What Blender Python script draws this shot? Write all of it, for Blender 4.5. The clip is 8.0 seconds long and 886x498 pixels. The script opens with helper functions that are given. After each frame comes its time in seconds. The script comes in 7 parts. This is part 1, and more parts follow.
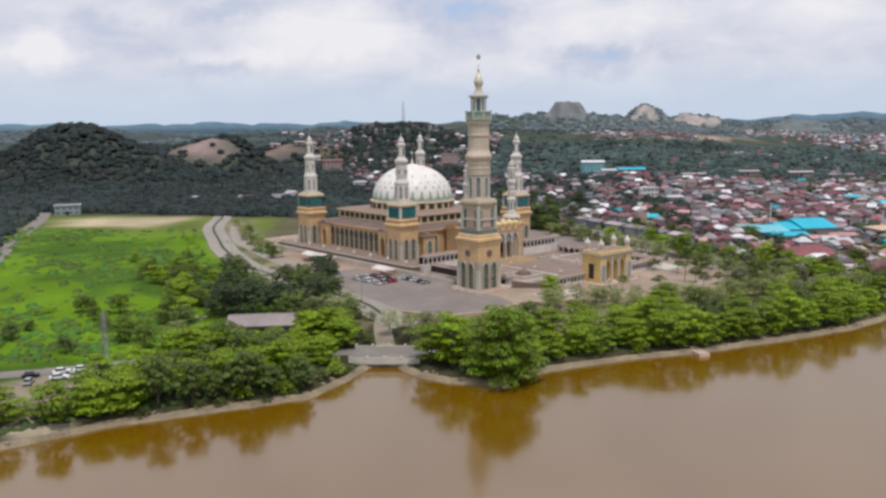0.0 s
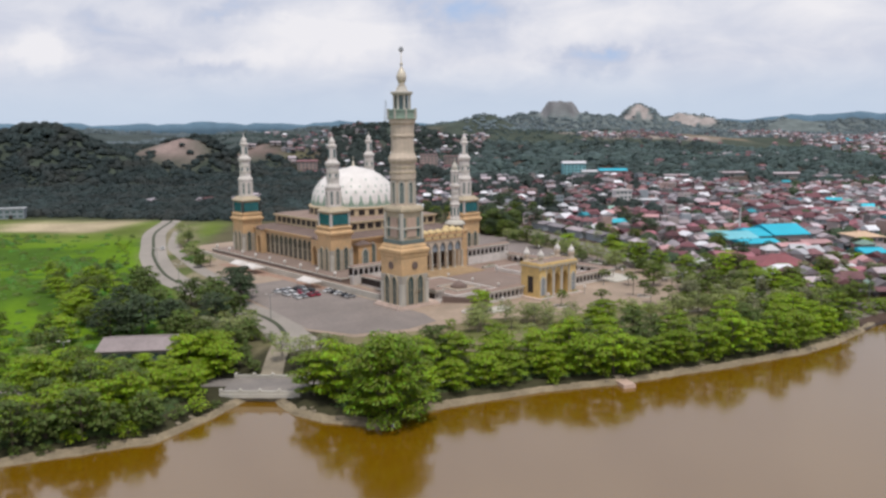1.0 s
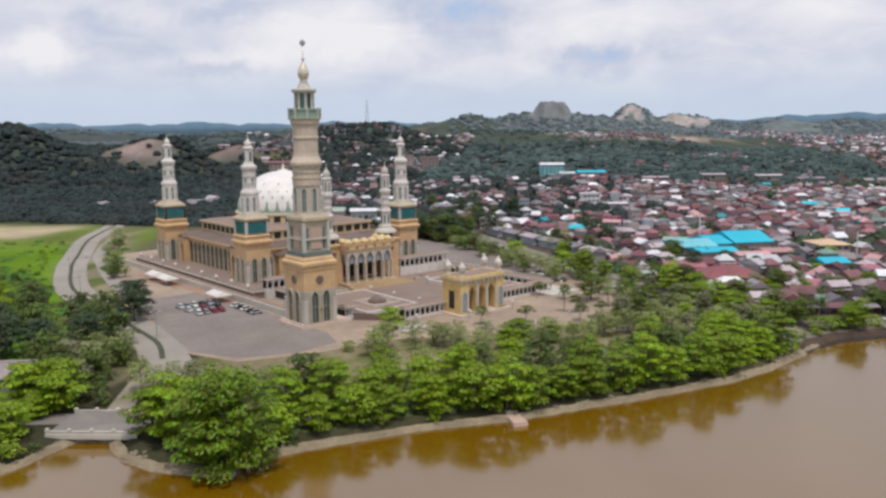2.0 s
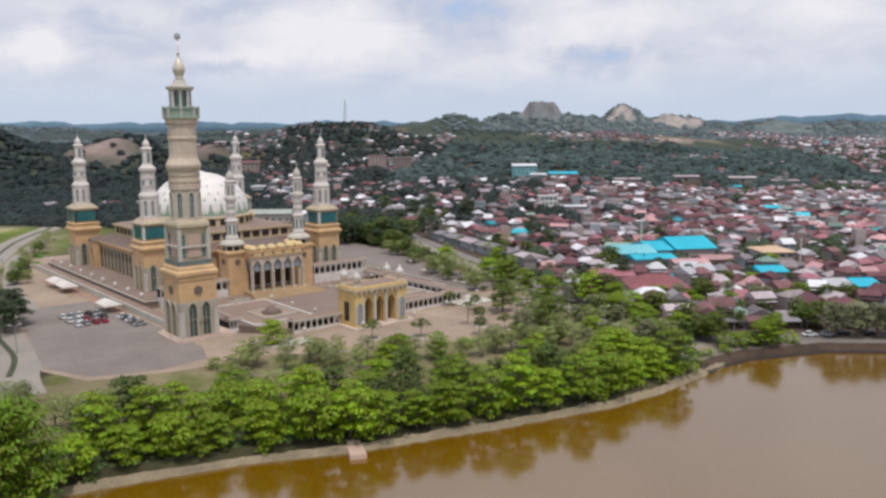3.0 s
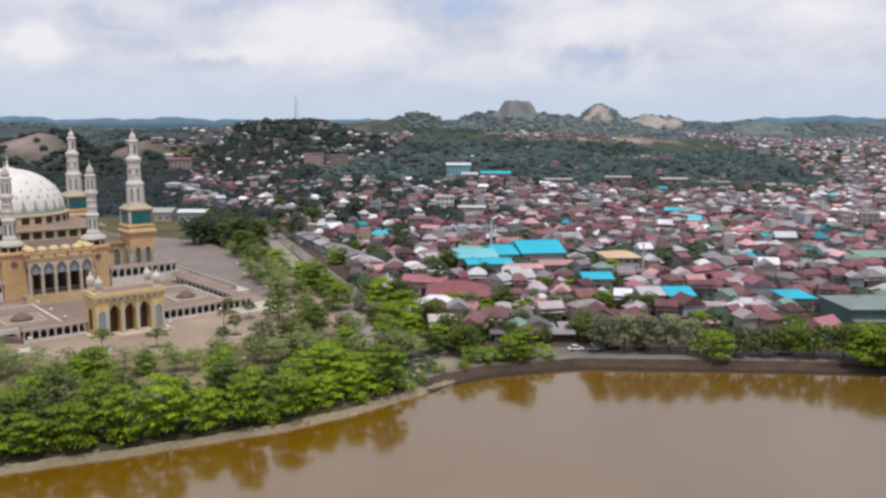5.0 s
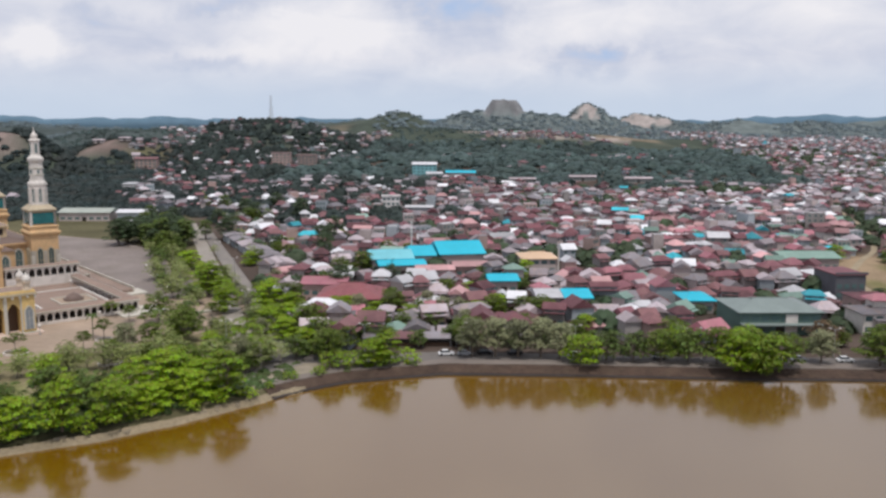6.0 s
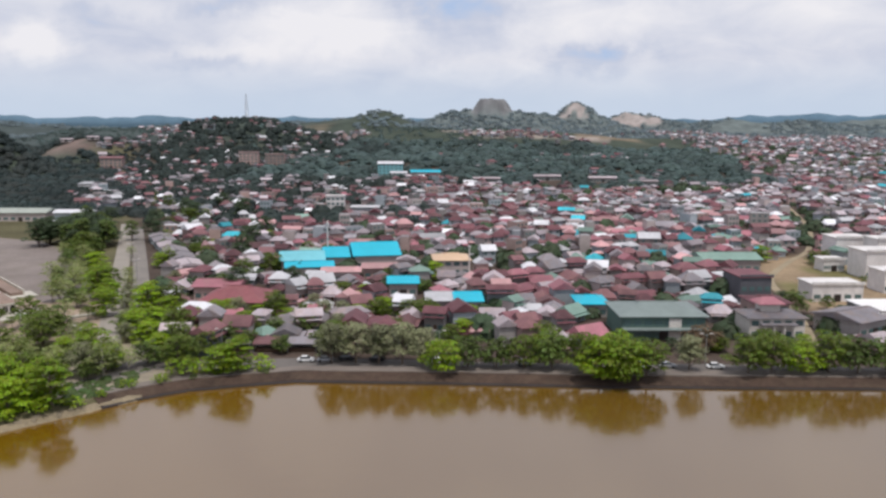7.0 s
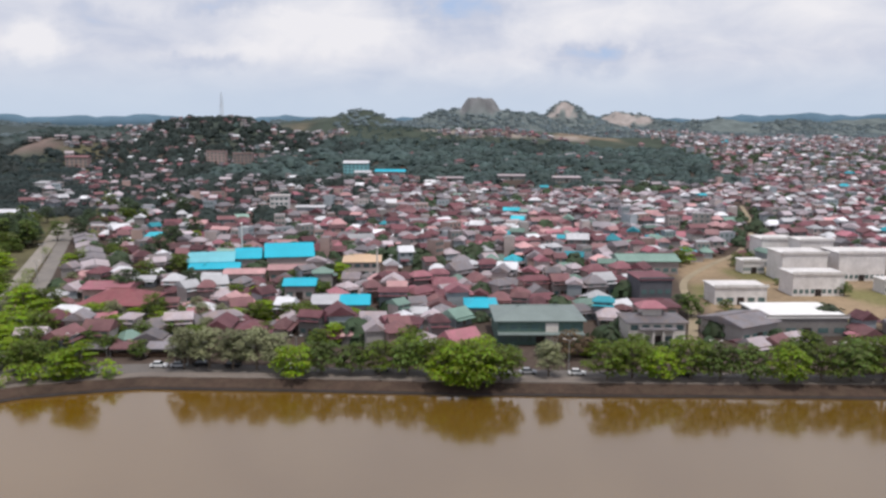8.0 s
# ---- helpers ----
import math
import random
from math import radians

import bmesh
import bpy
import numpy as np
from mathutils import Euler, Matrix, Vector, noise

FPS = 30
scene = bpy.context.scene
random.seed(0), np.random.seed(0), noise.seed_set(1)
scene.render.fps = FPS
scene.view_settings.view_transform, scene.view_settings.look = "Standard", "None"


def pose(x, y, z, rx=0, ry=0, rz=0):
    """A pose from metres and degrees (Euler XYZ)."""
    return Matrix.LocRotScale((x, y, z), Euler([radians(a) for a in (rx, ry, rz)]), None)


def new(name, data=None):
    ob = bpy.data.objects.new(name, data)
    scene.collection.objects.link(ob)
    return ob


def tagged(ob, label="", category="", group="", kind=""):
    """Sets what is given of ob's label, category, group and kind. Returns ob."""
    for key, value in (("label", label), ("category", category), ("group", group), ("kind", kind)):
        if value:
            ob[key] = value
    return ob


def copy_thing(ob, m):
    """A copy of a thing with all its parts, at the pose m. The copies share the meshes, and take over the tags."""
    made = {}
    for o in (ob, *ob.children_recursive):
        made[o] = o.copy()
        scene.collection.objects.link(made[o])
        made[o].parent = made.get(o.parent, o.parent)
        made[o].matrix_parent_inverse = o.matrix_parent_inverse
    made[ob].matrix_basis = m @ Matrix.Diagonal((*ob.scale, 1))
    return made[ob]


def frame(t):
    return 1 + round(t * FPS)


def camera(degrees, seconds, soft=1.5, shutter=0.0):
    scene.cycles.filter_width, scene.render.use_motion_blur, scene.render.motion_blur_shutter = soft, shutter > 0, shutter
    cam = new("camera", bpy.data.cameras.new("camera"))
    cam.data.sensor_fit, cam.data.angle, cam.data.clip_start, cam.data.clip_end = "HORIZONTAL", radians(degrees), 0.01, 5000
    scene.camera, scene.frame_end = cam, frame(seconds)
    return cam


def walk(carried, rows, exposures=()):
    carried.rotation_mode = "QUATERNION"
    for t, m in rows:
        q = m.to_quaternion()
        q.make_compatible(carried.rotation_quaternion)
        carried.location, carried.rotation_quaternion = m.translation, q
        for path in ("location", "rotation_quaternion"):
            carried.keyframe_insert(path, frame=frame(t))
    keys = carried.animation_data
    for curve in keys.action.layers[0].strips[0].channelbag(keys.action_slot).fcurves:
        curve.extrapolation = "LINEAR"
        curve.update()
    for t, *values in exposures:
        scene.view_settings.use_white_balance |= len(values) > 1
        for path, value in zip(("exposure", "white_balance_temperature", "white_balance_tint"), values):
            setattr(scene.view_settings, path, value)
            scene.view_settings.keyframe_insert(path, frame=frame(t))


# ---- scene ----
# ---------------------------------------------------------------- camera
cam = camera(57.24, 8.0, 2.7)
PATH = [
    (0.0, 29.99, -303.78, 62.00, 8.191, -8.567, 0.481),
    (0.5, 41.38, -288.09, 61.76, 8.183, -8.568, 0.476),
    (1.0, 52.75, -272.66, 61.65, 8.174, -8.567, 0.470),
    (2.5, 91.87, -232.65, 61.69, 8.125, -8.547, 0.380),
    (3.0, 107.46, -223.12, 61.72, 8.089, -8.566, 0.206),
    (3.5, 124.16, -215.19, 61.66, 8.061, -8.588, 0.033),
    (4.0, 141.36, -208.48, 61.53, 8.023, -8.622, -0.114),
    (4.5, 158.39, -201.77, 61.16, 7.924, -8.638, -0.228),
    (6.0, 209.18, -184.95, 60.98, 7.712, -8.707, -0.265),
    (6.5, 226.90, -178.70, 60.99, 7.710, -8.730, -0.259),
    (7.0, 244.08, -172.95, 60.96, 7.682, -8.765, -0.252),
    (7.5, 261.46, -167.59, 61.01, 7.655, -8.807, -0.272),
    (8.0, 278.73, -162.38, 61.13, 7.630, -8.822, -0.307),
]

walk(cam, [(t, pose(x, y, z, 90 + pitch, 0, yaw) @ pose(0, 0, 0, 0, 0, -lean)) for t, x, y, z, yaw, pitch, lean in PATH])

# ---------------------------------------------------------------- sky and sun
SUN_AZ, SUN_EL = radians(152), radians(69)  # compass bearing from +y clockwise
sun = new("sun", bpy.data.lights.new("sun", "SUN"))
sun.data.energy, sun.data.angle, sun.data.color = 2.35, radians(3.0), (1.0, 0.945, 0.88)
sun_way = Vector((math.sin(SUN_AZ) * math.cos(SUN_EL), math.cos(SUN_AZ) * math.cos(SUN_EL), math.sin(SUN_EL)))
sun.matrix_world = Matrix.Translation((0, 0, 400)) @ sun_way.to_track_quat("Z", "Y").to_matrix().to_4x4()
scene.view_settings.exposure = 0.0


def build_world():
    w = bpy.data.worlds.new("sky")
    scene.world = w
    w.use_nodes = True
    nt = w.node_tree
    nt.nodes.clear()
    N, L = nt.nodes.new, nt.links.new
    out, bg = N("ShaderNodeOutputWorld"), N("ShaderNodeBackground")
    sky = N("ShaderNodeTexSky")
    sky.sky_type, sky.sun_disc = "NISHITA", False
    sky.sun_elevation, sky.sun_rotation = SUN_EL, SUN_AZ
    sky.air_density, sky.dust_density, sky.ozone_density = 1.0, 2.0, 1.0
    tc, sep = N("ShaderNodeTexCoord"), N("ShaderNodeSeparateXYZ")
    L(tc.outputs["Generated"], sep.inputs[0])

    def clouds(scale, detail, rough, shift, squash):
        m, n = N("ShaderNodeMapping"), N("ShaderNodeTexNoise")
        m.inputs["Location"].default_value = shift
        m.inputs["Scale"].default_value = (1, 1, squash)
        n.inputs["Scale"].default_value, n.inputs["Detail"].default_value, n.inputs["Roughness"].default_value = scale, detail, rough
        n.inputs["Distortion"].default_value = 0.45
        L(tc.outputs["Generated"], m.inputs[0])
        L(m.outputs[0], n.inputs["Vector"])
        return n.outputs["Fac"]

    def ramp(fac, stops):
        r = N("ShaderNodeValToRGB")
        e = r.color_ramp.elements
        while len(e) < len(stops):
            e.new(0.5)
        for k, (p, c) in zip(e, stops):
            k.position, k.color = p, (*c, 1)
        L(fac, r.inputs[0])
        return r.outputs["Color"]

    def mix(fac, a, b):
        n = N("ShaderNodeMix")
        n.data_type = "RGBA"
        for v, k in ((fac, 0), (a, 6), (b, 7)):
            if isinstance(v, float):
                n.inputs[k].default_value = v
            elif isinstance(v, tuple):
                n.inputs[k].default_value = (*v, 1)
            else:
                L(v, n.inputs[k])
        return n.outputs[2]
    def maths(op, a, b):
        n = N("ShaderNodeMath")
        n.operation = op
        for v, k in ((a, 0), (b, 1)):
            if isinstance(v, (int, float)):
                n.inputs[k].default_value = v
            else:
                L(v, n.inputs[k])
        return n.outputs[0]
    dim = N("ShaderNodeVectorMath")
    dim.operation = "SCALE"
    dim.inputs["Scale"].default_value = 0.10
    L(sky.outputs[0], dim.inputs[0])
    # bearing and height over the horizon as tangents, frayed by a fine noise
    ahead = maths("MAXIMUM", sep.outputs["Y"], 0.02)
    flat = N("ShaderNodeCombineXYZ")
    L(maths("DIVIDE", sep.outputs["X"], ahead), flat.inputs[0])
    L(maths("DIVIDE", sep.outputs["Z"], ahead), flat.inputs[1])
    fray, shift, warped = N("ShaderNodeTexNoise"), N("ShaderNodeVectorMath"), N("ShaderNodeVectorMath")
    fray.inputs["Scale"].default_value, fray.inputs["Detail"].default_value, fray.inputs["Roughness"].default_value = 11.0, 5.0, 0.6
    L(flat.outputs[0], fray.inputs["Vector"])
    shift.operation, warped.operation = "MULTIPLY_ADD", "ADD"
    shift.inputs[1].default_value, shift.inputs[2].default_value = (0.16, 0.075, 0), (-0.08, -0.0375, 0)
    L(fray.outputs["Color"], shift.inputs[0])
    L(flat.outputs[0], warped.inputs[0])
    L(shift.outputs[0], warped.inputs[1])

    def bank(x, y, rx, ry):
        """One cloud or gap: 1 in its middle, 0 outside."""
        m, ln, r = N("ShaderNodeMapping"), N("ShaderNodeVectorMath"), N("ShaderNodeMapRange")
        m.inputs["Location"].default_value = (-x / rx, -y / ry, 0)
        m.inputs["Scale"].default_value = (1 / rx, 1 / ry, 0)
        ln.operation, r.interpolation_type = "LENGTH", "SMOOTHSTEP"
        r.inputs["From Min"].default_value, r.inputs["From Max"].default_value = 1.25, 0.15
        L(warped.outputs[0], m.inputs[0])
        L(m.outputs[0], ln.inputs[0])
        L(ln.outputs["Value"], r.inputs["Value"])
        return r.outputs[0]
    tone = maths("ADD", maths("MULTIPLY", clouds(9.0, 6.0, 0.55, (1.7, 4.2, 2.0), 2.6), 0.9), 0.06)
    tone = maths("ADD", tone, maths("MULTIPLY", maths("SUBTRACT", clouds(3.0, 2.0, 0.5, (3.1, 0.4, 0.0), 2.0), 0.5), 0.5))
    for x, y, rx, ry, k in ((-0.68, 0.098, 0.075, 0.03, 0.34), (-0.28, 0.118, 0.13, 0.05, 0.32), (0.05, 0.125, 0.12, 0.045, 0.36), (-0.42, 0.092, 0.08, 0.014, 0.22), (0.27, 0.12, 0.2, 0.06, 0.26),
                            (-0.08, 0.066, 0.07, 0.02, 0.2), (-0.55, 0.15, 0.12, 0.02, 0.2), (0.04, 0.075, 0.085, 0.017, -0.36), (-0.115, 0.128, 0.07, 0.04, -0.32), (-0.44, 0.075, 0.09, 0.012, -0.2),
                            (-0.42, 0.145, 0.08, 0.016, -0.26), (-0.56, 0.115, 0.08, 0.03, -0.12), (-0.2, 0.075, 0.09, 0.02, -0.12)):
        tone = maths("ADD", tone, maths("MULTIPLY", bank(x, y, rx, ry), k))
    veil = mix(0.85, dim.outputs[0], (0.43, 0.57, 0.84))
    grey = mix(ramp(tone, [(0.12, (0.0,) * 3), (0.36, (1.0,) * 3)]), veil, (0.57, 0.61, 0.735))
    both = mix(ramp(tone, [(0.36, (0.0,) * 3), (0.86, (1.0,) * 3)]), grey, (0.85, 0.84, 0.88))
    low = ramp(sep.outputs["Z"], [(0.0, (1.0,) * 3), (0.03, (0.8,) * 3), (0.075, (0.0,) * 3)])
    hazy = mix(low, both, (0.56, 0.65, 0.785))
    L(hazy, bg.inputs["Color"])
    bg.inputs["Strength"].default_value = 1.0
    L(bg.outputs[0], out.inputs[0])


build_world()


# ---------------------------------------------------------------- materials
def shade(name, colour, rough=0.8, var=0.18, big=0.08, fine=1.5, bump=0.0, bump_scale=3.0, metal=0.0, hue=0.0, per="", leaf=0.0, swing=0.28, attr="", stain=None, spec=0.4):
    """A surface: a base colour, varied by broad stains, fine grain and, per object or loose piece, at random."""
    m = bpy.data.materials.new(name)
    m.use_nodes = True
    nt = m.node_tree
    nt.nodes.clear()
    N, L = nt.nodes.new, nt.links.new
    out, bs = N("ShaderNodeOutputMaterial"), N("ShaderNodeBsdfPrincipled")
    bs.inputs["Roughness"].default_value, bs.inputs["Metallic"].default_value = rough, metal
    bs.inputs["Specular IOR Level"].default_value = spec
    tc = N("ShaderNodeTexCoord")

    def noise_tex(scale, detail):
        n = N("ShaderNodeTexNoise")
        n.inputs["Scale"].default_value, n.inputs["Detail"].default_value = scale, detail
        L(tc.outputs["Object"], n.inputs["Vector"])
        return n.outputs["Fac"]

    def ranged(v, lo, hi):
        r = N("ShaderNodeMapRange")
        r.inputs["From Min"].default_value, r.inputs["From Max"].default_value = 0.25, 0.75
        r.inputs["To Min"].default_value, r.inputs["To Max"].default_value = lo, hi
        L(v, r.inputs["Value"])
        return r.outputs[0]

    def times(a, b):
        n = N("ShaderNodeMath")
        n.operation = "MULTIPLY"
        L(a, n.inputs[0])
        L(b, n.inputs[1])
        return n.outputs[0]
    value = times(ranged(noise_tex(big, 4), 1 - var, 1 + var), ranged(noise_tex(fine, 3), 1 - var * 0.6, 1 + var * 0.6))
    hsv = N("ShaderNodeHueSaturation")
    if attr:
        a = N("ShaderNodeAttribute")
        a.attribute_name = attr
        L(a.outputs["Color"], hsv.inputs["Color"])
    else:
        hsv.inputs["Color"].default_value = (*colour, 1)
    if per:
        if per == "object":
            r = N("ShaderNodeObjectInfo").outputs["Random"]
        else:
            r = N("ShaderNodeNewGeometry").outputs["Random Per Island"]
        rr = N("ShaderNodeMapRange")
        rr.inputs["To Min"].default_value, rr.inputs["To Max"].default_value = 1 - swing, 1 + swing
        L(r, rr.inputs["Value"])
        value = times(value, rr.outputs[0])
        if leaf:
            each = N("ShaderNodeMapRange")
            each.inputs["To Min"].default_value, each.inputs["To Max"].default_value = 0.74, 1.3
            L(N("ShaderNodeObjectInfo").outputs["Random"], each.inputs["Value"])
            value = times(value, each.outputs[0])
        if hue:
            hh = N("ShaderNodeMapRange")
            hh.inputs["To Min"].default_value, hh.inputs["To Max"].default_value = 0.5 - hue, 0.5 + hue
            L(r, hh.inputs["Value"])
            L(hh.outputs[0], hsv.inputs["Hue"])
    L(value, hsv.inputs["Value"])
    col = hsv.outputs[0]
    if stain:
        mx = N("ShaderNodeMix")
        mx.data_type = "RGBA"
        mx.inputs[7].default_value = (*stain, 1)
        L(ranged(noise_tex(big * 2.7, 5), -0.5, 0.7), mx.inputs[0])
        L(col, mx.inputs[6])
        col = mx.outputs[2]
    L(col, bs.inputs["Base Color"])
    if bump:
        b = N("ShaderNodeBump")
        b.inputs["Strength"].default_value, b.inputs["Distance"].default_value = bump, 0.3
        L(noise_tex(bump_scale, 5), b.inputs["Height"])
        L(b.outputs[0], bs.inputs["Normal"])
    last = bs.outputs[0]
    if leaf:
        tr, ms = N("ShaderNodeBsdfTranslucent"), N("ShaderNodeMixShader")
        L(col, tr.inputs[0])
        ms.inputs[0].default_value = leaf
        L(last, ms.inputs[1])
        L(tr.outputs[0], ms.inputs[2])
        last = ms.outputs[0]
    L(last, out.inputs[0])
    return m


OCHRE = shade("ochre_paint", (0.61, 0.398, 0.212), 0.75, 0.16, 0.12, 1.2, stain=(0.43, 0.305, 0.175))
CREAM = shade("cream_stone", (0.46, 0.385, 0.275), 0.8, 0.13, 0.15, 1.3, stain=(0.36, 0.31, 0.235))
WHITE = shade("white_paint", (0.65, 0.605, 0.565), 0.6, 0.10, 0.15, 1.5, stain=(0.45, 0.42, 0.38))
STONE = shade("pale_grey_stone", (0.50, 0.47, 0.41), 0.8, 0.13, 0.2, 1.5)
DOME = shade("white_dome_tile", (0.74, 0.70, 0.665), 0.45, 0.09, 0.1, 1.0, stain=(0.60, 0.56, 0.52))
JADE = shade("grey_green_tile", (0.26, 0.35, 0.28), 0.5, 0.12, 0.2, 1.0)
GOLD = shade("pale_gold", (0.62, 0.56, 0.45), 0.4, 0.12, 0.4, 2.0, metal=0.25)
TEAL = shade("teal_glass", (0.02, 0.125, 0.135), 0.18, 0.2, 0.3, 1.2, spec=0.6)
GLASS = shade("grey_green_glass", (0.10, 0.16, 0.16), 0.15, 0.25, 0.4, 1.5, spec=0.6)
# Near-black: shade inside openings put into the colour; also doors, wet footing.
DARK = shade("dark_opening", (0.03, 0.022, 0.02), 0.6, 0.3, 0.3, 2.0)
TILE = shade("brown_roof_tile", (0.165, 0.118, 0.10), 0.8, 0.18, 0.12, 2.0, bump=0.3)
PAVE = shade("tan_paving", (0.335, 0.255, 0.192), 0.85, 0.22, 0.035, 0.5, stain=(0.25, 0.20, 0.145))
COURT = shade("brown_grey_court_tile", (0.25, 0.178, 0.142), 0.7, 0.14, 0.07, 0.8)
PINK = shade("pink_terrace_tile", (0.50, 0.36, 0.285), 0.75, 0.12, 0.1, 0.9)
TERRACOTTA = shade("ochre_step_stone", (0.37, 0.26, 0.15), 0.8, 0.14, 0.15, 1.0)
ASPHALT = shade("worn_asphalt", (0.20, 0.18, 0.165), 0.9, 0.16, 0.06, 0.8, stain=(0.26, 0.23, 0.2))
CONCRETE = shade("shore_concrete", (0.25, 0.21, 0.15), 0.9, 0.25, 0.2, 1.4, bump=0.4, stain=(0.20, 0.155, 0.10))
CLAD = shade("grey_cladding", (0.37, 0.335, 0.285), 0.8, 0.15, 0.2, 1.5)
SHAFT = shade("pale_cream_stone", (0.56, 0.465, 0.37), 0.8, 0.12, 0.15, 1.3, stain=(0.46, 0.40, 0.31))
# Dark asphalt, deepened further for the shade of the street trees.
STREET = shade("shaded_dark_asphalt", (0.14, 0.125, 0.115), 0.9, 0.16, 0.06, 0.8)
SLATE = shade("slate_green_tile", (0.15, 0.19, 0.18), 0.5, 0.12, 0.2, 1.0)
BUFF = shade("buff_paint", (0.58, 0.46, 0.295), 0.75, 0.14, 0.15, 1.3, stain=(0.44, 0.35, 0.23))
YELLOW = shade("yellow_ochre_paint", (0.66, 0.47, 0.19), 0.75, 0.15, 0.15, 1.2, stain=(0.48, 0.34, 0.16))
ROSE = shade("pale_rose_stone", (0.60, 0.475, 0.405), 0.75, 0.14, 0.15, 1.0, stain=(0.47, 0.37, 0.31))
GILT = shade("golden_paint", (0.64, 0.49, 0.25), 0.6, 0.12, 0.3, 1.5)
PALEROAD = shade("pale_worn_road", (0.288, 0.258, 0.226), 0.9, 0.16, 0.06, 0.8, stain=(0.29, 0.26, 0.22))
BANK = shade("muddy_bank", (0.235, 0.19, 0.125), 0.95, 0.3, 0.2, 1.4, bump=0.4, stain=(0.22, 0.18, 0.12))
HEAD = shade("blue_grey_fanlight", (0.24, 0.27, 0.30), 0.25, 0.2, 0.4, 1.5)
BARK = shade("bark", (0.13, 0.10, 0.075), 0.9, 0.25, 0.5, 3.0)
PALEBARK = shade("pale_bark", (0.28, 0.25, 0.21), 0.9, 0.25, 0.5, 3.0)
LEAF = shade("fresh_leaves", (0.192, 0.276, 0.004), 0.55, 0.25, 0.25, 2.0, per="island", hue=0.035, leaf=0.24, swing=0.5)
LEAFD = shade("deep_green_leaves", (0.106, 0.160, 0.004), 0.55, 0.25, 0.2, 2.0, per="island", hue=0.035, leaf=0.2, swing=0.5)
LEAFN = shade("mid_green_leaves", (0.172, 0.248, 0.004), 0.55, 0.25, 0.2, 2.0, per="island", hue=0.035, leaf=0.2, swing=0.5)
LEAFM = shade("olive_leaves", (0.088, 0.122, 0.009), 0.6, 0.2, 0.35, 2.0, per="island", hue=0.03, leaf=0.28, swing=0.42)
LEAF2 = shade("dull_leaves", (0.086, 0.124, 0.020), 0.6, 0.2, 0.35, 2.0, per="island", hue=0.03, leaf=0.25, swing=0.42)
LEAFK = shade("dark_leaves", (0.045, 0.07, 0.028), 0.6, 0.2, 0.35, 2.0, per="island", hue=0.03, leaf=0.2, swing=0.42)
LEAFB = shade("withered_leaves", (0.125, 0.080, 0.045), 0.7, 0.2, 0.35, 2.0, per="island", hue=0.02, leaf=0.2, swing=0.35)
LEAFS = shade("dusty_leaves", (0.19, 0.198, 0.105), 0.7, 0.2, 0.35, 2.0, per="island", hue=0.02, leaf=0.2, swing=0.35)
LEAF3 = shade("grey_leaves", (0.23, 0.265, 0.085), 0.65, 0.2, 0.35, 2.0, per="island", hue=0.03, leaf=0.25)
# A bluish cast for distance haze is mixed into these hill leaf colours.
WOODS = shade("forest_leaves", (0.036, 0.055, 0.054), 0.75, 0.45, 0.011, 0.06, per="island", hue=0.02, leaf=0.4, swing=0.24, stain=(0.070, 0.066, 0.056))
SLOPE = shade("slope_leaves", (0.047, 0.068, 0.061), 0.75, 0.4, 0.012, 0.06, per="island", hue=0.02, leaf=0.35, swing=0.15)
BELT = shade("belt_forest_leaves", (0.068, 0.104, 0.098), 0.75, 0.55, 0.014, 0.06, per="island", hue=0.02, leaf=0.25, swing=0.15)
# Paler, bluer leaves: the far hills' haze is painted into the colour.
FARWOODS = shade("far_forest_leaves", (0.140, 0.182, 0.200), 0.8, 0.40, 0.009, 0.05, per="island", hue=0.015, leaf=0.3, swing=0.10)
SCRUB = shade("scrub_leaves", (0.082, 0.165, 0.012), 0.65, 0.3, 0.03, 0.5, per="island", hue=0.035, leaf=0.2)
GROUND = shade("ground", (0.1, 0.1, 0.1), 0.95, 0.30, 0.03, 0.45, bump=0.5, bump_scale=0.4, attr="tint", spec=0.1)
# Haze over the horizon hills is put into this blue base colour.
FARHILL = shade("hazed_far_hills", (0.12, 0.19, 0.25), 1.0, 0.15, 0.004, 0.02, spec=0.0)
STEEL = shade("galvanised_steel", (0.42, 0.43, 0.43), 0.4, 0.15, 0.4, 2.0, metal=0.6)
RUBBER = shade("black_rubber", (0.02, 0.02, 0.02), 0.8, 0.1)
CARGLASS = shade("car_glass", (0.02, 0.025, 0.03), 0.08, 0.1, spec=0.7)


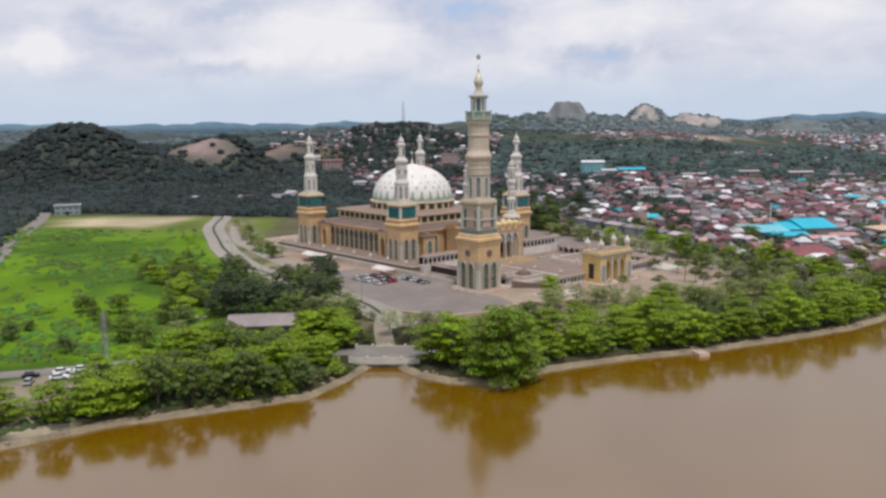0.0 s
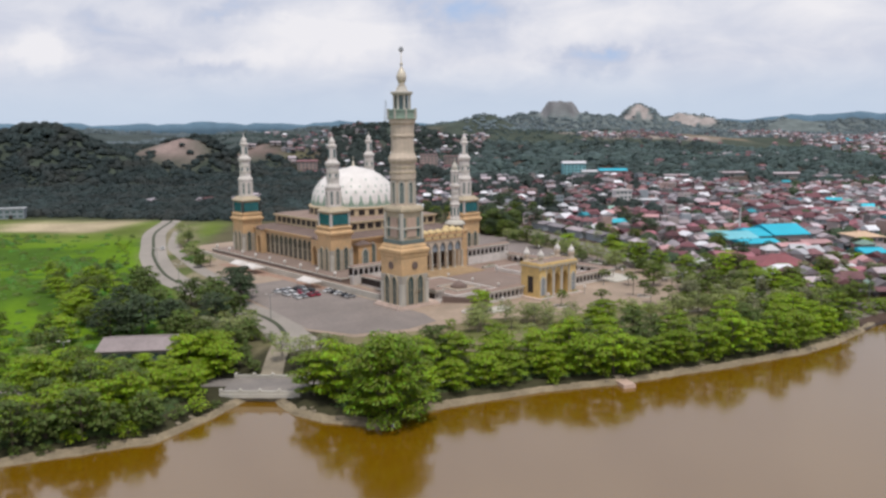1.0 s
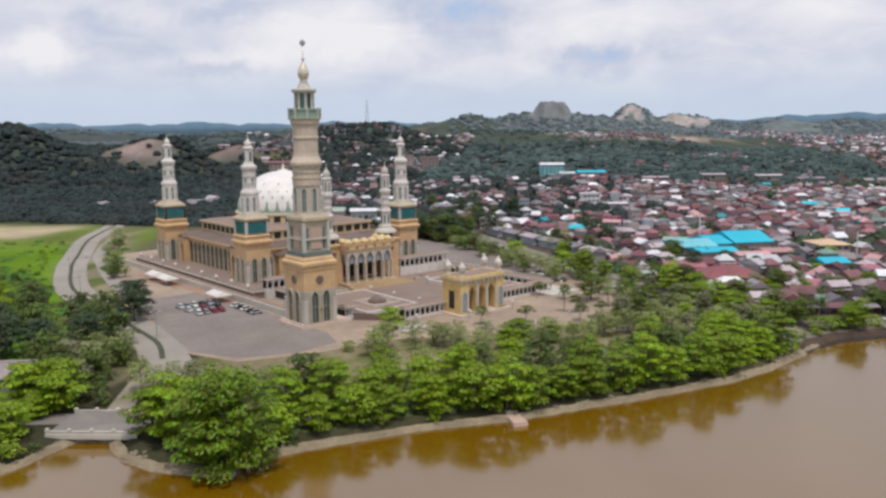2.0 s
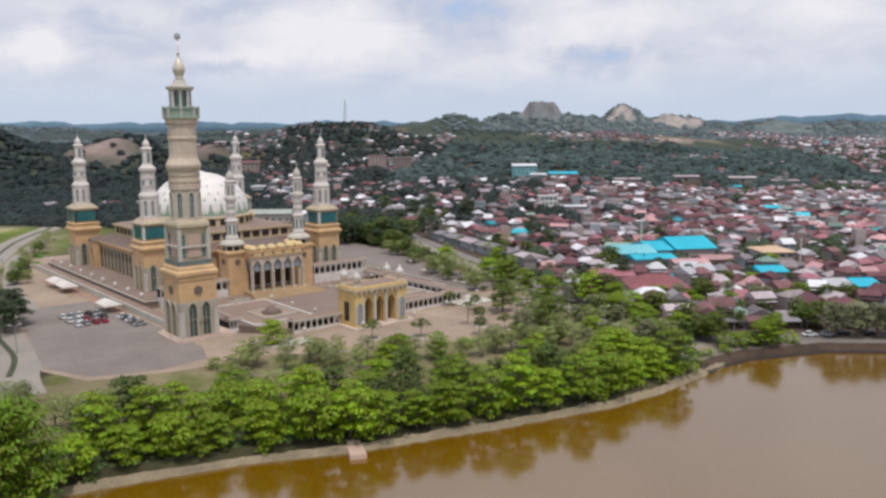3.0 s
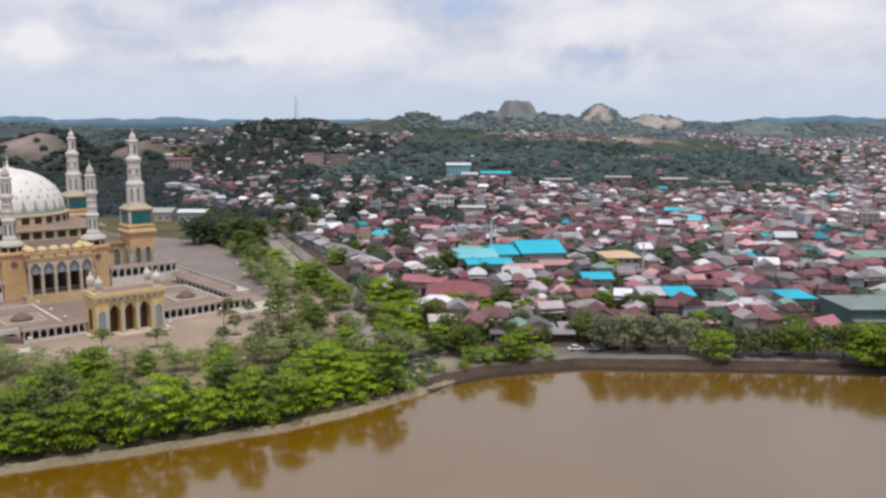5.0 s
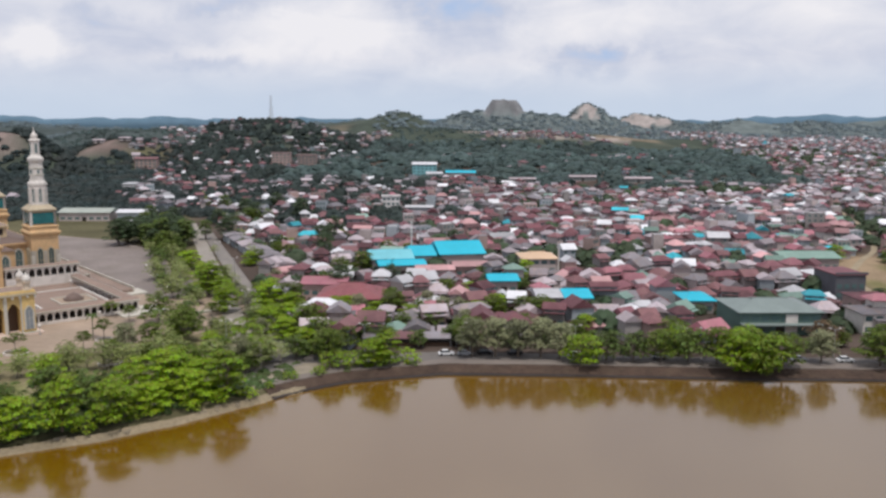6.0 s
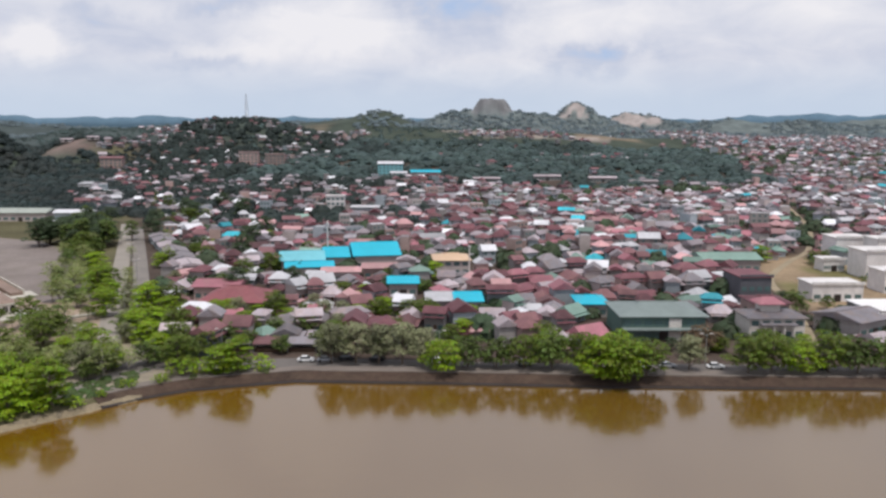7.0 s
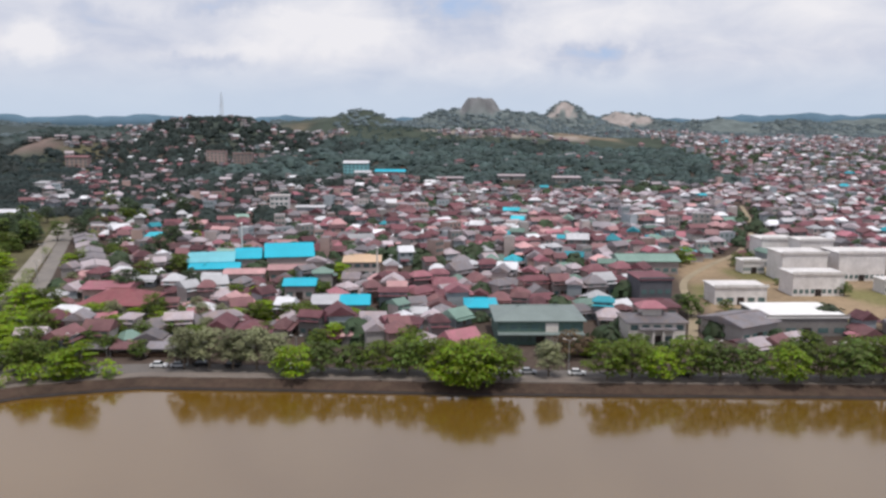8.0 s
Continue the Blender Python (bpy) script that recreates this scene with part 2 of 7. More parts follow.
def water_surface():
    m = bpy.data.materials.new("muddy_water")
    m.use_nodes = True
    nt = m.node_tree
    N, L = nt.nodes.new, nt.links.new
    bs = nt.nodes["Principled BSDF"]
    bs.inputs["Roughness"].default_value, bs.inputs["IOR"].default_value = 0.12, 2.6
    tc = N("ShaderNodeTexCoord")
    a, b, r = N("ShaderNodeTexNoise"), N("ShaderNodeTexNoise"), N("ShaderNodeValToRGB")
    a.inputs["Scale"].default_value, a.inputs["Detail"].default_value = 0.012, 4
    L(tc.outputs["Object"], a.inputs["Vector"])
    r.color_ramp.elements[0].position, r.color_ramp.elements[0].color = 0.3, (0.160, 0.079, 0.001, 1)
    r.color_ramp.elements[1].position, r.color_ramp.elements[1].color = 0.7, (0.166, 0.083, 0.003, 1)
    L(a.outputs["Fac"], r.inputs[0])
    # the silt thins out downstream, in drifting bands
    sep, way, drift, mix = N("ShaderNodeSeparateXYZ"), N("ShaderNodeMapRange"), N("ShaderNodeMath"), N("ShaderNodeMix")
    L(tc.outputs["Object"], sep.inputs[0])
    drift.operation = "MULTIPLY_ADD"
    drift.inputs[1].default_value = 90
    L(a.outputs["Fac"], drift.inputs[0])
    L(sep.outputs["X"], drift.inputs[2])
    way.inputs["From Min"].default_value, way.inputs["From Max"].default_value = 160, 300
    L(drift.outputs[0], way.inputs["Value"])
    mix.data_type = "RGBA"
    mix.inputs[7].default_value = (0.142, 0.077, 0.012, 1)
    L(way.outputs[0], mix.inputs[0])
    L(r.outputs[0], mix.inputs[6])
    L(mix.outputs[2], bs.inputs["Base Color"])
    b.inputs["Scale"].default_value, b.inputs["Detail"].default_value = 0.35, 3
    L(tc.outputs["Object"], b.inputs["Vector"])
    bu = N("ShaderNodeBump")
    bu.inputs["Strength"].default_value, bu.inputs["Distance"].default_value = 0.07, 0.25
    L(b.outputs["Fac"], bu.inputs["Height"])
    L(bu.outputs[0], bs.inputs["Normal"])
    return m


WATER = water_surface()


# ---------------------------------------------------------------- mesh helpers
class Geo:
    """Vertices and faces of one mesh in the making."""

    def __init__(self):
        self.v, self.f, self.m = [], [], []

    def add(self, verts, faces, mat=0):
        o = len(self.v)
        self.v += [tuple(p) for p in verts]
        self.f += [tuple(o + i for i in q) for q in faces]
        self.m += [mat] * len(faces)
        return self

    def box(self, x0, x1, y0, y1, z0, z1, mat=0, taper=0.0):
        t = taper
        v = [(x0, y0, z0), (x1, y0, z0), (x1, y1, z0), (x0, y1, z0), (x0 + t, y0 + t, z1), (x1 - t, y0 + t, z1), (x1 - t, y1 - t, z1), (x0 + t, y1 - t, z1)]
        return self.add(v, [(3, 2, 1, 0), (4, 5, 6, 7), (0, 1, 5, 4), (1, 2, 6, 5), (2, 3, 7, 6), (3, 0, 4, 7)], mat)

    def lathe(self, profile, n=16, cx=0.0, cy=0.0, turn=0.0, mat=0):
        """profile: (radius, z) from the bottom up; n sides."""
        v, f = [], []
        for r, z in profile:
            for k in range(n):
                a = turn + 2 * math.pi * k / n
                v.append((cx + r * math.cos(a), cy + r * math.sin(a), z))
        for i in range(len(profile) - 1):
            for k in range(n):
                k2 = (k + 1) % n
                f.append((i * n + k, i * n + k2, (i + 1) * n + k2, (i + 1) * n + k))
        f.append(tuple(range(n - 1, -1, -1)))
        f.append(tuple((len(profile) - 1) * n + k for k in range(n)))
        return self.add(v, f, mat)

    def square(self, profile, cx=0.0, cy=0.0, mat=0):
        """Like lathe with four flat sides; profile: (half width, z)."""
        return self.lathe([(h * math.sqrt(2), z) for h, z in profile], 4, cx, cy, math.pi / 4, mat)

    def tube(self, a, b, ra, rb, n=6, mat=0):
        a, b = Vector(a), Vector(b)
        d = (b - a).normalized()
        s = d.cross(Vector((0.3, 0.9, 0.1))).normalized()
        t = d.cross(s)
        v = [tuple(p + (s * math.cos(2 * math.pi * k / n) + t * math.sin(2 * math.pi * k / n)) * r) for p, r in ((a, ra), (b, rb)) for k in range(n)]
        f = [(k, (k + 1) % n, n + (k + 1) % n, n + k) for k in range(n)] + [tuple(range(n - 1, -1, -1)), tuple(range(n, 2 * n))]
        return self.add(v, f, mat)

    def moved(self, other, m):
        """Takes in another mesh, moved by the matrix m."""
        return self.add([tuple(m @ Vector(p)) for p in other.v], other.f)

    def mesh(self, name, *mats, smooth=False):
        me = bpy.data.meshes.new(name)
        me.from_pydata(self.v, [], self.f)
        for m in mats:
            me.materials.append(m)
        if len(mats) > 1:
            me.polygons.foreach_set("material_index", self.m)
        if smooth:
            me.polygons.foreach_set("use_smooth", [True] * len(self.f))
        me.update()
        return me


def arch_outline(w, h, n=10, point=1.5):
    """A pointed arch, from its left foot over the top to its right foot."""
    rise = min(w * 0.62, h * 0.5)
    pts = [(-w / 2, 0.0)]
    for k in range(n + 1):
        x = -w / 2 + w * k / n
        pts.append((x, h - rise + rise * (1 - abs(2 * x / w) ** point) ** 0.8 if abs(x) < w / 2 else h - rise))
    pts.append((w / 2, 0.0))
    return pts


def arch_panel(w, h, d, n=10):
    """A slab of arched outline, d thick, standing at y = 0 with its face to -y."""
    o = arch_outline(w, h, n)
    g, k = Geo(), len(o)
    v = [(x, -d, z) for x, z in o] + [(x, 0.0, z) for x, z in o]
    return g.add(v, [tuple(range(k))] + [(i, k + i, k + (i + 1) % k, (i + 1) % k) for i in range(k)])


def arch_frame(w, h, b, d, n=10):
    """The surround of an arched window: b broad, d proud."""
    a, c = arch_outline(w, h, n), arch_outline(w + 2 * b, h + b * 1.2, n)
    k, g = len(a), Geo()
    v = [(x, y, z) for o in (a, c) for y in (-d, 0.0) for x, z in o]
    f = []
    for i in range(k - 1):
        j = i + 1
        f += [(i, j, 2 * k + j, 2 * k + i), (i, k + i, k + j, j), (2 * k + i, 2 * k + j, 3 * k + j, 3 * k + i)]
    return g.add(v, f)


def arcade_bay(w, h, aw, ah, d, n=10):
    """One bay of a wall with an open arch through it, d thick (y from 0 to d)."""
    o = arch_outline(aw, ah, n)
    g = Geo()
    spring = o[1][1]
    for y, flip in ((0.0, False), (d, True)):
        v = [(-w / 2, y, 0), (-aw / 2, y, 0), (-aw / 2, y, spring), (-w / 2, y, spring), (-w / 2, y, h), (-aw / 2, y, h),
             (w / 2, y, 0), (aw / 2, y, 0), (aw / 2, y, spring), (w / 2, y, spring), (w / 2, y, h), (aw / 2, y, h)]
        f = [(0, 1, 2, 3), (3, 2, 5, 4), (7, 6, 9, 8), (8, 9, 10, 11)]
        b = len(v)
        arc = o[1:-1]
        v += [(x, y, z) for x, z in arc] + [(x, y, h) for x, z in arc]
        m = len(arc)
        f += [(b + i, b + i + 1, b + m + i + 1, b + m + i) for i in range(m - 1)]
        g.add(v, [tuple(reversed(q)) for q in f] if flip else f)
    k = len(o)
    g.add([(x, 0.0, z) for x, z in o] + [(x, d, z) for x, z in o], [(i, k + i, k + i + 1, i + 1) for i in range(k - 1)])
    g.add([(-w / 2, 0, h), (w / 2, 0, h), (w / 2, d, h), (-w / 2, d, h)], [(0, 1, 2, 3)])
    g.add([(-w / 2, 0, 0), (-w / 2, 0, h), (-w / 2, d, h), (-w / 2, d, 0)], [(0, 3, 2, 1)])
    g.add([(w / 2, 0, 0), (w / 2, 0, h), (w / 2, d, h), (w / 2, d, 0)], [(0, 1, 2, 3)])
    return g


def part(name, geo, material, parent, label="", at=None, smooth=False):
    """One mesh object under a thing or a part; geo may be a ready mesh, shared by alike pieces."""
    me = geo if isinstance(geo, bpy.types.Mesh) else geo.mesh(name, material, smooth=smooth)
    ob = new(name, me)
    ob.parent = parent
    if at is not None:
        ob.matrix_basis = at
    if label:
        ob["label"] = label
    return ob


def thing(name, at, label, category, group="", kind=""):
    ob = new(name)
    ob.matrix_basis = at
    ob.empty_display_size = 0.5
    return tagged(ob, label, category, group, kind)


def solid(name, geo, material, label="", category="", kind="", group="", at=None, smooth=False):
    """A thing that is one mesh."""
    ob = new(name, geo if isinstance(geo, bpy.types.Mesh) else geo.mesh(name, material, smooth=smooth))
    if at is not None:
        ob.matrix_basis = at
    return tagged(ob, label, category, group, kind)


AXIS = 49.17  # degrees by which the mosque's plan is turned
CA, SA = math.cos(radians(AXIS)), math.sin(radians(AXIS))


def plan(u, v, z=0.0, turn=0.0):
    """A pose in the mosque's own plan: u along its front, v towards its back, from the great minaret."""
    return pose(u * CA - v * SA, u * SA + v * CA, z, 0, 0, AXIS + turn)


def to_uv(x, y):
    return x * CA + y * SA, -x * SA + y * CA


# ---------------------------------------------------------------- the lie of the land
SHORE = [(-900, -640), (-300, -300), (-110, -184), (-81, -162), (-67, -148), (-45, -135), (-29, -125), (-24, -112), (-21.5, -103), (-20, -97.5), (-11.5, -96.5), (-8.5, -101), (-4, -105), (4, -109), (15, -110),
         (22, -100), (35, -91.5), (48, -83), (67, -75), (82, -66), (94, -59), (110, -48), (121, -41), (132, -30), (142, -18), (151, -6), (160, 2), (170, 6.5), (183, 12),
         (217, 15.5), (258, 19), (309, 25), (357, 31), (520, 52), (1500, 180)]
SX, SY = np.array([p[0] for p in SHORE], float), np.array([p[1] for p in SHORE], float)
WATER_Z = -1.5
HILLS = [(-518, 562, 65, 98, 75), (-372, 640, 46, 62, 52), (-300, 800, 24, 110, 70), (-345, 768, 13, 62, 42), (-640, 820, 30, 150, 110), (-300, 980, 24, 170, 110), (-215, 1060, 34, 120, 110), (-560, 1250, 26, 200, 120),
         (-96, 1459, 40, 150, 130), (-93, 1447, 14, 35, 45), (60, 1250, 24, 220, 120), (280, 1380, 16, 220, 120), (-330, 1500, 26, 200, 150), (90, 800, 10, 160, 60),
         (70, 2400, 80, 220, 190), (-140, 2480, 24, 150, 120), (318, 2540, 30, 46, 80), (286, 2520, 16, 26, 50), (345, 2560, 50, 150, 120), (300, 2700, 20, 300, 160), (480, 3030, 56, 110, 110), (610, 3030, 52, 120, 110), (840, 2900, 50, 150, 140), (1150, 3000, 44, 220, 200), (1600, 3300, 60, 380, 240), (430, 1900, 14, 260, 160),
         (-700, 2300, 30, 400, 250), (-1400, 1900, 36, 380, 240), (-1100, 1000, 34, 260, 160), (2300, 3200, 70, 420, 260)]


def ground_height(x, y):
    """Height of the ground, for arrays of x and y."""
    x, y = np.asarray(x, float), np.asarray(y, float)
    up = np.clip((y - 380) / 1100, 0, 1)
    z = 26 * up * up * (3 - 2 * up)
    for hx, hy, h, sx, sy in HILLS:
        z = z + h * np.exp(-((x - hx) / sx) ** 2 - ((y - hy) / sy) ** 2)
    rough = np.clip((y - 330) / 400, 0, 1)
    z = z + rough * (3.5 * np.sin(x / 61 + 1.3 * np.sin(y / 83)) * np.sin(y / 71 + 0.7) + 2.0 * np.sin(x / 27 + y / 39))
    z = z + np.clip((y - 1500) / 700, 0, 1) * (4.5 * np.sin(x / 23 + 1.7 * np.sin(y / 47)) * np.sin(x / 9.5 + 1) + 3.0 * np.sin(x / 41 + y / 60))
    # flat-topped rock on the far hill
    mesa = np.clip((60 + 6 * np.sin(np.arctan2(y - 2360, x - 52) * 3) - np.hypot(x - 52, (y - 2360) * 0.9)) / 26, 0, 1)
    z = np.maximum(z, z * (1 - mesa) + mesa * (139 + 3 * np.sin(x / 17 + 1) * np.sin(y / 23) - 0.06 * np.abs(x - 60)))
    slope = np.gradient(SY, SX)
    s = (y - np.interp(x, SX, SY)) / np.sqrt(1 + np.interp(x, SX, slope) ** 2)
    bank = np.clip((s + 4) / 7, 0, 1)
    return np.where(s < 3, -5 + 5 * bank * bank * (3 - 2 * bank) * (1 + 0 * s), z)


def height(x, y):
    return float(ground_height(np.array([x]), np.array([y]))[0])


def off_avenue(x, y):
    """Metres to the right of the avenue that bounds the town."""
    return (x - 124) * 0.881 + (y - 38) * 0.474


def soft(v, a, b):
    k = np.clip((v - a) / (b - a), 0, 1)
    return k * k * (3 - 2 * k)


def ground_tint(x, y):
    """The soil's and turf's colours, with far haze and some shade put into them."""
    c = np.empty((len(x), 3))
    c[:] = (0.11, 0.10, 0.055)
    wob = 14 * np.sin(x / 23 + 2) * np.sin(y / 31) + 6 * np.sin(x / 9) * np.sin(y / 7)

    def lay(mask, colour):
        c[:] = c + (np.array(colour) - c) * mask[:, None]
    town = soft(off_avenue(x, y), -4, 6)
    # Town soil, darkened to stand for shade in the gaps between houses.
    lay(town, (0.088, 0.066, 0.055))
    wood = soft(y + wob + 0.12 * np.abs(x), 300, 330) * soft(-off_avenue(x, y) + wob, 10, 40)
    edge = np.interp(y, [-80, 0, 67, 140, 230, 330], [-200, -215, -250, -290, -337, -400])
    meadow = soft(x - edge + wob * 0.2, -6, 4) * soft(-x - 0.35 * y + wob * 0.4, 78, 96) * (1 - soft(y + wob * 0.2, 225, 240)) * soft(y - 0.85 * x + wob * 0.3, -60, -30)
    lay(meadow, (0.108, 0.202, 0.007))
    lay(meadow * soft(np.sin(x / 29 + 0.6 * np.sin(y / 17)) * np.sin(y / 24 + 1) + 0.45 * np.sin(x / 7) * np.sin(y / 9 + x / 13), 0.12, 0.5), (0.055, 0.115, 0.010))
    lay(meadow * soft(y + wob, 120, 190), (0.12, 0.16, 0.03))
    sand = meadow * soft(y + wob * 0.3, 172, 186) * soft(x + 2 * wob * 0.3, -310, -290) * (1 - soft(x, -235, -215))
    lay(sand, (0.40, 0.33, 0.22))
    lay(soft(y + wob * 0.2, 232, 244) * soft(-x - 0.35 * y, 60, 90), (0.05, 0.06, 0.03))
    xr = np.interp(y, [-86, -62, -34, -14, 14, 44, 90, 122, 180, 238, 262], [-18, -24, -36, -52, -80, -110, -140, -157, -186, -205, -216])
    verge = (1 - soft(np.abs(x - xr - 9 + wob * 0.2), 10, 20)) * soft(y, -50, -25) * (1 - soft(y, 226, 240))
    lay(verge, (0.205, 0.18, 0.115))
    lay(verge * soft(np.sin(x / 8) * np.sin(y / 11) + 0.4 * np.sin(x / 3.7), 0.2, 0.6), (0.10, 0.12, 0.04))
    lot = soft(x, 326, 336) * (1 - soft(x, 415, 430)) * soft(y, 92, 104) * (1 - soft(y, 215, 235))
    lay(lot, (0.29, 0.215, 0.14))
    lay(lot * soft(np.sin(x / 11) * np.sin(y / 13), 0.25, 0.6), (0.18, 0.165, 0.075))
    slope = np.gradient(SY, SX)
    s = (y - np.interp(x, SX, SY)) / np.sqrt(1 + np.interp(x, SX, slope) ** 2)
    # Shade under the bank trees, painted as a dark strip of soil.
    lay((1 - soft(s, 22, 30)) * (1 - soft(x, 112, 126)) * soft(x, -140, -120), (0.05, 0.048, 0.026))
    lay(1 - soft(np.hypot((x + 89) / 19, (y + 131) / 15) + 0.15 * np.sin(x / 3) * np.sin(y / 4), 0.7, 1.1), (0.25, 0.21, 0.155))
    dry = soft(s, 20, 32) * (1 - soft(s, 74, 84)) * soft(x, -36, -24) * (1 - soft(x, 128, 140))
    lay(dry, (0.215, 0.185, 0.108))
    lay(dry * soft(np.sin(x / 6.3 + 1) * np.sin(y / 5.1) + 0.6 * np.sin(x / 2.7 + y / 3.9), 0.1, 0.7), (0.13, 0.14, 0.05))
    lay(1 - soft(np.hypot((x + 79) / 7, (y + 150) / 11) + 0.2 * np.sin(x / 2) * np.sin(y / 3), 0.7, 1.1), (0.34, 0.29, 0.21))
    lay(soft(s, 3, 6) * (1 - soft(np.hypot((x - 136) / 20, (y - 8) / 26) + 0.12 * np.sin(x / 3) * np.sin(y / 4), 0.75, 1.1)), (0.30, 0.26, 0.20))
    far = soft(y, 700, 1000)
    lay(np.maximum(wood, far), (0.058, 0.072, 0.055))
    # Distance haze put into the far soil as bluish grey.
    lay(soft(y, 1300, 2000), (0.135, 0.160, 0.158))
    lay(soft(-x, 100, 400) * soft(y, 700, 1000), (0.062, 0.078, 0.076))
    dirt = (1 - soft(-x, 100, 300)) * soft(np.sin(x / 90 + 1) * np.sin(y / 120) + 0.3 * np.sin(x / 31) * np.sin(y / 37), 0.62, 0.9) * far * (1 - soft(y, 1400, 1800))
    lay(dirt, (0.19, 0.15, 0.105))
    # bare cuts in the hills
    for qx, qy, rx, ry in ((-380, 608, 34, 30), (-338, 762, 38, 26), (520, 2965, 70, 60), (600, 2960, 46, 46), (318, 2500, 30, 40), (280, 2480, 30, 26), (412, 1564, 60, 34), (330, 1520, 60, 24), (194, 1225, 90, 34), (100, 1260, 60, 26), (300, 1260, 60, 22)):
        d = np.hypot((x - qx) / rx, (y - qy) / ry) + 0.3 * np.sin(x / 13) * np.sin(y / 11) + 0.15 * np.sin(x / 5 + y / 6)
        lay((1 - soft(d, 0.7, 1.05)) * 0.85, (0.30, 0.225, 0.205) if qy < 700 else (0.205, 0.15, 0.135) if qy < 900 else (0.36, 0.31, 0.29) if qy > 2000 else (0.30, 0.255, 0.225))
    m = soft(66 - np.hypot(x - 52, (y - 2360) * 0.9), -6, 12)
    lay(m, (0.185, 0.185, 0.19))
    return c


def spaced(lo, hi, a, b, step, grow=1.09):
    """Coordinates that lie close between a and b and wider beyond."""
    mid = list(np.arange(a, b + 0.1, step))
    left, right, d = [a], [mid[-1]], step
    while left[-1] > lo:
        d = min(d * grow, 26)
        left.append(left[-1] - d)
    d = step
    while right[-1] < hi:
        d = min(d * grow, 26)
        right.append(right[-1] + d)
    return np.array(left[:0:-1] + mid + right[1:])


def array_mesh(name, verts, faces, mats, index=None, smooth=False):
    """A mesh from numpy arrays; faces all have the same count of corners."""
    me = bpy.data.meshes.new(name)
    n, k = faces.shape
    me.vertices.add(len(verts))
    me.vertices.foreach_set("co", np.ascontiguousarray(verts, np.float32).ravel())
    me.loops.add(n * k)
    me.loops.foreach_set("vertex_index", np.ascontiguousarray(faces, np.int32).ravel())
    me.polygons.add(n)
    me.polygons.foreach_set("loop_start", np.arange(0, n * k, k, dtype=np.int32))
    me.polygons.foreach_set("loop_total", np.full(n, k, np.int32))
    for m in mats:
        me.materials.append(m)
    if index is not None:
        me.polygons.foreach_set("material_index", np.ascontiguousarray(index, np.int32))
    if smooth:
        me.polygons.foreach_set("use_smooth", np.ones(n, bool))
    me.update(calc_edges=True)
    return me


def build_ground():
    xs, ys = spaced(-3300, 4300, -150, 400, 2.5), spaced(-700, 4500, -190, 60, 2.5)
    X, Y = np.meshgrid(xs, ys)
    x, y = X.ravel(), Y.ravel()
    nx, ny = len(xs), len(ys)
    i = (np.arange(ny - 1)[:, None] * nx + np.arange(nx - 1)[None]).ravel()
    me = array_mesh("ground", np.stack([x, y, ground_height(x, y)], 1), np.stack([i, i + 1, i + nx + 1, i + nx], 1), [GROUND], smooth=True)
    tint = me.attributes.new("tint", "FLOAT_COLOR", "POINT")
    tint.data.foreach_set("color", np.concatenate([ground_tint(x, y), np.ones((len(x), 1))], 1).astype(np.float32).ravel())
    tagged(new("ground", me), "rolling land with green meadow, town soil and wooded hills", "ground", kind="structure")


build_ground()
g = Geo().add([(-3300, -1500, WATER_Z), (4300, -1500, WATER_Z), (4300, 400, WATER_Z), (-3300, 400, WATER_Z)], [(0, 1, 2, 3)])
solid("water", g, WATER, "calm brown muddy river with tree reflections", "river", "structure")
# far bank behind the camera closes the place
solid("far_bank", Geo().box(-3300, 4300, -1500, -690, -6, 3), GROUND, "low earth bank far across the river", "bank", "structure")


def far_ridge():
    """The hills on the horizon, with haze put into their blue."""
    n, rng = 240, random.Random(5)
    v, f = [], []
    for k in range(n + 1):
        a = radians(-70 + 140 * k / n)
        r = 4350
        px, py = 100 + r * math.sin(a), -150 + r * math.cos(a)
        h = 88 + 5 * math.sin(k * 0.35) + 5 * math.sin(k * 0.83 + 1) + 3 * math.sin(k * 1.9 + 2) + 2 * math.sin(k * 3.7)
        h += 26 * math.exp(-((k - 156) / 13) ** 2)
        v += [(px, py, -40), (px * 0.985, py * 0.985, h * 0.6), (px, py, h)]
    for k in range(n):
        for j in (0, 1):
            f.append((3 * k + j, 3 * k + 3 + j, 3 * k + 4 + j, 3 * k + 1 + j))
    solid("backdrop", Geo().add(v, f), FARHILL, "distant hills on the horizon, haze blue in their colour", "hills", "structure", smooth=True)


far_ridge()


def ribbon(name, line, width, material, label, category, z=0.05, at=None):
    """A road along a polyline, laid on the ground."""
    pts = [Vector((*p, 0)) for p in line]
    fine = []
    for i in range(len(pts) - 1):
        p0, p1, p2, p3 = pts[max(i - 1, 0)], pts[i], pts[i + 1], pts[min(i + 2, len(pts) - 1)]
        for k in range(10):
            t = k / 10
            fine.append(0.5 * (2 * p1 + (p2 - p0) * t + (2 * p0 - 5 * p1 + 4 * p2 - p3) * t * t + (3 * p1 - p0 - 3 * p2 + p3) * t ** 3))
    fine.append(pts[-1])
    v, f = [], []
    for i, p in enumerate(fine):
        d = (fine[min(i + 1, len(fine) - 1)] - fine[max(i - 1, 0)]).normalized()
        s = Vector((-d.y, d.x, 0)) * width / 2
        for q in (p + s, p, p - s):
            v.append((q.x, q.y, max(height(q.x, q.y), -0.2) + z))
    for i in range(len(fine) - 1):
        f += [(3 * i, 3 * i + 1, 3 * i + 4, 3 * i + 3), (3 * i + 1, 3 * i + 2, 3 * i + 5, 3 * i + 4)]
    return solid(name, Geo().add(v, f), material, label, category, "structure")


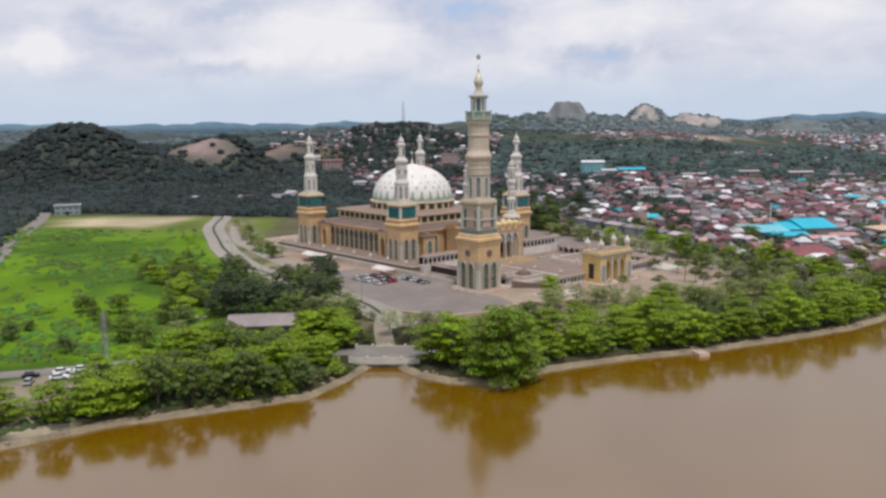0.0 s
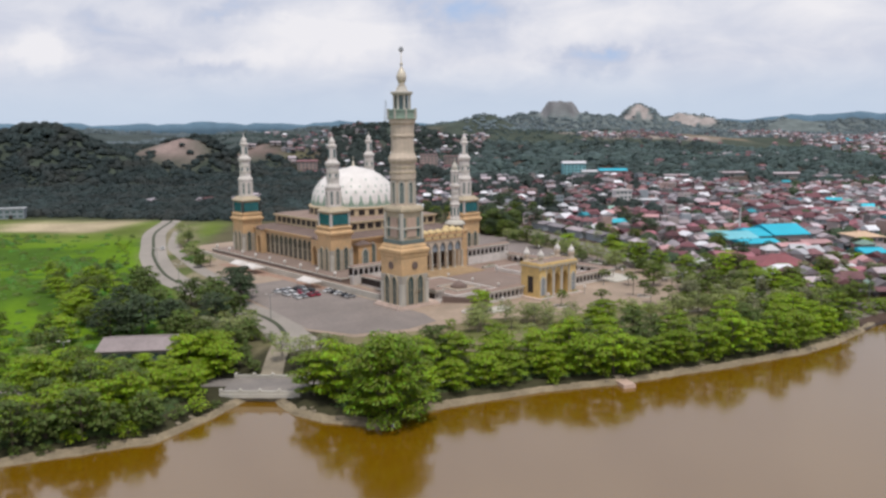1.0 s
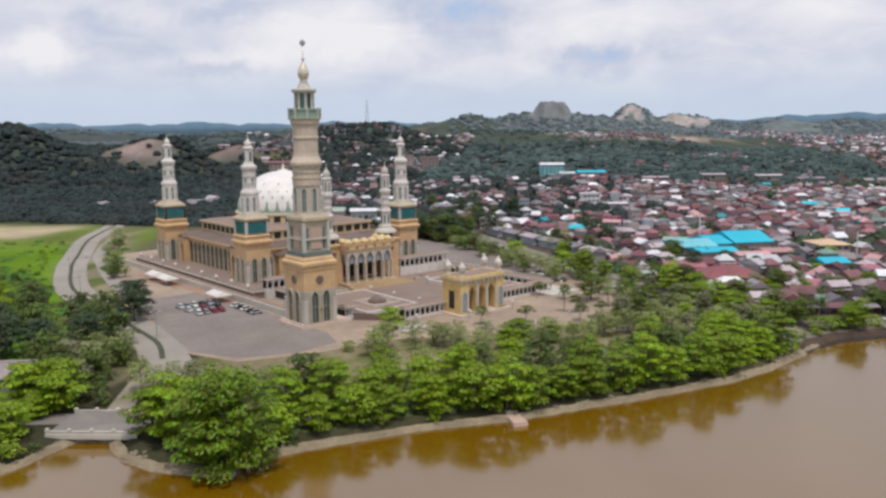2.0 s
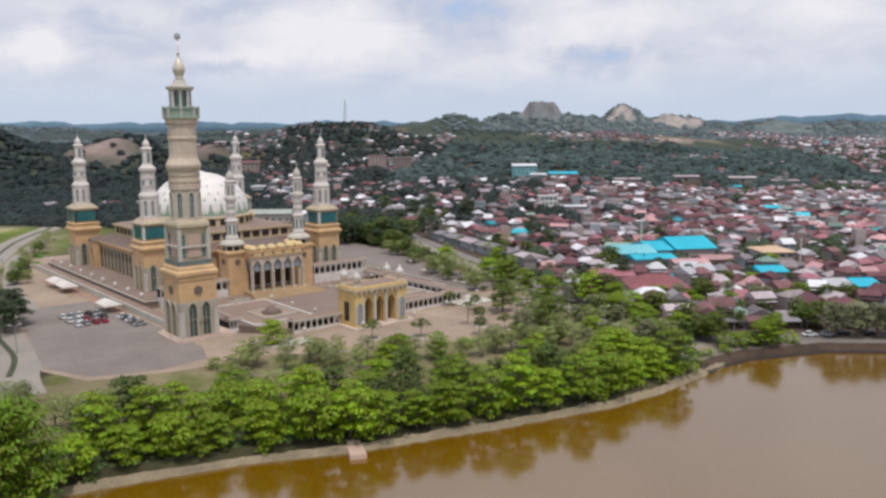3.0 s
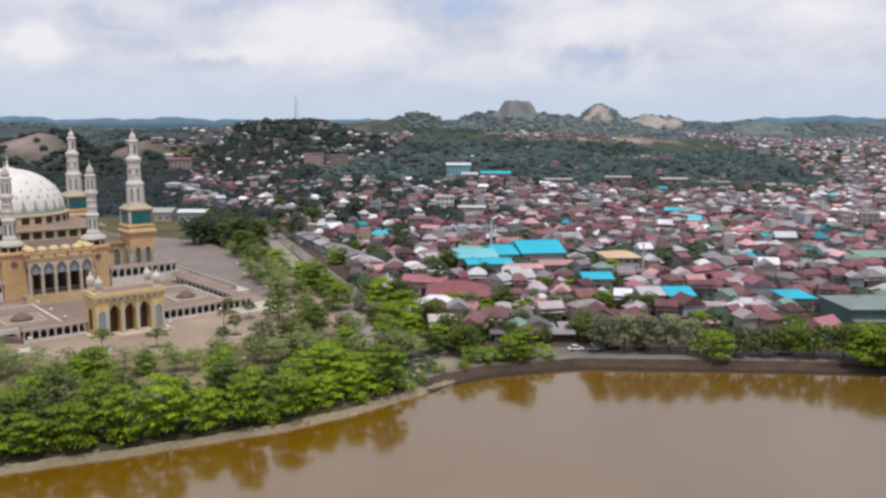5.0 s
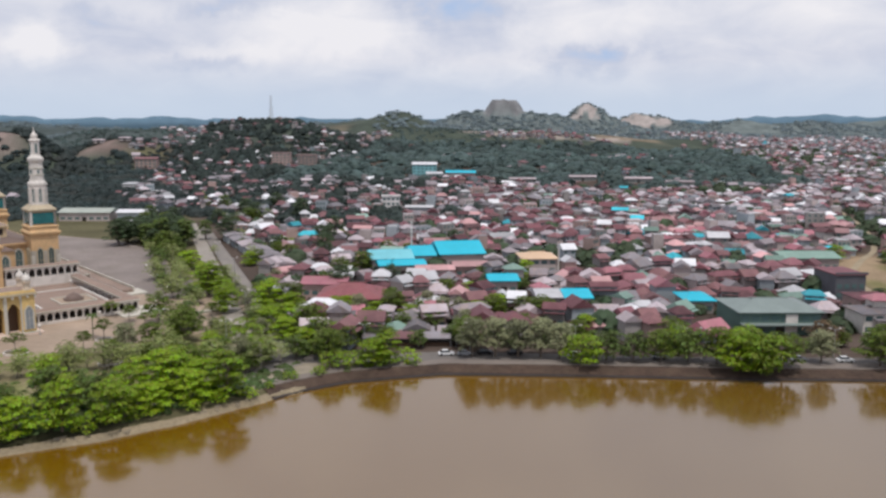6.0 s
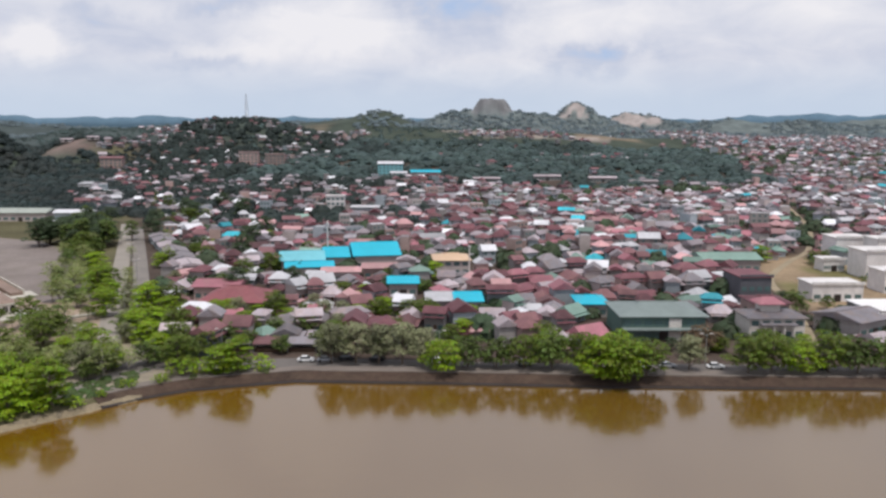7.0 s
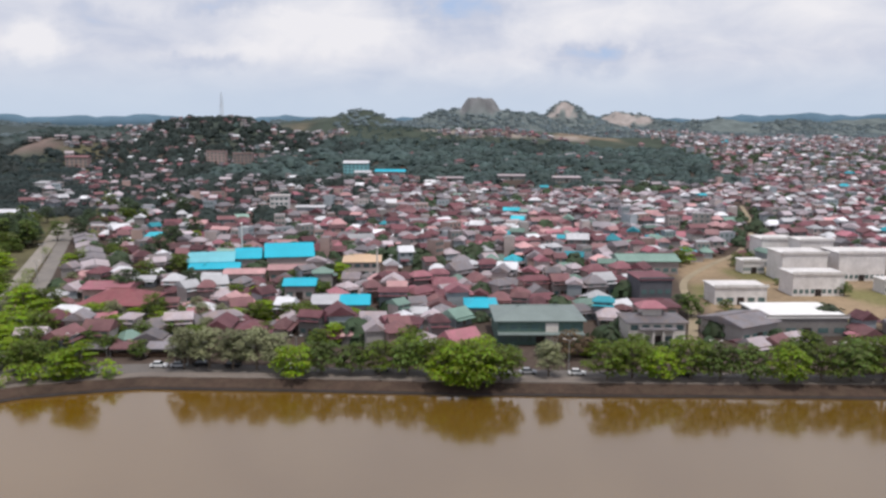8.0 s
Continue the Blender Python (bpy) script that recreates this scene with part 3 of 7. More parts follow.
# roads
ribbon("road", [(-216, 262), (-205, 238), (-186, 180), (-157, 122), (-140, 90), (-110, 44), (-80, 14), (-56, -10), (-38, -28), (-26, -46), (-16, -58)], 13, PALEROAD, "curved pale asphalt road past the meadow", "road", 0.06)
ribbon("road_median", [(-216, 262), (-205, 238), (-186, 180), (-157, 122), (-140, 90), (-110, 44), (-80, 14), (-56, -10), (-38, -28), (-28, -44)], 1.5, shade("dark_median_hedge", (0.06, 0.07, 0.04), 0.9, 0.3, 0.2, 1.0), "narrow dark planted median of the road", "median", 0.2)
ribbon("road", [(-176, 190), (-150, 130), (-128, 96), (-98, 55), (-68, 24), (-40, -4)], 6, PALEROAD, "narrow inner lane beside the car park", "road", 0.07)
ribbon("lane", [(-27, -44), (-25, -58), (-21, -74), (-17, -88)], 5.5, shade("trodden_earth", (0.245, 0.21, 0.157), 0.95, 0.3, 0.15, 0.9, stain=(0.22, 0.19, 0.13)), "pale trodden earth lane to the bridge", "lane", 0.05)
ribbon("road", [(-400, 330), (-337, 230), (-290, 140), (-250, 67), (-215, 0), (-200, -80)], 8, ASPHALT, "grey road along the far meadow edge", "road")
ribbon("road", [(-160, -170), (-120, -128), (-101, -117), (-84, -108), (-60, -96), (-40, -92), (-18, -89), (-4, -89), (8, -90), (22, -84), (50, -66), (82, -50), (110, -32), (128, -14), (144, 12)], 6.5, ASPHALT, "narrow waterfront road under trees", "road", 0.07)
ribbon("road", [(136, 14), (160, 17), (185, 23), (242, 27), (283, 32.5), (351, 39), (520, 62)], 8, STREET, "waterfront street with roadside trees", "road", 0.09)
ribbon("road", [(127, 24), (118.6, 39.3), (100.2, 73.8), (69.8, 132.5), (20.8, 226), (-12, 287)], 6.5, PALEROAD, "straight tree-lined avenue lane", "road", 0.06)
ribbon("road", [(138, 25), (118.3, 60.3), (90.2, 111.6), (56.1, 174.5), (3, 271.8)], 6, ASPHALT, "straight tree-lined avenue lane", "road", 0.06)
ribbon("lane", [(318, 60), (326, 110), (331, 160), (350, 205), (372, 250), (400, 350), (420, 470)], 2.8, shade("dry_earth", (0.30, 0.245, 0.165), 0.95, 0.2, 0.1, 0.8), "pale unpaved earth lane", "lane", 0.08)

# paved ground round the mosque
def sheet(name, corners, material, label, category, z):
    g = Geo().add([tuple((plan(u, v) @ Vector((0, 0, z)))) for u, v in corners], [tuple(range(len(corners)))])
    return solid(name, g, material, label, category, "structure")


sheet("plaza", [(-44, -8), (-38, -24), (-18, -31), (6, -33), (24, -44), (44, -54), (62, -58), (84, -60), (108, -56), (128, -30), (138, 60), (150, 100), (148, 150), (126, 200), (-2, 190), (-22, 120), (-36, 60)], PAVE, "wide worn grey-brown paved plaza", "plaza", 0.04)
sheet("car_park", [(-43, -6), (-36, -21), (-20, -27), (-7, -25), (-3, -14), (-3, 72), (-31, 72)], shade("car_park_asphalt", (0.215, 0.183, 0.165), 0.9, 0.2, 0.05, 0.8, stain=(0.19, 0.165, 0.15)), "worn grey asphalt car park", "car park", 0.08)
sheet("side_yard", [(106, -6), (122, -8), (131, 20), (138, 62), (150, 100), (148, 150), (126, 196), (106, 194)], shade("mauve_yard_paving", (0.215, 0.18, 0.165), 0.85, 0.22, 0.04, 0.6, stain=(0.17, 0.145, 0.12)), "worn mauve-grey paved yard beside the court", "yard", 0.07)
sheet("brick_walk", [(-6.5, 44), (-1.8, 44), (-1.8, 126), (-9, 126), (-9, 84), (-6.5, 84)], shade("brick_red_paving", (0.30, 0.185, 0.135), 0.85, 0.25, 0.1, 0.8, stain=(0.36, 0.28, 0.21)), "dusty brick-red walk along the terrace", "walk", 0.11)


# shore: an uneven pale strip at the foot of the bank, and a dark revetment below the street
def shore_points(x0, x1, step):
    out, x = [], x0
    while x < x1:
        k = (np.interp(x + 1.5, SX, SY) - np.interp(x - 1.5, SX, SY)) / 3
        n = math.hypot(1, k)
        out.append((Vector((x, float(np.interp(x, SX, SY)), 0)), Vector((-k / n, 1 / n, 0))))
        x += step / n
    return out


def bank_strip(name, pts, profile, material, label, jitter):
    """A strip along the shore; profile: (metres inland, height)."""
    rng, v, f, n = random.Random(4), [], [], len(profile)
    wave, broad = 0.0, 1.0
    for p, way in pts:
        wave = 0.8 * wave + rng.uniform(-1, 1) * jitter * 0.5
        broad = min(1.6, max(0.35, broad + rng.uniform(-1, 1) * jitter * 0.5))
        for i, (d, z) in enumerate(profile):
            q = p + way * (d * (broad if d > 0 else 1) + wave * (0.4 + 0.25 * i) + rng.uniform(-jitter, jitter) * 0.25)
            v.append((q.x, q.y, z + rng.uniform(-jitter, jitter) * 0.12))
    for i in range(len(pts) - 1):
        f += [(n * i + j, n * i + n + j, n * i + n + j + 1, n * i + j + 1) for j in range(n - 1)]
    return solid(name, Geo().add(v, f), material, label, "embankment", "structure")


REVET = shade("dark_revetment", (0.062, 0.039, 0.028), 0.95, 0.35, 0.12, 0.9, bump=0.5, stain=(0.10, 0.07, 0.048))
bank_strip("bank_strip", shore_points(-130, 152, 1.1), [(-1.7, -2.2), (-1.3, -1.35), (-0.9, -1.15), (-0.6, -0.85), (-0.1, -0.7), (0.7, -0.45), (1.1, -1.9)], BANK, "uneven brown earth and concrete strip at the waterline", 0.5)
bank_strip("revetment", shore_points(146, 520, 2.0), [(-1.2, -2.4), (-0.4, -0.9), (0.1, -0.8), (2.6, 0.3), (3.1, 0.35), (3.3, -0.1)], REVET, "dark brown sloped revetment below the street", 0.22)
bank_strip("footpath", shore_points(148, 520, 2.0), [(2.9, -0.1), (2.95, 0.46), (3.5, 0.46), (3.55, 0.42), (6.6, 0.42), (6.7, -0.1)], shade("dusty_footpath", (0.19, 0.16, 0.14), 0.9, 0.2, 0.1, 0.9), "dusty grey waterfront footpath with a kerb", 0.08)
bank_strip("wet_footing", shore_points(146, 520, 2.0), [(-1.5, -2.4), (-1.25, -1.2), (-0.75, -1.0), (-0.5, -2.0)], DARK, "wet black stone footing at the waterline", 0.2)


def tumbled_blocks():
    rng = random.Random(3)
    blocks = [Geo().box(-0.9, 0.9, -0.6, 0.6, -0.5, 0.45, taper=0.15).mesh("stone_block", CONCRETE), Geo().box(-0.6, 0.6, -0.5, 0.5, -0.4, 0.4, taper=0.18).mesh("stone_block", CONCRETE)]
    for p, way in shore_points(-84, 150, 1.0):
        if rng.random() < 0.16:
            q = p + way * rng.uniform(-0.3, 2.6)
            tagged(new("stone_block", rng.choice(blocks)), "tumbled pale concrete block on the bank", "block", "blocks along the bank").matrix_basis = pose(q.x, q.y, -1.1 + rng.uniform(-0.1, 0.4), rng.uniform(-15, 15), rng.uniform(-15, 15), rng.uniform(0, 180))


tumbled_blocks()
jetty = thing("jetty", pose(69.5, -76.5, 0, 0, 0, 24), "small pale concrete landing block at the water's edge", "jetty")
part("slab", Geo().box(-1.7, 1.7, -2.2, 3.0, -3.0, -0.6, taper=0.1), PINK, jetty)
part("step", Geo().box(-1.3, 1.3, 3.0, 4.6, -2.0, -0.1), CONCRETE, jetty)


def bridge():
    b = thing("bridge", pose(-16.3, -92.3, 0, 0, 0, 6), "short broad concrete bridge with low parapets over an inlet", "bridge")
    part("deck", Geo().box(-9.5, 9.5, -6.4, 6.4, -0.3, 0.45), ASPHALT, b, "grey worn bridge deck")
    g = Geo()
    for k in (-1, 0, 1):
        g.moved(arcade_bay(5.5, 2.5, 4.6, 2.1, 12.0), pose(k * 5.5, -6.0, -2.8))
    part("arches", g, CONCRETE, b)
    part("edge_beam", Geo().box(-9.5, 9.5, -6.75, -6.4, -0.45, 0.5), STONE, b)
    for s in (-1, 1):
        part("abutment", Geo().box(-13 if s < 0 else 8.3, -8.3 if s < 0 else 13, -6.2, 6.2, -4, -0.3), CONCRETE, b)
        y = 6.2 * s
        part("parapet", Geo().box(-9.5, 9.5, y - 0.16, y + 0.16, 0.45, 0.95).box(-9.6, 9.6, y - 0.24, y + 0.24, 0.95, 1.1), STONE, b)
        for k in range(5):
            x = -9.2 + 4.6 * k
            part("parapet_post", Geo().box(x - 0.28, x + 0.28, y - 0.3, y + 0.3, 0.45, 1.35).square([(0.38, 1.35), (0.38, 1.45), (0.1, 1.7)], x, y), STONE, b)


bridge()


# ---------------------------------------------------------------- the mosque
WINDOWS = {}
DEEP = shade("deep_teal_glass", (0.055, 0.088, 0.09), 0.2, 0.25, 0.4, 1.5, spec=0.5)

DARKGLASS = shade("shadowy_grey_glass", (0.03, 0.035, 0.035), 0.2, 0.25, 0.4, 1.5, spec=0.5)


def window(parent, at, w, h, glass=GLASS, rim=STONE, b=0.35, d=0.35):
    """An arched window: a proud surround and a pane set back in it."""
    key = (w, h, glass.name, rim.name, b, d)
    if key not in WINDOWS:
        WINDOWS[key] = (arch_frame(w, h, b, d).mesh("window", rim), arch_panel(w, h, 0.06).mesh("pane", glass),
                        Geo().box(-0.06, 0.06, -0.14, 0, 0, h * 0.86).box(-w / 2, w / 2, -0.14, 0, h * 0.5, h * 0.5 + 0.12).mesh("mullion", rim))
    f, p, m = WINDOWS[key]
    ob = part("window", f, None, parent, at=at)
    part("pane", p, None, ob)
    if h > 4:
        part("mullion", m, None, ob)
    return ob


def face(k, half, x, z):
    """A place on side k of a square block: x along the side, z up."""
    return pose(0, 0, 0, 0, 0, 90 * k) @ pose(x, -half, z)


def great_minaret():
    m = thing("great_minaret", plan(0, 0), "tall cream and ochre main minaret with a gilded finial", "minaret")
    part("plinth", Geo().box(-7.2, 10.5, -6.2, 8.5, 0, 0.9).box(-6.6, 9.6, -5.9, 8.0, 0.9, 1.5), ROSE, m, "pale pink stone plinth")
    part("base", Geo().square([(5.7, 1.5), (5.7, 17.6)]), OCHRE, m)
    part("cladding", Geo().square([(5.78, 1.5), (5.78, 11.6), (5.7, 11.7)]), CLAD, m, "grey stone lower cladding")
    for k in range(4):
        for x in (-2.05, 2.05):
            window(m, face(k, 5.78, x, 1.6), 2.4, 9.8, DEEP, CREAM, 0.4, 0.4)
        part("rosette", Geo().lathe([(1.35, 0), (1.35, 0.25), (1.0, 0.3)], 8), TILE, m, "dark round rosette window", at=face(k, 5.7, 0, 15.0) @ pose(0, 0, 0, 90))
        for x in (-5.2, 5.2):
            part("pilaster", Geo().box(x - 0.7, x + 0.7, -5.98, -5.6, 1.5, 8.4).box(x - 0.8, x + 0.8, -6.06, -5.6, 8.4, 8.8), STONE, m, at=pose(0, 0, 0, 0, 0, 90 * k))
    part("cornice", Geo().square([(5.75, 17.6), (5.95, 18.2), (5.95, 18.8), (6.35, 19.6), (6.35, 20.4), (5.6, 21.0), (5.6, 21.5), (5.0, 22.4)]), OCHRE, m)
    part("panel_tier", Geo().square([(4.1, 22.4), (4.1, 32.9)]), CREAM, m)
    for k in range(4):
        for s in (-1, 1):
            part("corner_pier", Geo().box(s * 4.3 - 0.5, s * 4.3 + 0.5, -4.85, -3.85, 22.4, 32.9), STONE, m, at=pose(0, 0, 0, 0, 0, 90 * k))
        part("panel", Geo().box(-1.9, 1.9, -4.35, -4.0, 24.6, 31.2), PINK, m, "pinkish carved wall panel", at=pose(0, 0, 0, 0, 0, 90 * k))
        for s in (-1, 1):
            part("slot_window", Geo().box(s * 3.0 - 0.5, s * 3.0 + 0.5, -4.2, -4.0, 24.6, 31.2), GLASS, m, at=pose(0, 0, 0, 0, 0, 90 * k))
        part("ledge", Geo().box(-4.6, 4.6, -4.7, -4.0, 27.4, 27.9), STONE, m, at=pose(0, 0, 0, 0, 0, 90 * k))
        part("balcony_rail", Geo().box(-4.9, 4.9, -5.15, -4.85, 22.4, 23.7), SLATE, m, "slate-green balcony parapet", at=pose(0, 0, 0, 0, 0, 90 * k))
    part("cornice", Geo().square([(4.3, 32.9), (4.9, 33.4), (4.9, 34.2), (4.6, 34.8), (4.3, 35.3)]), CREAM, m)
    t = math.pi / 8
    part("window_tier", Geo().lathe([(4.5, 35.3), (4.5, 35.9), (4.15, 36.0), (4.15, 43.9), (4.45, 44.2)], 8, turn=t), SHAFT, m)
    for k in range(8):
        window(m, pose(0, 0, 0, 0, 0, 45 * k) @ pose(0, -3.84, 36.1), 1.35, 7.2, GLASS, STONE, 0.5, 0.45)
    part("shaft", Geo().lathe([(4.45, 44.2), (4.5, 46), (4.3, 46.2), (4.3, 49.6), (4.6, 49.9), (4.95, 50.6), (4.95, 51.3), (4.6, 51.9), (4.05, 53), (3.9, 54), (3.85, 58.2), (4.15, 58.5), (4.15, 59.0), (3.95, 59.2),
                               (3.95, 62.4), (4.5, 63.0), (4.5, 63.8), (4.9, 64.3)], 16), SHAFT, m)
    for z, r in ((46.1, 4.62), (47.9, 4.45), (49.6, 4.68)):
        part("band", Geo().lathe([(r - 0.1, z), (r, z + 0.1), (r, z + 0.5), (r - 0.1, z + 0.6)], 16), CREAM, m)
    part("balcony", Geo().lathe([(4.6, 64.2), (5.0, 64.4), (5.0, 64.9), (4.8, 65.0), (4.8, 66.9), (5.1, 67.0), (5.1, 67.5), (4.2, 67.5)], 8, turn=t), JADE, m, "grey-green tiled balcony")
    for k in range(8):
        a = t + math.pi / 4 * k
        part("balcony_post", Geo().lathe([(0.32, 64.4), (0.32, 67.8)], 6, 4.9 * math.cos(a), 4.9 * math.sin(a)), STONE, m)
        part("column", Geo().lathe([(0.5, 67.5), (0.36, 68.0), (0.36, 71.9), (0.55, 72.4)], 8, 2.75 * math.cos(a), 2.75 * math.sin(a)), STONE, m)
    part("lantern_core", Geo().lathe([(2.1, 67.5), (2.1, 72.4)], 8, turn=t), GLASS, m)
    part("lantern_roof", Geo().lathe([(3.2, 72.2), (3.9, 72.8), (3.9, 73.3), (2.2, 73.6), (1.9, 74.2), (1.5, 75.2)], 8, turn=t), STONE, m)
    part("finial", Geo().lathe([(1.1, 75.2), (1.3, 75.5), (0.95, 75.9), (1.3, 76.6), (1.72, 77.8), (1.7, 78.7), (1.25, 79.9), (0.65, 80.9), (0.32, 81.6), (0.28, 82.1), (0.6, 82.5), (0.28, 82.9), (0.15, 83.3), (0.13, 86.3)], 14), GOLD, m, "gilded onion-shaped finial", smooth=True)
    part("crescent", Geo().lathe([(0.2, 0), (0.95, 0.15), (1.0, 0.3), (0.95, 0.45), (0.2, 0.6)], 14), STEEL, m, at=pose(0, 0.3, 87.2, 90))


def corner_minaret():
    m = thing("corner_minaret", plan(14.67, 65.5), "white tiered corner minaret on an ochre arched base", "minaret", "corner minarets of the mosque")
    part("base", Geo().square([(5.0, 3.0), (5.0, 17.0)]), OCHRE, m)
    part("cladding", Geo().square([(5.07, 3.0), (5.07, 11.4), (5.0, 11.5)]), CLAD, m, "grey stone lower cladding")
    for k in range(4):
        for x in (-2.0, 2.0):
            window(m, face(k, 5.07, x, 3.2), 1.9, 9.2, DEEP, CREAM, 0.45, 0.35)
        for x in (-4.6, 4.6):
            part("pilaster", Geo().box(x - 0.5, x + 0.5, -5.25, -4.9, 3.0, 9.6), STONE, m, at=pose(0, 0, 0, 0, 0, 90 * k))
        part("teal_panel", Geo().box(-3.9, 3.9, -4.62, -4.3, 21.9, 26.4), TEAL, m, "teal glazed panel", at=pose(0, 0, 0, 0, 0, 90 * k))
        for s in (-1, 1):
            part("corner_post", Geo().box(s * 4.35 - 0.45, s * 4.35 + 0.45, -4.8, -3.9, 21.3, 26.7), WHITE, m, at=pose(0, 0, 0, 0, 0, 90 * k))
    part("cornice", Geo().square([(5.05, 17.0), (5.3, 17.4), (5.9, 18.2), (5.9, 18.9), (5.2, 19.4), (5.2, 20.6), (5.5, 20.9), (5.0, 21.3)]), OCHRE, m)
    part("teal_box", Geo().square([(4.3, 21.3), (4.3, 26.7)]), OCHRE, m)
    part("box_roof", Geo().square([(4.6, 26.7), (5.1, 27.1), (5.1, 27.6), (3.6, 28.9), (3.3, 29.3)]), CREAM, m, "cream sloping roof slab")
    t = math.pi / 8
    part("window_tier", Geo().lathe([(3.5, 29.0), (3.5, 30.0), (3.2, 30.1), (3.2, 36.4), (3.5, 36.8), (3.5, 37.6), (2.9, 38.4)], 8, turn=t), WHITE, m)
    for k in range(8):
        window(m, pose(0, 0, 0, 0, 0, 45 * k) @ pose(0, -2.96, 30.3), 1.0, 5.4, GLASS, WHITE, 0.35, 0.35)
    part("shaft", Geo().lathe([(2.9, 38.2), (2.6, 38.9), (2.5, 45.6), (2.9, 46.2), (3.05, 46.7), (3.05, 47.4), (2.5, 47.7), (2.0, 48.4)], 12), WHITE, m)
    for z, r in ((40.6, 2.62), (43.2, 2.58)):
        part("band", Geo().lathe([(r - 0.1, z), (r + 0.12, z + 0.12), (r + 0.12, z + 0.45), (r - 0.1, z + 0.6)], 12), STONE, m)
    for k in range(6):
        part("niche", Geo().box(-0.32, 0.32, -0.2, 0.12, 41.4, 42.9), GLASS, m, at=pose(0, 0, 0, 0, 0, 60 * k) @ pose(0, -2.52, 0))
    part("upper_shaft", Geo().lathe([(1.95, 48.2), (1.75, 48.8), (1.7, 53.6), (2.1, 54.0), (2.1, 54.5), (1.5, 54.9)], 8, turn=t), WHITE, m)
    for k in range(4):
        part("slit", Geo().box(-0.4, 0.4, -0.2, 0.15, 49.4, 52.9), GLASS, m, at=pose(0, 0, 0, 0, 0, 90 * k) @ pose(0, -1.6, 0))
    part("finial", Geo().lathe([(1.1, 54.8), (1.35, 55.6), (1.1, 56.6), (0.4, 57.4), (0.12, 58.0), (0.08, 59.4)], 10), WHITE, m, "small white dome finial", smooth=True)
    for u, v in ((14.67, 141.9), (88.47, 65.5), (88.47, 141.9)):
        copy_thing(m, plan(u, v))


def front_minaret():
    m = thing("front_minaret", plan(37.1, 46.2), "slender white minaret on a square ochre porch tower", "minaret", "pair of porch minarets")
    part("base", Geo().square([(3.7, 0), (3.7, 15.5)]), OCHRE, m)
    for k in range(4):
        part("rosette", Geo().lathe([(1.1, 0), (1.1, 0.25), (0.8, 0.3)], 8), TILE, m, "dark round rosette window", at=face(k, 3.7, 0, 13.2) @ pose(0, 0, 0, 90))
    part("cornice", Geo().square([(3.75, 15.5), (4.3, 16.3), (4.3, 17.0), (3.6, 17.3)]), OCHRE, m)
    t = math.pi / 8
    # Solid dark core carries the open gallery's shade in its colour.
    part("gallery", Geo().lathe([(3.3, 17.2), (3.3, 19.2)], 8, turn=t), DARK, m, "open gallery, its shade in a dark core")
    for k in range(8):
        a = t + math.pi / 4 * k
        part("gallery_post", Geo().lathe([(0.35, 17.2), (0.35, 19.2)], 6, 3.5 * math.cos(a), 3.5 * math.sin(a)), STONE, m)
    part("canopy", Geo().lathe([(4.5, 19.1), (4.6, 19.5), (4.2, 20.2), (3.3, 20.8), (2.2, 21.2), (1.9, 21.5)], 16), STONE, m, "pale grey round canopy roof", smooth=True)
    part("lower_shaft", Geo().lathe([(2.1, 21.2), (2.4, 21.8), (2.1, 22.3), (2.0, 27.4), (2.4, 27.8), (2.4, 28.3), (1.9, 28.6)], 8, turn=t), WHITE, m)
    part("shaft", Geo().lathe([(1.9, 28.4), (1.75, 29), (1.65, 35.0), (2.35, 35.8), (2.35, 36.7), (1.8, 36.9)], 12), WHITE, m)
    for z in (30.6, 33.0):
        part("band", Geo().lathe([(1.66, z), (1.98, z + 0.1), (1.98, z + 0.4), (1.66, z + 0.5)], 12), STONE, m)
    for k in range(8):
        part("niche", Geo().box(-0.35, 0.35, -0.16, 0.1, 23.2, 26.6), GLASS, m, at=pose(0, 0, 0, 0, 0, 45 * k) @ pose(0, -1.9, 0))
    part("lantern", Geo().lathe([(1.9, 36.8), (1.7, 37.2), (1.7, 41.8), (2.1, 42.2), (2.1, 42.6), (1.5, 42.9)], 8, turn=t), WHITE, m)
    for k in range(8):
        window(m, pose(0, 0, 0, 0, 0, 45 * k) @ pose(0, -1.55, 37.6), 0.6, 3.6, GLASS, WHITE, 0.2, 0.25)
    part("finial", Geo().lathe([(1.2, 42.8), (1.5, 43.8), (1.2, 45.0), (0.4, 46.0), (0.12, 46.6), (0.08, 48.4)], 10), STONE, m, "small ribbed dome with a spike", smooth=True)
    copy_thing(m, plan(65.1, 46.2))


CU, CV = 51.57, 103.7  # middle of the prayer hall


def dome_radius(z):
    """Radius of the dome at a height over its rim."""
    k = min(max(z / 17.6, 0), 1)
    return 20.3 * math.sqrt(max(0.0, 1 - k ** 2.05)) * (1 + 0.015 * math.sin(k * math.pi))


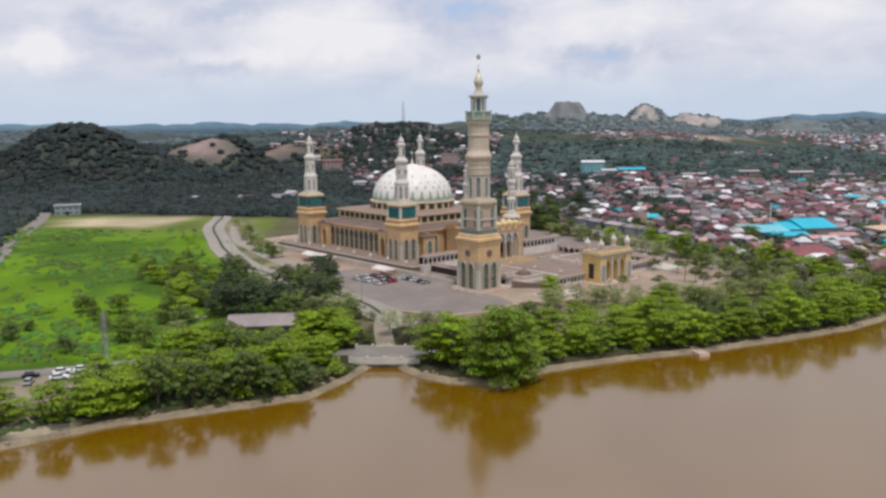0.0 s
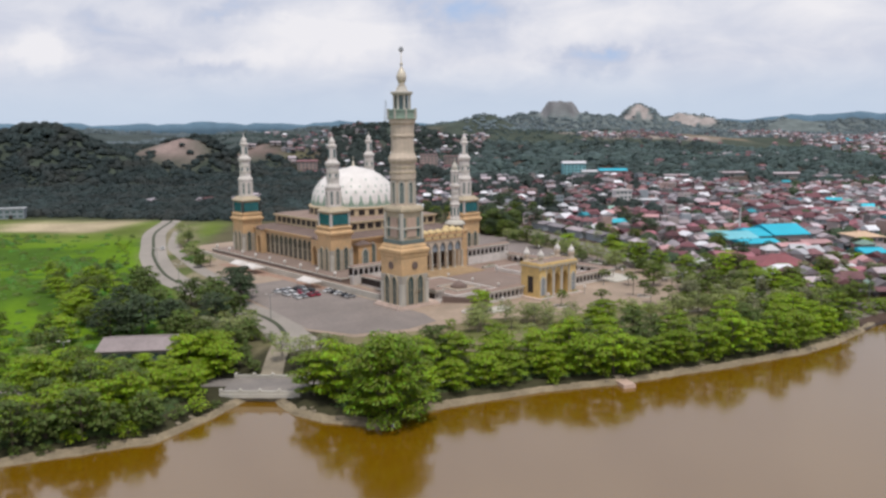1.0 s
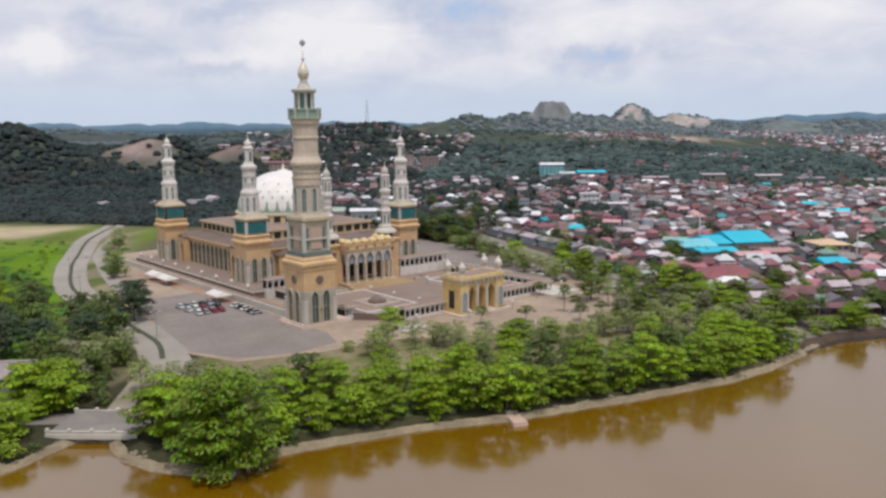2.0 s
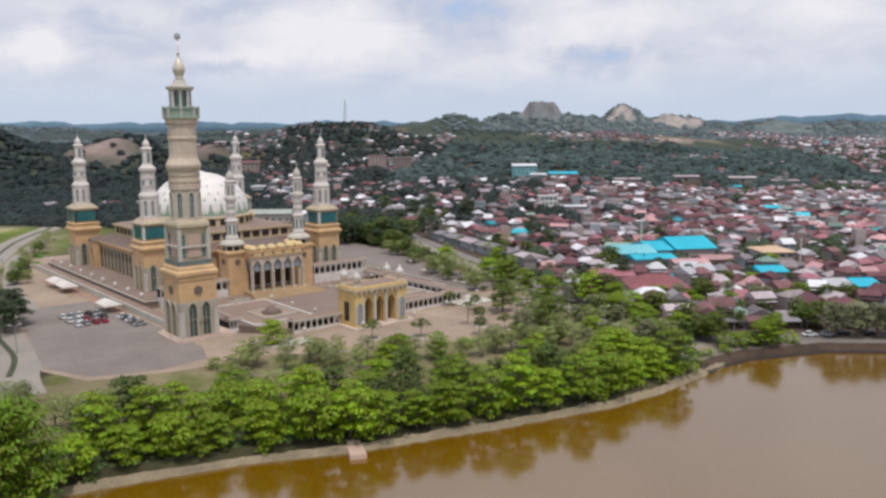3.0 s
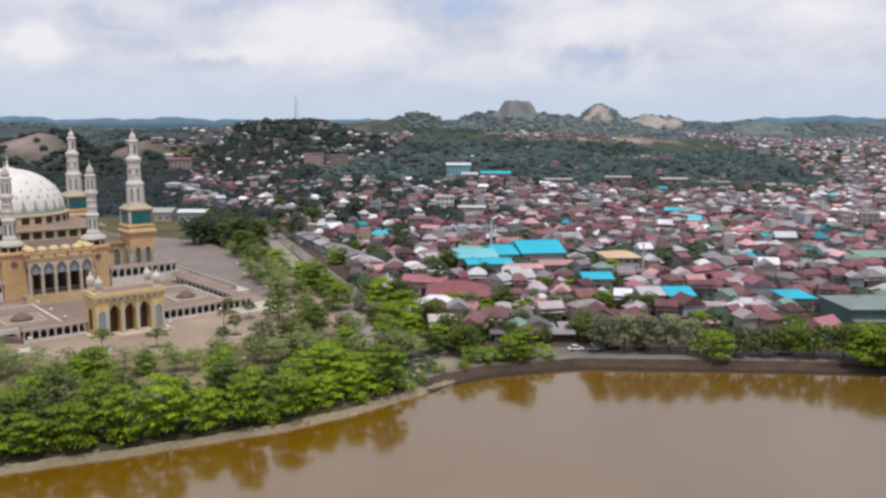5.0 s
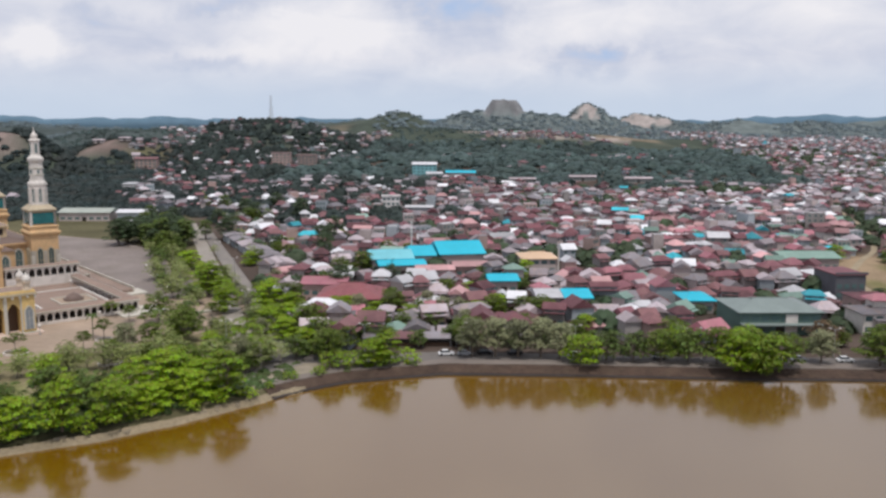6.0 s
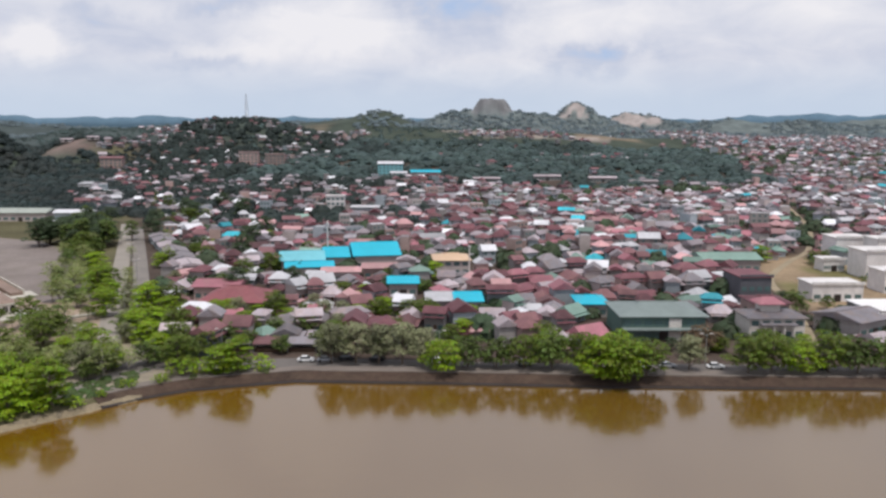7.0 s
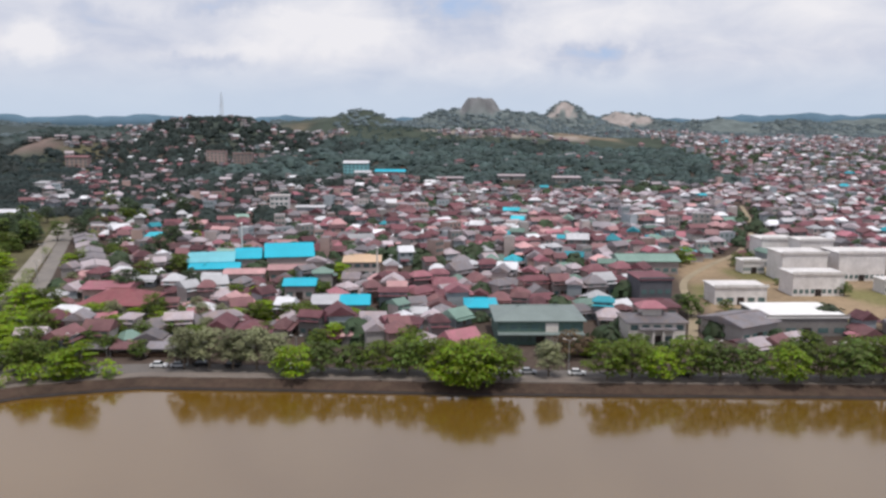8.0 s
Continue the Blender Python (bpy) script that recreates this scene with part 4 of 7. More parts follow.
def prayer_hall():
    h = thing("prayer_hall", plan(CU, CV), "large ochre prayer hall with a white patterned dome", "mosque")
    part("wall", Geo().box(-35.5, 35.5, -36.8, 36.8, 3.0, 13.8), OCHRE, h)
    part("cornice", Geo().box(-36.4, 36.4, -37.7, 37.7, 13.8, 14.5), OCHRE, h)
    part("lower_roof", Geo().add([(x, y, z) for hx, hy, z in ((36.2, 37.5, 14.5), (27.5, 28.5, 16.1)) for x, y in ((-hx, -hy), (hx, -hy), (hx, hy), (-hx, hy))],
                                 [(0, 1, 5, 4), (1, 2, 6, 5), (2, 3, 7, 6), (3, 0, 4, 7), (4, 5, 6, 7)]), TILE, h, "brown tiled sloping roof")
    part("clerestory", Geo().box(-27, 27, -28, 28, 15.6, 20.0), BUFF, h, "buff clerestory wall")
    part("clerestory_ledge", Geo().box(-27.9, 27.9, -28.7, 28.7, 20.0, 20.7), BUFF, h)
    part("upper_roof", Geo().add([(x, y, z) for hx, hy, z in ((27.6, 28.6, 20.7), (23.5, 23.5, 21.6)) for x, y in ((-hx, -hy), (hx, -hy), (hx, hy), (-hx, hy))],
                                 [(0, 1, 5, 4), (1, 2, 6, 5), (2, 3, 7, 6), (3, 0, 4, 7), (4, 5, 6, 7)]), COURT, h)
    slot = Geo().box(-1.5, 1.5, -0.12, 0.2, 0, 2.5).mesh("clerestory_window", DARK)
    for k in range(4):
        half = 28 if k % 2 == 0 else 27
        for i in range(12):
            part("clerestory_window", slot, None, h, at=face(k, half, -24.2 + 4.4 * i, 17.0))
    part("drum", Geo().lathe([(21.3, 21.4), (21.3, 24.5), (21.7, 24.8), (21.7, 25.3), (20.8, 25.4)], 48), BUFF, h)
    hole = Geo().box(-1.4, 1.4, -0.12, 0.2, 0, 2.5).mesh("drum_window", DARK)
    for k in range(28):
        part("drum_window", hole, None, h, at=pose(0, 0, 0, 0, 0, 360 * k / 28) @ pose(0, -21.26, 22.0))
    prof = [(20.6, 25.3)] + [(dome_radius(z), 25.4 + z) for z in np.linspace(0.6, 17.1, 22)]
    dome = part("dome", Geo().lathe(prof, 64), DOME, h, "white tiled dome with grey-green leaf pattern", smooth=True)

    def on_dome(a, z, out=0.06):
        r = dome_radius(z)
        return Vector(((r + out) * math.sin(a), -(r + out) * math.cos(a), 25.4 + z))

    def motif(width, z0, z1, shape):
        """A pattern piece that follows the dome's curve."""
        g, rows = Geo(), 7
        top, low = [], []
        for i in range(rows):
            q = i / (rows - 1)
            z = z0 + (z1 - z0) * q
            w = width * shape(q)
            r = max(dome_radius(z), 1)
            for s in (-1, 1):
                top.append(tuple(on_dome(s * w / r, z, 0.10)))
                low.append(tuple(on_dome(s * w / r, z, -0.1)))
        n = len(top)
        f = [(2 * i, 2 * i + 1, 2 * i + 3, 2 * i + 2) for i in range(rows - 1)]
        f += [(2 * i, 2 * i + 2, n + 2 * i + 2, n + 2 * i) for i in range(rows - 1)] + [(2 * i + 1, n + 2 * i + 1, n + 2 * i + 3, 2 * i + 3) for i in range(rows - 1)]
        return g.add(top + low, f).mesh("leaf_motif", JADE)
    leafy = lambda q: max(0.02, (1 - q ** 1.5) * (0.75 + 0.25 * math.sin(q * 9)))
    diamond = lambda q: max(0.02, 1 - abs(2 * q - 1))
    for n, me, shift in ((28, motif(1.75, 0.2, 5.6, leafy), 0), (28, motif(0.7, 0.2, 2.6, leafy), 0.5), (28, motif(0.5, 6.2, 7.8, diamond), 0.5), (28, motif(0.35, 8.8, 10.0, diamond), 0), (14, motif(0.4, 11.8, 13.0, diamond), 0.5)):
        for k in range(n):
            part("leaf_motif", me, None, dome, at=pose(0, 0, 0, 0, 0, 360 * (k + shift) / n))
    part("dome_cap", Geo().lathe([(5.2, 41.3), (5.5, 41.6), (5.2, 42.0), (2.6, 42.9), (0.8, 43.5)], 24), DOME, h, smooth=True)
    part("finial", Geo().lathe([(0.5, 43.3), (0.8, 43.9), (0.3, 44.6), (0.5, 45.2), (0.14, 45.9), (0.1, 48.3)], 8), GOLD, h)
    # side arcades of tall windows between pale piers
    for k in (1, 3):
        half = 35.5
        for i in range(15):
            x = -28.7 + 4.1 * i
            if i not in (1, 13):
                window(h, face(k, half, x, 3.3), 2.9, 9.4, DARKGLASS, CREAM, 0.2, 0.14)
        for i in range(16):
            x = -30.75 + 4.1 * i
            part("pier", Geo().box(x - 0.24, x + 0.24, -half - 0.24, -half + 0.1, 3.0, 13.8), CREAM, h, at=pose(0, 0, 0, 0, 0, 90 * k))
    for k in (1, 3):
        for x in (-24.6, 24.6):
            m = pose(0, 0, 0, 0, 0, 90 * k)
            part("side_porch", Geo().moved(arcade_bay(5.4, 11.2, 3.3, 8.6, 2.6), pose(x, -38.4, 3.0)), OCHRE, h, at=m)
            part("side_door", Geo().moved(arch_panel(3.2, 8.4, 0.1), pose(x, -36.3, 3.0)), DARK, h, "dark doorway", at=m)
            part("porch_roof", Geo().add([(x - 3.1, -38.8, 14.2), (x + 3.1, -38.8, 14.2), (x + 3.1, -35.3, 14.2), (x - 3.1, -35.3, 14.2), (x, -38.8, 15.6), (x, -35.3, 15.6)], [(0, 1, 4), (1, 2, 5, 4), (2, 3, 5), (3, 0, 4, 5), (3, 2, 1, 0)]), TILE, h, at=m)
    for i in list(range(4)) + list(range(11, 15)):
        window(h, face(0, 36.8, -28.7 + 4.1 * i, 3.3), 2.3, 8.4, GLASS, STONE, 0.6, 0.4)
    for i in range(14):
        window(h, face(2, 36.8, -27 + 4.1 * i, 3.3), 2.1, 8.6, GLASS, STONE, 0.55, 0.4)
    for s in (-1, 1):
        part("side_bay", Geo().box(s * 23 - 3.5, s * 23 + 3.5, -40.5, -36.8, 3.0, 12.0), OCHRE, h)
        part("bay_roof", Geo().add([(s * 23 - 4, -41, 12), (s * 23 + 4, -41, 12), (s * 23 + 4, -36.7, 12), (s * 23 - 4, -36.7, 12), (s * 23, -38.9, 14.0)], [(0, 1, 4), (1, 2, 4), (2, 3, 4), (3, 0, 4)]), TILE, h)
        window(h, pose(s * 23, -40.5, 3.2), 2.4, 6.8, GLASS, STONE, 0.6, 0.35)


def porch():
    p = thing("entrance_porch", plan(CU - 0.4, 38.8), "golden ochre entrance porch with five tall arches", "porch")
    bay = arcade_bay(4.25, 12.6, 3.45, 11.4, 1.2)
    head = Geo()
    o = arch_outline(3.45, 11.4)
    arc = [(x, z) for x, z in o if z > 7.4]
    n = len(arc)
    head.add([(x, y, z) for y in (0.7, 0.8) for x, z in [(-1.72, 7.4)] + arc + [(1.72, 7.4)]], [tuple(range(n + 2)), tuple(range(2 * n + 3, n + 1, -1))])
    arch_mesh, head_mesh = bay.mesh("arch", SHAFT), head.mesh("fanlight", HEAD)
    spots = [pose(-8.5 + 4.25 * i, -0.5, 2.0) for i in range(5)]
    spots += [pose(-10.65, 2.6, 2.0, 0, 0, -90), pose(10.65, 2.6, 2.0, 0, 0, 90)]
    for m in spots:
        a = part("arch", arch_mesh, None, p, "pale stone arch", at=m)
        part("fanlight", head_mesh, None, a, "blue-grey glazed arch head")
    for i in range(6):
        x = -10.6 + 4.25 * i
        part("column", Geo().lathe([(0.5, 2.0), (0.34, 2.5), (0.32, 8.5), (0.5, 9.2)], 10, x, -0.9), STONE, p)
    for s in (-1, 1):
        part("side_wall", Geo().box(10.3 * s - 0.4, 10.3 * s + 0.4, 4.9, 26, 2, 14.6), OCHRE, p)
    # Shade behind the arches is put into this wall's near-black colour.
    part("inner_wall", Geo().box(-10.6, 10.6, 9.0, 9.6, 2, 14.6), DARK, p, "recessed entrance wall, shade in its dark colour")
    wood = shade("dark_wood", (0.09, 0.05, 0.03), 0.5, 0.2)
    for i in range(5):
        part("door", Geo().moved(arch_panel(2.6, 8.5, 0.12), pose(-8.5 + 4.25 * i, 8.98, 2.0)), wood, p)
    part("frieze", Geo().box(-11.4, 11.4, -0.9, 26, 14.6, 17.2).box(-11.7, 11.7, -1.2, 26, 16.6, 17.0), OCHRE, p)
    part("roof", Geo().box(-11.2, 11.2, -0.6, 26.5, 17.2, 17.6), TILE, p)
    scallop = Geo().lathe([(1.7, 0), (1.8, 0.6), (1.55, 1.2), (0.95, 1.65), (0.15, 1.9)], 12).mesh("scallop", GILT, smooth=True)
    for i in range(6):
        part("scallop", scallop, None, p, "golden scalloped parapet dome", at=pose(-9.6 + 3.84 * i, 0.6, 17.2))
    for s in (-1, 1):
        for y in (4.4, 8.2):
            part("scallop", scallop, None, p, "golden scalloped parapet dome", at=pose(9.6 * s, y, 17.2))
    dot = Geo().box(-0.35, 0.35, -0.1, 0.05, 0, 0.7).mesh("frieze_tile", TILE)
    for i in range(6):
        part("frieze_tile", dot, None, p, at=pose(-10.6 + 4.25 * i, -0.9, 15.3))
    for i in range(5):
        part("frieze_panel", Geo().box(-8.5 + 4.25 * i - 1.5, -8.5 + 4.25 * i + 1.5, -1.02, -0.88, 15.2, 16.3), GILT, p)
    # broad ochre steps
    for k in range(7):
        part("step", Geo().box(-12.5 - 0.35 * k, 12.5 + 0.35 * k, -2.0 - 1.3 * (k + 1), -2.0 - 1.3 * k, 0.2, 2.0 - 0.15 * k), TERRACOTTA, p)
    part("landing", Geo().box(-12.2, 12.2, -2.0, 12, 0.2, 2.0), TERRACOTTA, p)


PODIUM = shade("brown_podium_tile", (0.225, 0.168, 0.138), 0.75, 0.14, 0.1, 0.9)


def terraces():
    t = thing("mosque_terrace", plan(0, 0), "stepped stone terrace under the mosque", "terrace", kind="structure")
    part("podium", Geo().box(3.5, 99.5, 45, 158, 0, 3.0), PODIUM, t, "brownish tiled podium")
    part("podium_edge", Geo().box(3.1, 99.9, 44.6, 158.4, 2.55, 2.95), STONE, t)
    part("lower_walk", Geo().box(-1.5, 3.1, 12, 160, 0, 1.5), COURT, t, "grey tiled side walk")
    part("lower_walk", Geo().box(99.9, 104, 12, 160, 0, 1.5), COURT, t)
    part("courtyard", Geo().box(12, 95, -6, 44.6, 0, 0.9).box(24, 95, -17.5, -6, 0, 0.9), COURT, t, "brown-grey tiled courtyard")
    part("court_walk", Geo().box(39, 64, -17, 26, 0.9, 1.0), PODIUM, t, "worn brown central court path")
    g = Geo().add([(12.2, -5.4, 0), (12.9, -5.0, 0), (24.4, -17.2, 0), (23.8, -17.9, 0), (12.2, -5.4, 2.4), (12.9, -5.0, 2.4), (24.4, -17.2, 1.5), (23.8, -17.9, 1.5)], [(0, 3, 7, 4), (2, 1, 5, 6), (4, 7, 6, 5), (3, 2, 6, 7), (1, 0, 4, 5)])
    part("corner_wall", g, TILE, t, "brown-grey wall between minaret and arcade")
    for u0, u1, v0, v1 in ((87, 102, -25, -12), (99, 108, 8, 18), (14, 24, -30, -24)):
        part("apron", Geo().box(u0, u1, v0, v1, 0, 0.45), STONE, t, "pale stone apron slab")
    for u in (27, 79):
        part("raised_bed", Geo().box(u - 10, u + 10, -7, 24, 0.9, 2.0), COURT, t)
        for x0, x1, y0, y1 in ((u - 10.7, u + 10.7, -7.7, -7.0), (u - 10.7, u - 10, -7.0, 24), (u + 10, u + 10.7, -7.0, 24), (u - 10.7, u + 10.7, 24, 24.6)):
            part("bed_kerb", Geo().box(x0, x1, y0, y1, 0.9, 2.3), WHITE, t, "white painted kerb")
        part("bed_walk", Geo().box(u - 3.5, u + 7.5, -1.5, 9.5, 2.0, 2.12), PAVE, t, "pale square round the fountain")
        for x0, x1, y0, y1 in ((u - 3.9, u + 7.9, -1.9, -1.5), (u - 3.9, u + 7.9, 9.5, 9.9), (u - 3.9, u - 3.5, -1.5, 9.5), (u + 7.5, u + 7.9, -1.5, 9.5)):
            part("fountain_kerb", Geo().box(x0, x1, y0, y1, 2.0, 2.45), STONE, t)
        part("fountain", Geo().lathe([(3.2, 2.12), (3.2, 2.8), (2.6, 2.8), (2.2, 3.4), (1.0, 4.2), (0.2, 4.6)], 14, u + 2, 4), TILE, t, "low dark domed fountain")
    for x0, x1, y0, y1 in ((-2.0, -1.5, 12, 160), (104, 104.5, 12, 160)):
        part("parapet", Geo().box(x0, x1, y0, y1, 0, 2.3), STONE, t)
    for i in range(9):
        part("globe_lamp", Geo().lathe([(0.25, 3.0), (0.2, 3.5), (0.55, 3.9), (0.7, 4.4), (0.5, 4.9), (0.1, 5.2)], 10, 4.2, 50 + 13 * i), WHITE, t, "white globe terrace lamp", smooth=True)


def gallery(u0, u1, v, name, bays, z0, z1, label, depth=3.2, turn=0.0, base=0.0):
    """A covered walk with a row of arches."""
    w = u1 - u0
    g = thing(name, plan(u0, v, 0, turn), label, "arcade", "arcades of the court")
    bw = w / bays
    bay = arcade_bay(bw, z1 - z0, bw * 0.80, (z1 - z0) * 0.92, 0.5).mesh("bay", WHITE)
    part("base_wall", Geo().box(0, w, 0, depth, base, z0), WHITE, g)
    for i in range(bays):
        part("bay", bay, None, g, at=pose(bw * (i + 0.5), 0, z0))
    # Shade of the covered walk, coloured onto its rear wall.
    part("back_wall", Geo().box(0, w, depth - 0.4, depth, z0, z1), DARK, g, "back wall coloured dark for the shaded walk")
    part("roof", Geo().box(-0.4, w + 0.4, -0.5, depth + 0.5, z1, z1 + 0.45), STONE, g)
    part("roof_tiles", Geo().add([(-0.3, -0.4, z1 + 0.45), (w + 0.3, -0.4, z1 + 0.45), (w + 0.3, depth + 0.4, z1 + 0.45), (-0.3, depth + 0.4, z1 + 0.45), (0, depth / 2, z1 + 1.1), (w, depth / 2, z1 + 1.1)],
                                  [(0, 1, 5, 4), (2, 3, 4, 5), (1, 2, 5), (3, 0, 4)]), COURT, g)
    return g


def gate():
    g = thing("entrance_gate", plan(51.3, -25), "ochre triumphal gate with three arches and domed turrets", "gate")
    part("plinth", Geo().box(-11.5, 11.5, -3.0, 11.5, 0, 0.5), ROSE, g, "pink stone plinth")
    for i, w in ((-1, 4.4), (0, 4.4), (1, 4.4)):
        part("arch", arcade_bay(4.4, 10.9, 3.3, 8.6, 8.0), YELLOW, g, at=pose(4.4 * i, 0, 0.5))
    for s in (-1, 1):
        part("side_block", Geo().box(6.6 if s > 0 else -10.0, 10.0 if s > 0 else -6.6, -0.5, 8.6, 0.5, 11.4), YELLOW, g)
        window(g, pose(8.3 * s, -0.5, 1.2), 1.9, 6.6, HEAD, STONE, 0.45, 0.3)
        for y in (0.6, 7.4):
            x = 8.4 * s
            part("turret", Geo().lathe([(1.35, 12.8), (1.35, 13.2), (1.0, 13.3), (1.0, 14.7), (1.35, 14.9), (1.35, 15.2)], 8, x, y), SHAFT, g)
            part("turret_dome", Geo().lathe([(1.05, 15.2), (1.25, 15.9), (0.95, 16.7), (0.3, 17.3), (0.08, 18.2)], 12, x, y), WHITE, g, "white turret dome", smooth=True)
    for i in range(4):
        part("pilaster", Geo().box(-6.6 + 4.4 * i - 0.45, -6.6 + 4.4 * i + 0.45, -0.45, 0.0, 0.5, 10.6), STONE, g)
        part("pilaster", Geo().box(-6.6 + 4.4 * i - 0.45, -6.6 + 4.4 * i + 0.45, 8.0, 8.4, 0.5, 10.6), STONE, g)
    # Added dark panels stand in for the shade inside the gate arches.
    for i in (-1, 0, 1):
        part("grille", Geo().moved(arch_panel(3.26, 8.56, 0.12), pose(4.4 * i, 3.4, 0.5)), bpy.data.materials["dark_wood"], g, "dark panel added for the shade inside the gate arch")
    for i in range(11):
        part("bracket", Geo().box(-10.2 + 2.0 * i, -9.6 + 2.0 * i, -1.0, -0.5, 10.6, 11.4), STONE, g)
    part("cornice", Geo().box(-10.6, 10.6, -1.1, 9.2, 11.4, 12.1), CREAM, g)
    part("parapet", Geo().box(-10.2, 10.2, -0.7, 8.8, 12.1, 12.8), YELLOW, g)
    part("roof", Geo().box(-9.0, 9.0, 0.2, 7.8, 12.8, 12.9), COURT, g)
    for s in (-1, 1):
        part("side_window", Geo().box(10.0 * s - 0.1, 10.0 * s + 0.1, 2.6, 5.2, 2.0, 8.0), DARK, g)


great_minaret()
corner_minaret()
front_minaret()
prayer_hall()
porch()
terraces()
gate()
gallery(24, 40.8, -18, "front_arcade", 8, 0.9, 3.7, "low white arcade wall with brown tiles on the plaza side")
gallery(61.8, 94.5, -18, "front_arcade", 15, 0.9, 3.7, "low white arcade wall with brown tiles on the plaza side")
gallery(9.6, 13.2, -5.6, "front_arcade", 3, 1.5, 4.4, "short white arcade beside the great minaret")
gallery(8, 33, 42.5, "white_gallery", 10, 3.6, 6.8, "white raised gallery wall with dark openings")
gallery(69.5, 95, 42.5, "white_gallery", 10, 4.4, 7.8, "white raised gallery wall with dark openings")
gallery(0, 44, 0, "side_arcade", 14, 0.9, 3.6, "low white arcade along the court side").matrix_basis = plan(13, -4, 0, 90)
gallery(0, 56, 0, "side_arcade", 16, 0.9, 3.6, "low white arcade along the court side").matrix_basis = plan(91.5, 40, 0, -90)


# ---------------------------------------------------------------- trees
def leaf_cloud(rng, clumps, per_clump, size):
    """Leaf quads, folded along the middle, laid like shingles over flat clumps (x, y, z, rx, rz)."""
    v, f = [], []
    for cx, cy, cz, rx, rz in clumps:
        for _ in range(int(per_clump * min(1.5, max(0.5, rx / 1.8)))):
            a, q = rng.uniform(0, 2 * math.pi), rng.uniform(0.0, 1.0) ** 0.8
            ring = math.sqrt(1 - q * q) if rng.random() < 0.75 else rng.uniform(0.2, 1.0)
            rad = rng.uniform(0.85, 1.1)
            p = Vector((cx + rx * ring * rad * math.cos(a), cy + rx * ring * rad * math.sin(a), cz + rz * (q if rng.random() < 0.85 else -0.5 * q) * rad))
            nrm = Vector((math.cos(a) * ring * 0.55, math.sin(a) * ring * 0.55, 0.85)) + Vector((rng.uniform(-0.35, 0.35), rng.uniform(-0.35, 0.35), 0))
            nrm.normalize()
            t = nrm.cross(Vector((math.cos(a + 1.3), math.sin(a + 1.3), 0.2))).normalized()
            b = nrm.cross(t)
            s = size * rng.uniform(0.6, 1.25)
            o = len(v)
            v += [tuple(p - t * s), tuple(p - b * s * 0.55 - nrm * s * 0.2), tuple(p + t * s), tuple(p + b * s * 0.55 - nrm * s * 0.2)]
            f += [(o, o + 1, o + 2), (o, o + 2, o + 3)]
    return array_mesh("crown", np.array(v), np.array(f), [])


def tree_kind(name, seed, tall, spread, leaf, label, bark=BARK, clumps_n=34, per=46, size=0.5, first=0.25, category="tree", flat=0.34, wide=1.0):
    """A broad-leaved tree: tapered trunk with limbs that carry flat leafy clumps in uneven tiers."""
    rng = random.Random(seed)
    root = thing(name, Matrix(), label, category, "trees of the waterfront")
    lean = Vector((rng.uniform(-0.06, 0.06), rng.uniform(-0.06, 0.06), 1))
    trunk = Geo()
    r0 = tall * 0.026
    zs = [0, 0.25, 0.5, 0.75, 0.9]
    for a, b in zip(zs, zs[1:]):
        trunk.tube(lean * (tall * a - (0.6 if a == 0 else 0)), lean * tall * b, r0 * (1.15 - a), r0 * (1.15 - b), 7)
    clumps = []
    for i in range(clumps_n):
        q = (i + 0.5) / clumps_n
        z = tall * (first + (0.95 - first) * q)
        reach = spread * math.sqrt(max(0.02, 1 - abs((q - 0.32) / 0.72) ** 2.2))
        a = i * 2.39996 + rng.uniform(-0.4, 0.4)
        d = reach * rng.uniform(0.45, 0.98) * (0.55 if i % 4 == 0 else 1)
        p = Vector((d * math.cos(a), d * math.sin(a), z + rng.uniform(-0.04, 0.04) * tall))
        rx = wide * spread * rng.choice((rng.uniform(0.2, 0.3), rng.uniform(0.3, 0.42)))
        clumps.append((p.x, p.y, p.z, rx, rx * flat * rng.uniform(0.8, 1.3)))
        if i % 2 == 0:
            trunk.tube(lean * max(0.12 * tall, z - 0.16 * tall), p - Vector((0, 0, 0.2)), r0 * 0.4, r0 * 0.12, 5)
    part("trunk", trunk, bark, root)
    me = leaf_cloud(rng, clumps, per, size)
    me.materials.append(leaf)
    part("crown", me, None, root)
    return root


def palm_kind(seed, tall):
    rng = random.Random(seed)
    root = thing("palm", Matrix(), "slender ornamental palm beside the plaza", "palm", "palms of the plaza")
    part("trunk", Geo().tube((0, 0, -0.4), (0.1, 0, tall * 0.5), 0.22, 0.17, 7).tube((0.1, 0, tall * 0.5), (0.05, 0.1, tall), 0.17, 0.15, 7), PALEBARK, root)
    g = Geo()
    for k in range(14):
        a, lift = 2 * math.pi * k / 14 + rng.uniform(-0.2, 0.2), rng.uniform(0.1, 0.9)
        for i in range(5):
            def at(q, w):
                r = 2.6 * q
                z = tall + lift * 2.0 * q - 2.6 * q * q
                return (r * math.cos(a) - w * math.sin(a), r * math.sin(a) + w * math.cos(a), z - abs(w) * 0.5)
            q0, q1 = i / 5, (i + 1) / 5
            w0, w1 = 0.42 * math.sin(math.pi * min(q0 + 0.12, 1)), 0.42 * math.sin(math.pi * min(q1 + 0.12, 1)) * (0.98 if i < 4 else 0.05)
            g.add([at(q0, -w0), at(q0, 0), at(q1, 0), at(q1, -w1)], [(0, 1, 2, 3)])
            g.add([at(q0, w0), at(q0, 0), at(q1, 0), at(q1, w1)], [(3, 2, 1, 0)])
    part("fronds", g, LEAF2, root)
    return root


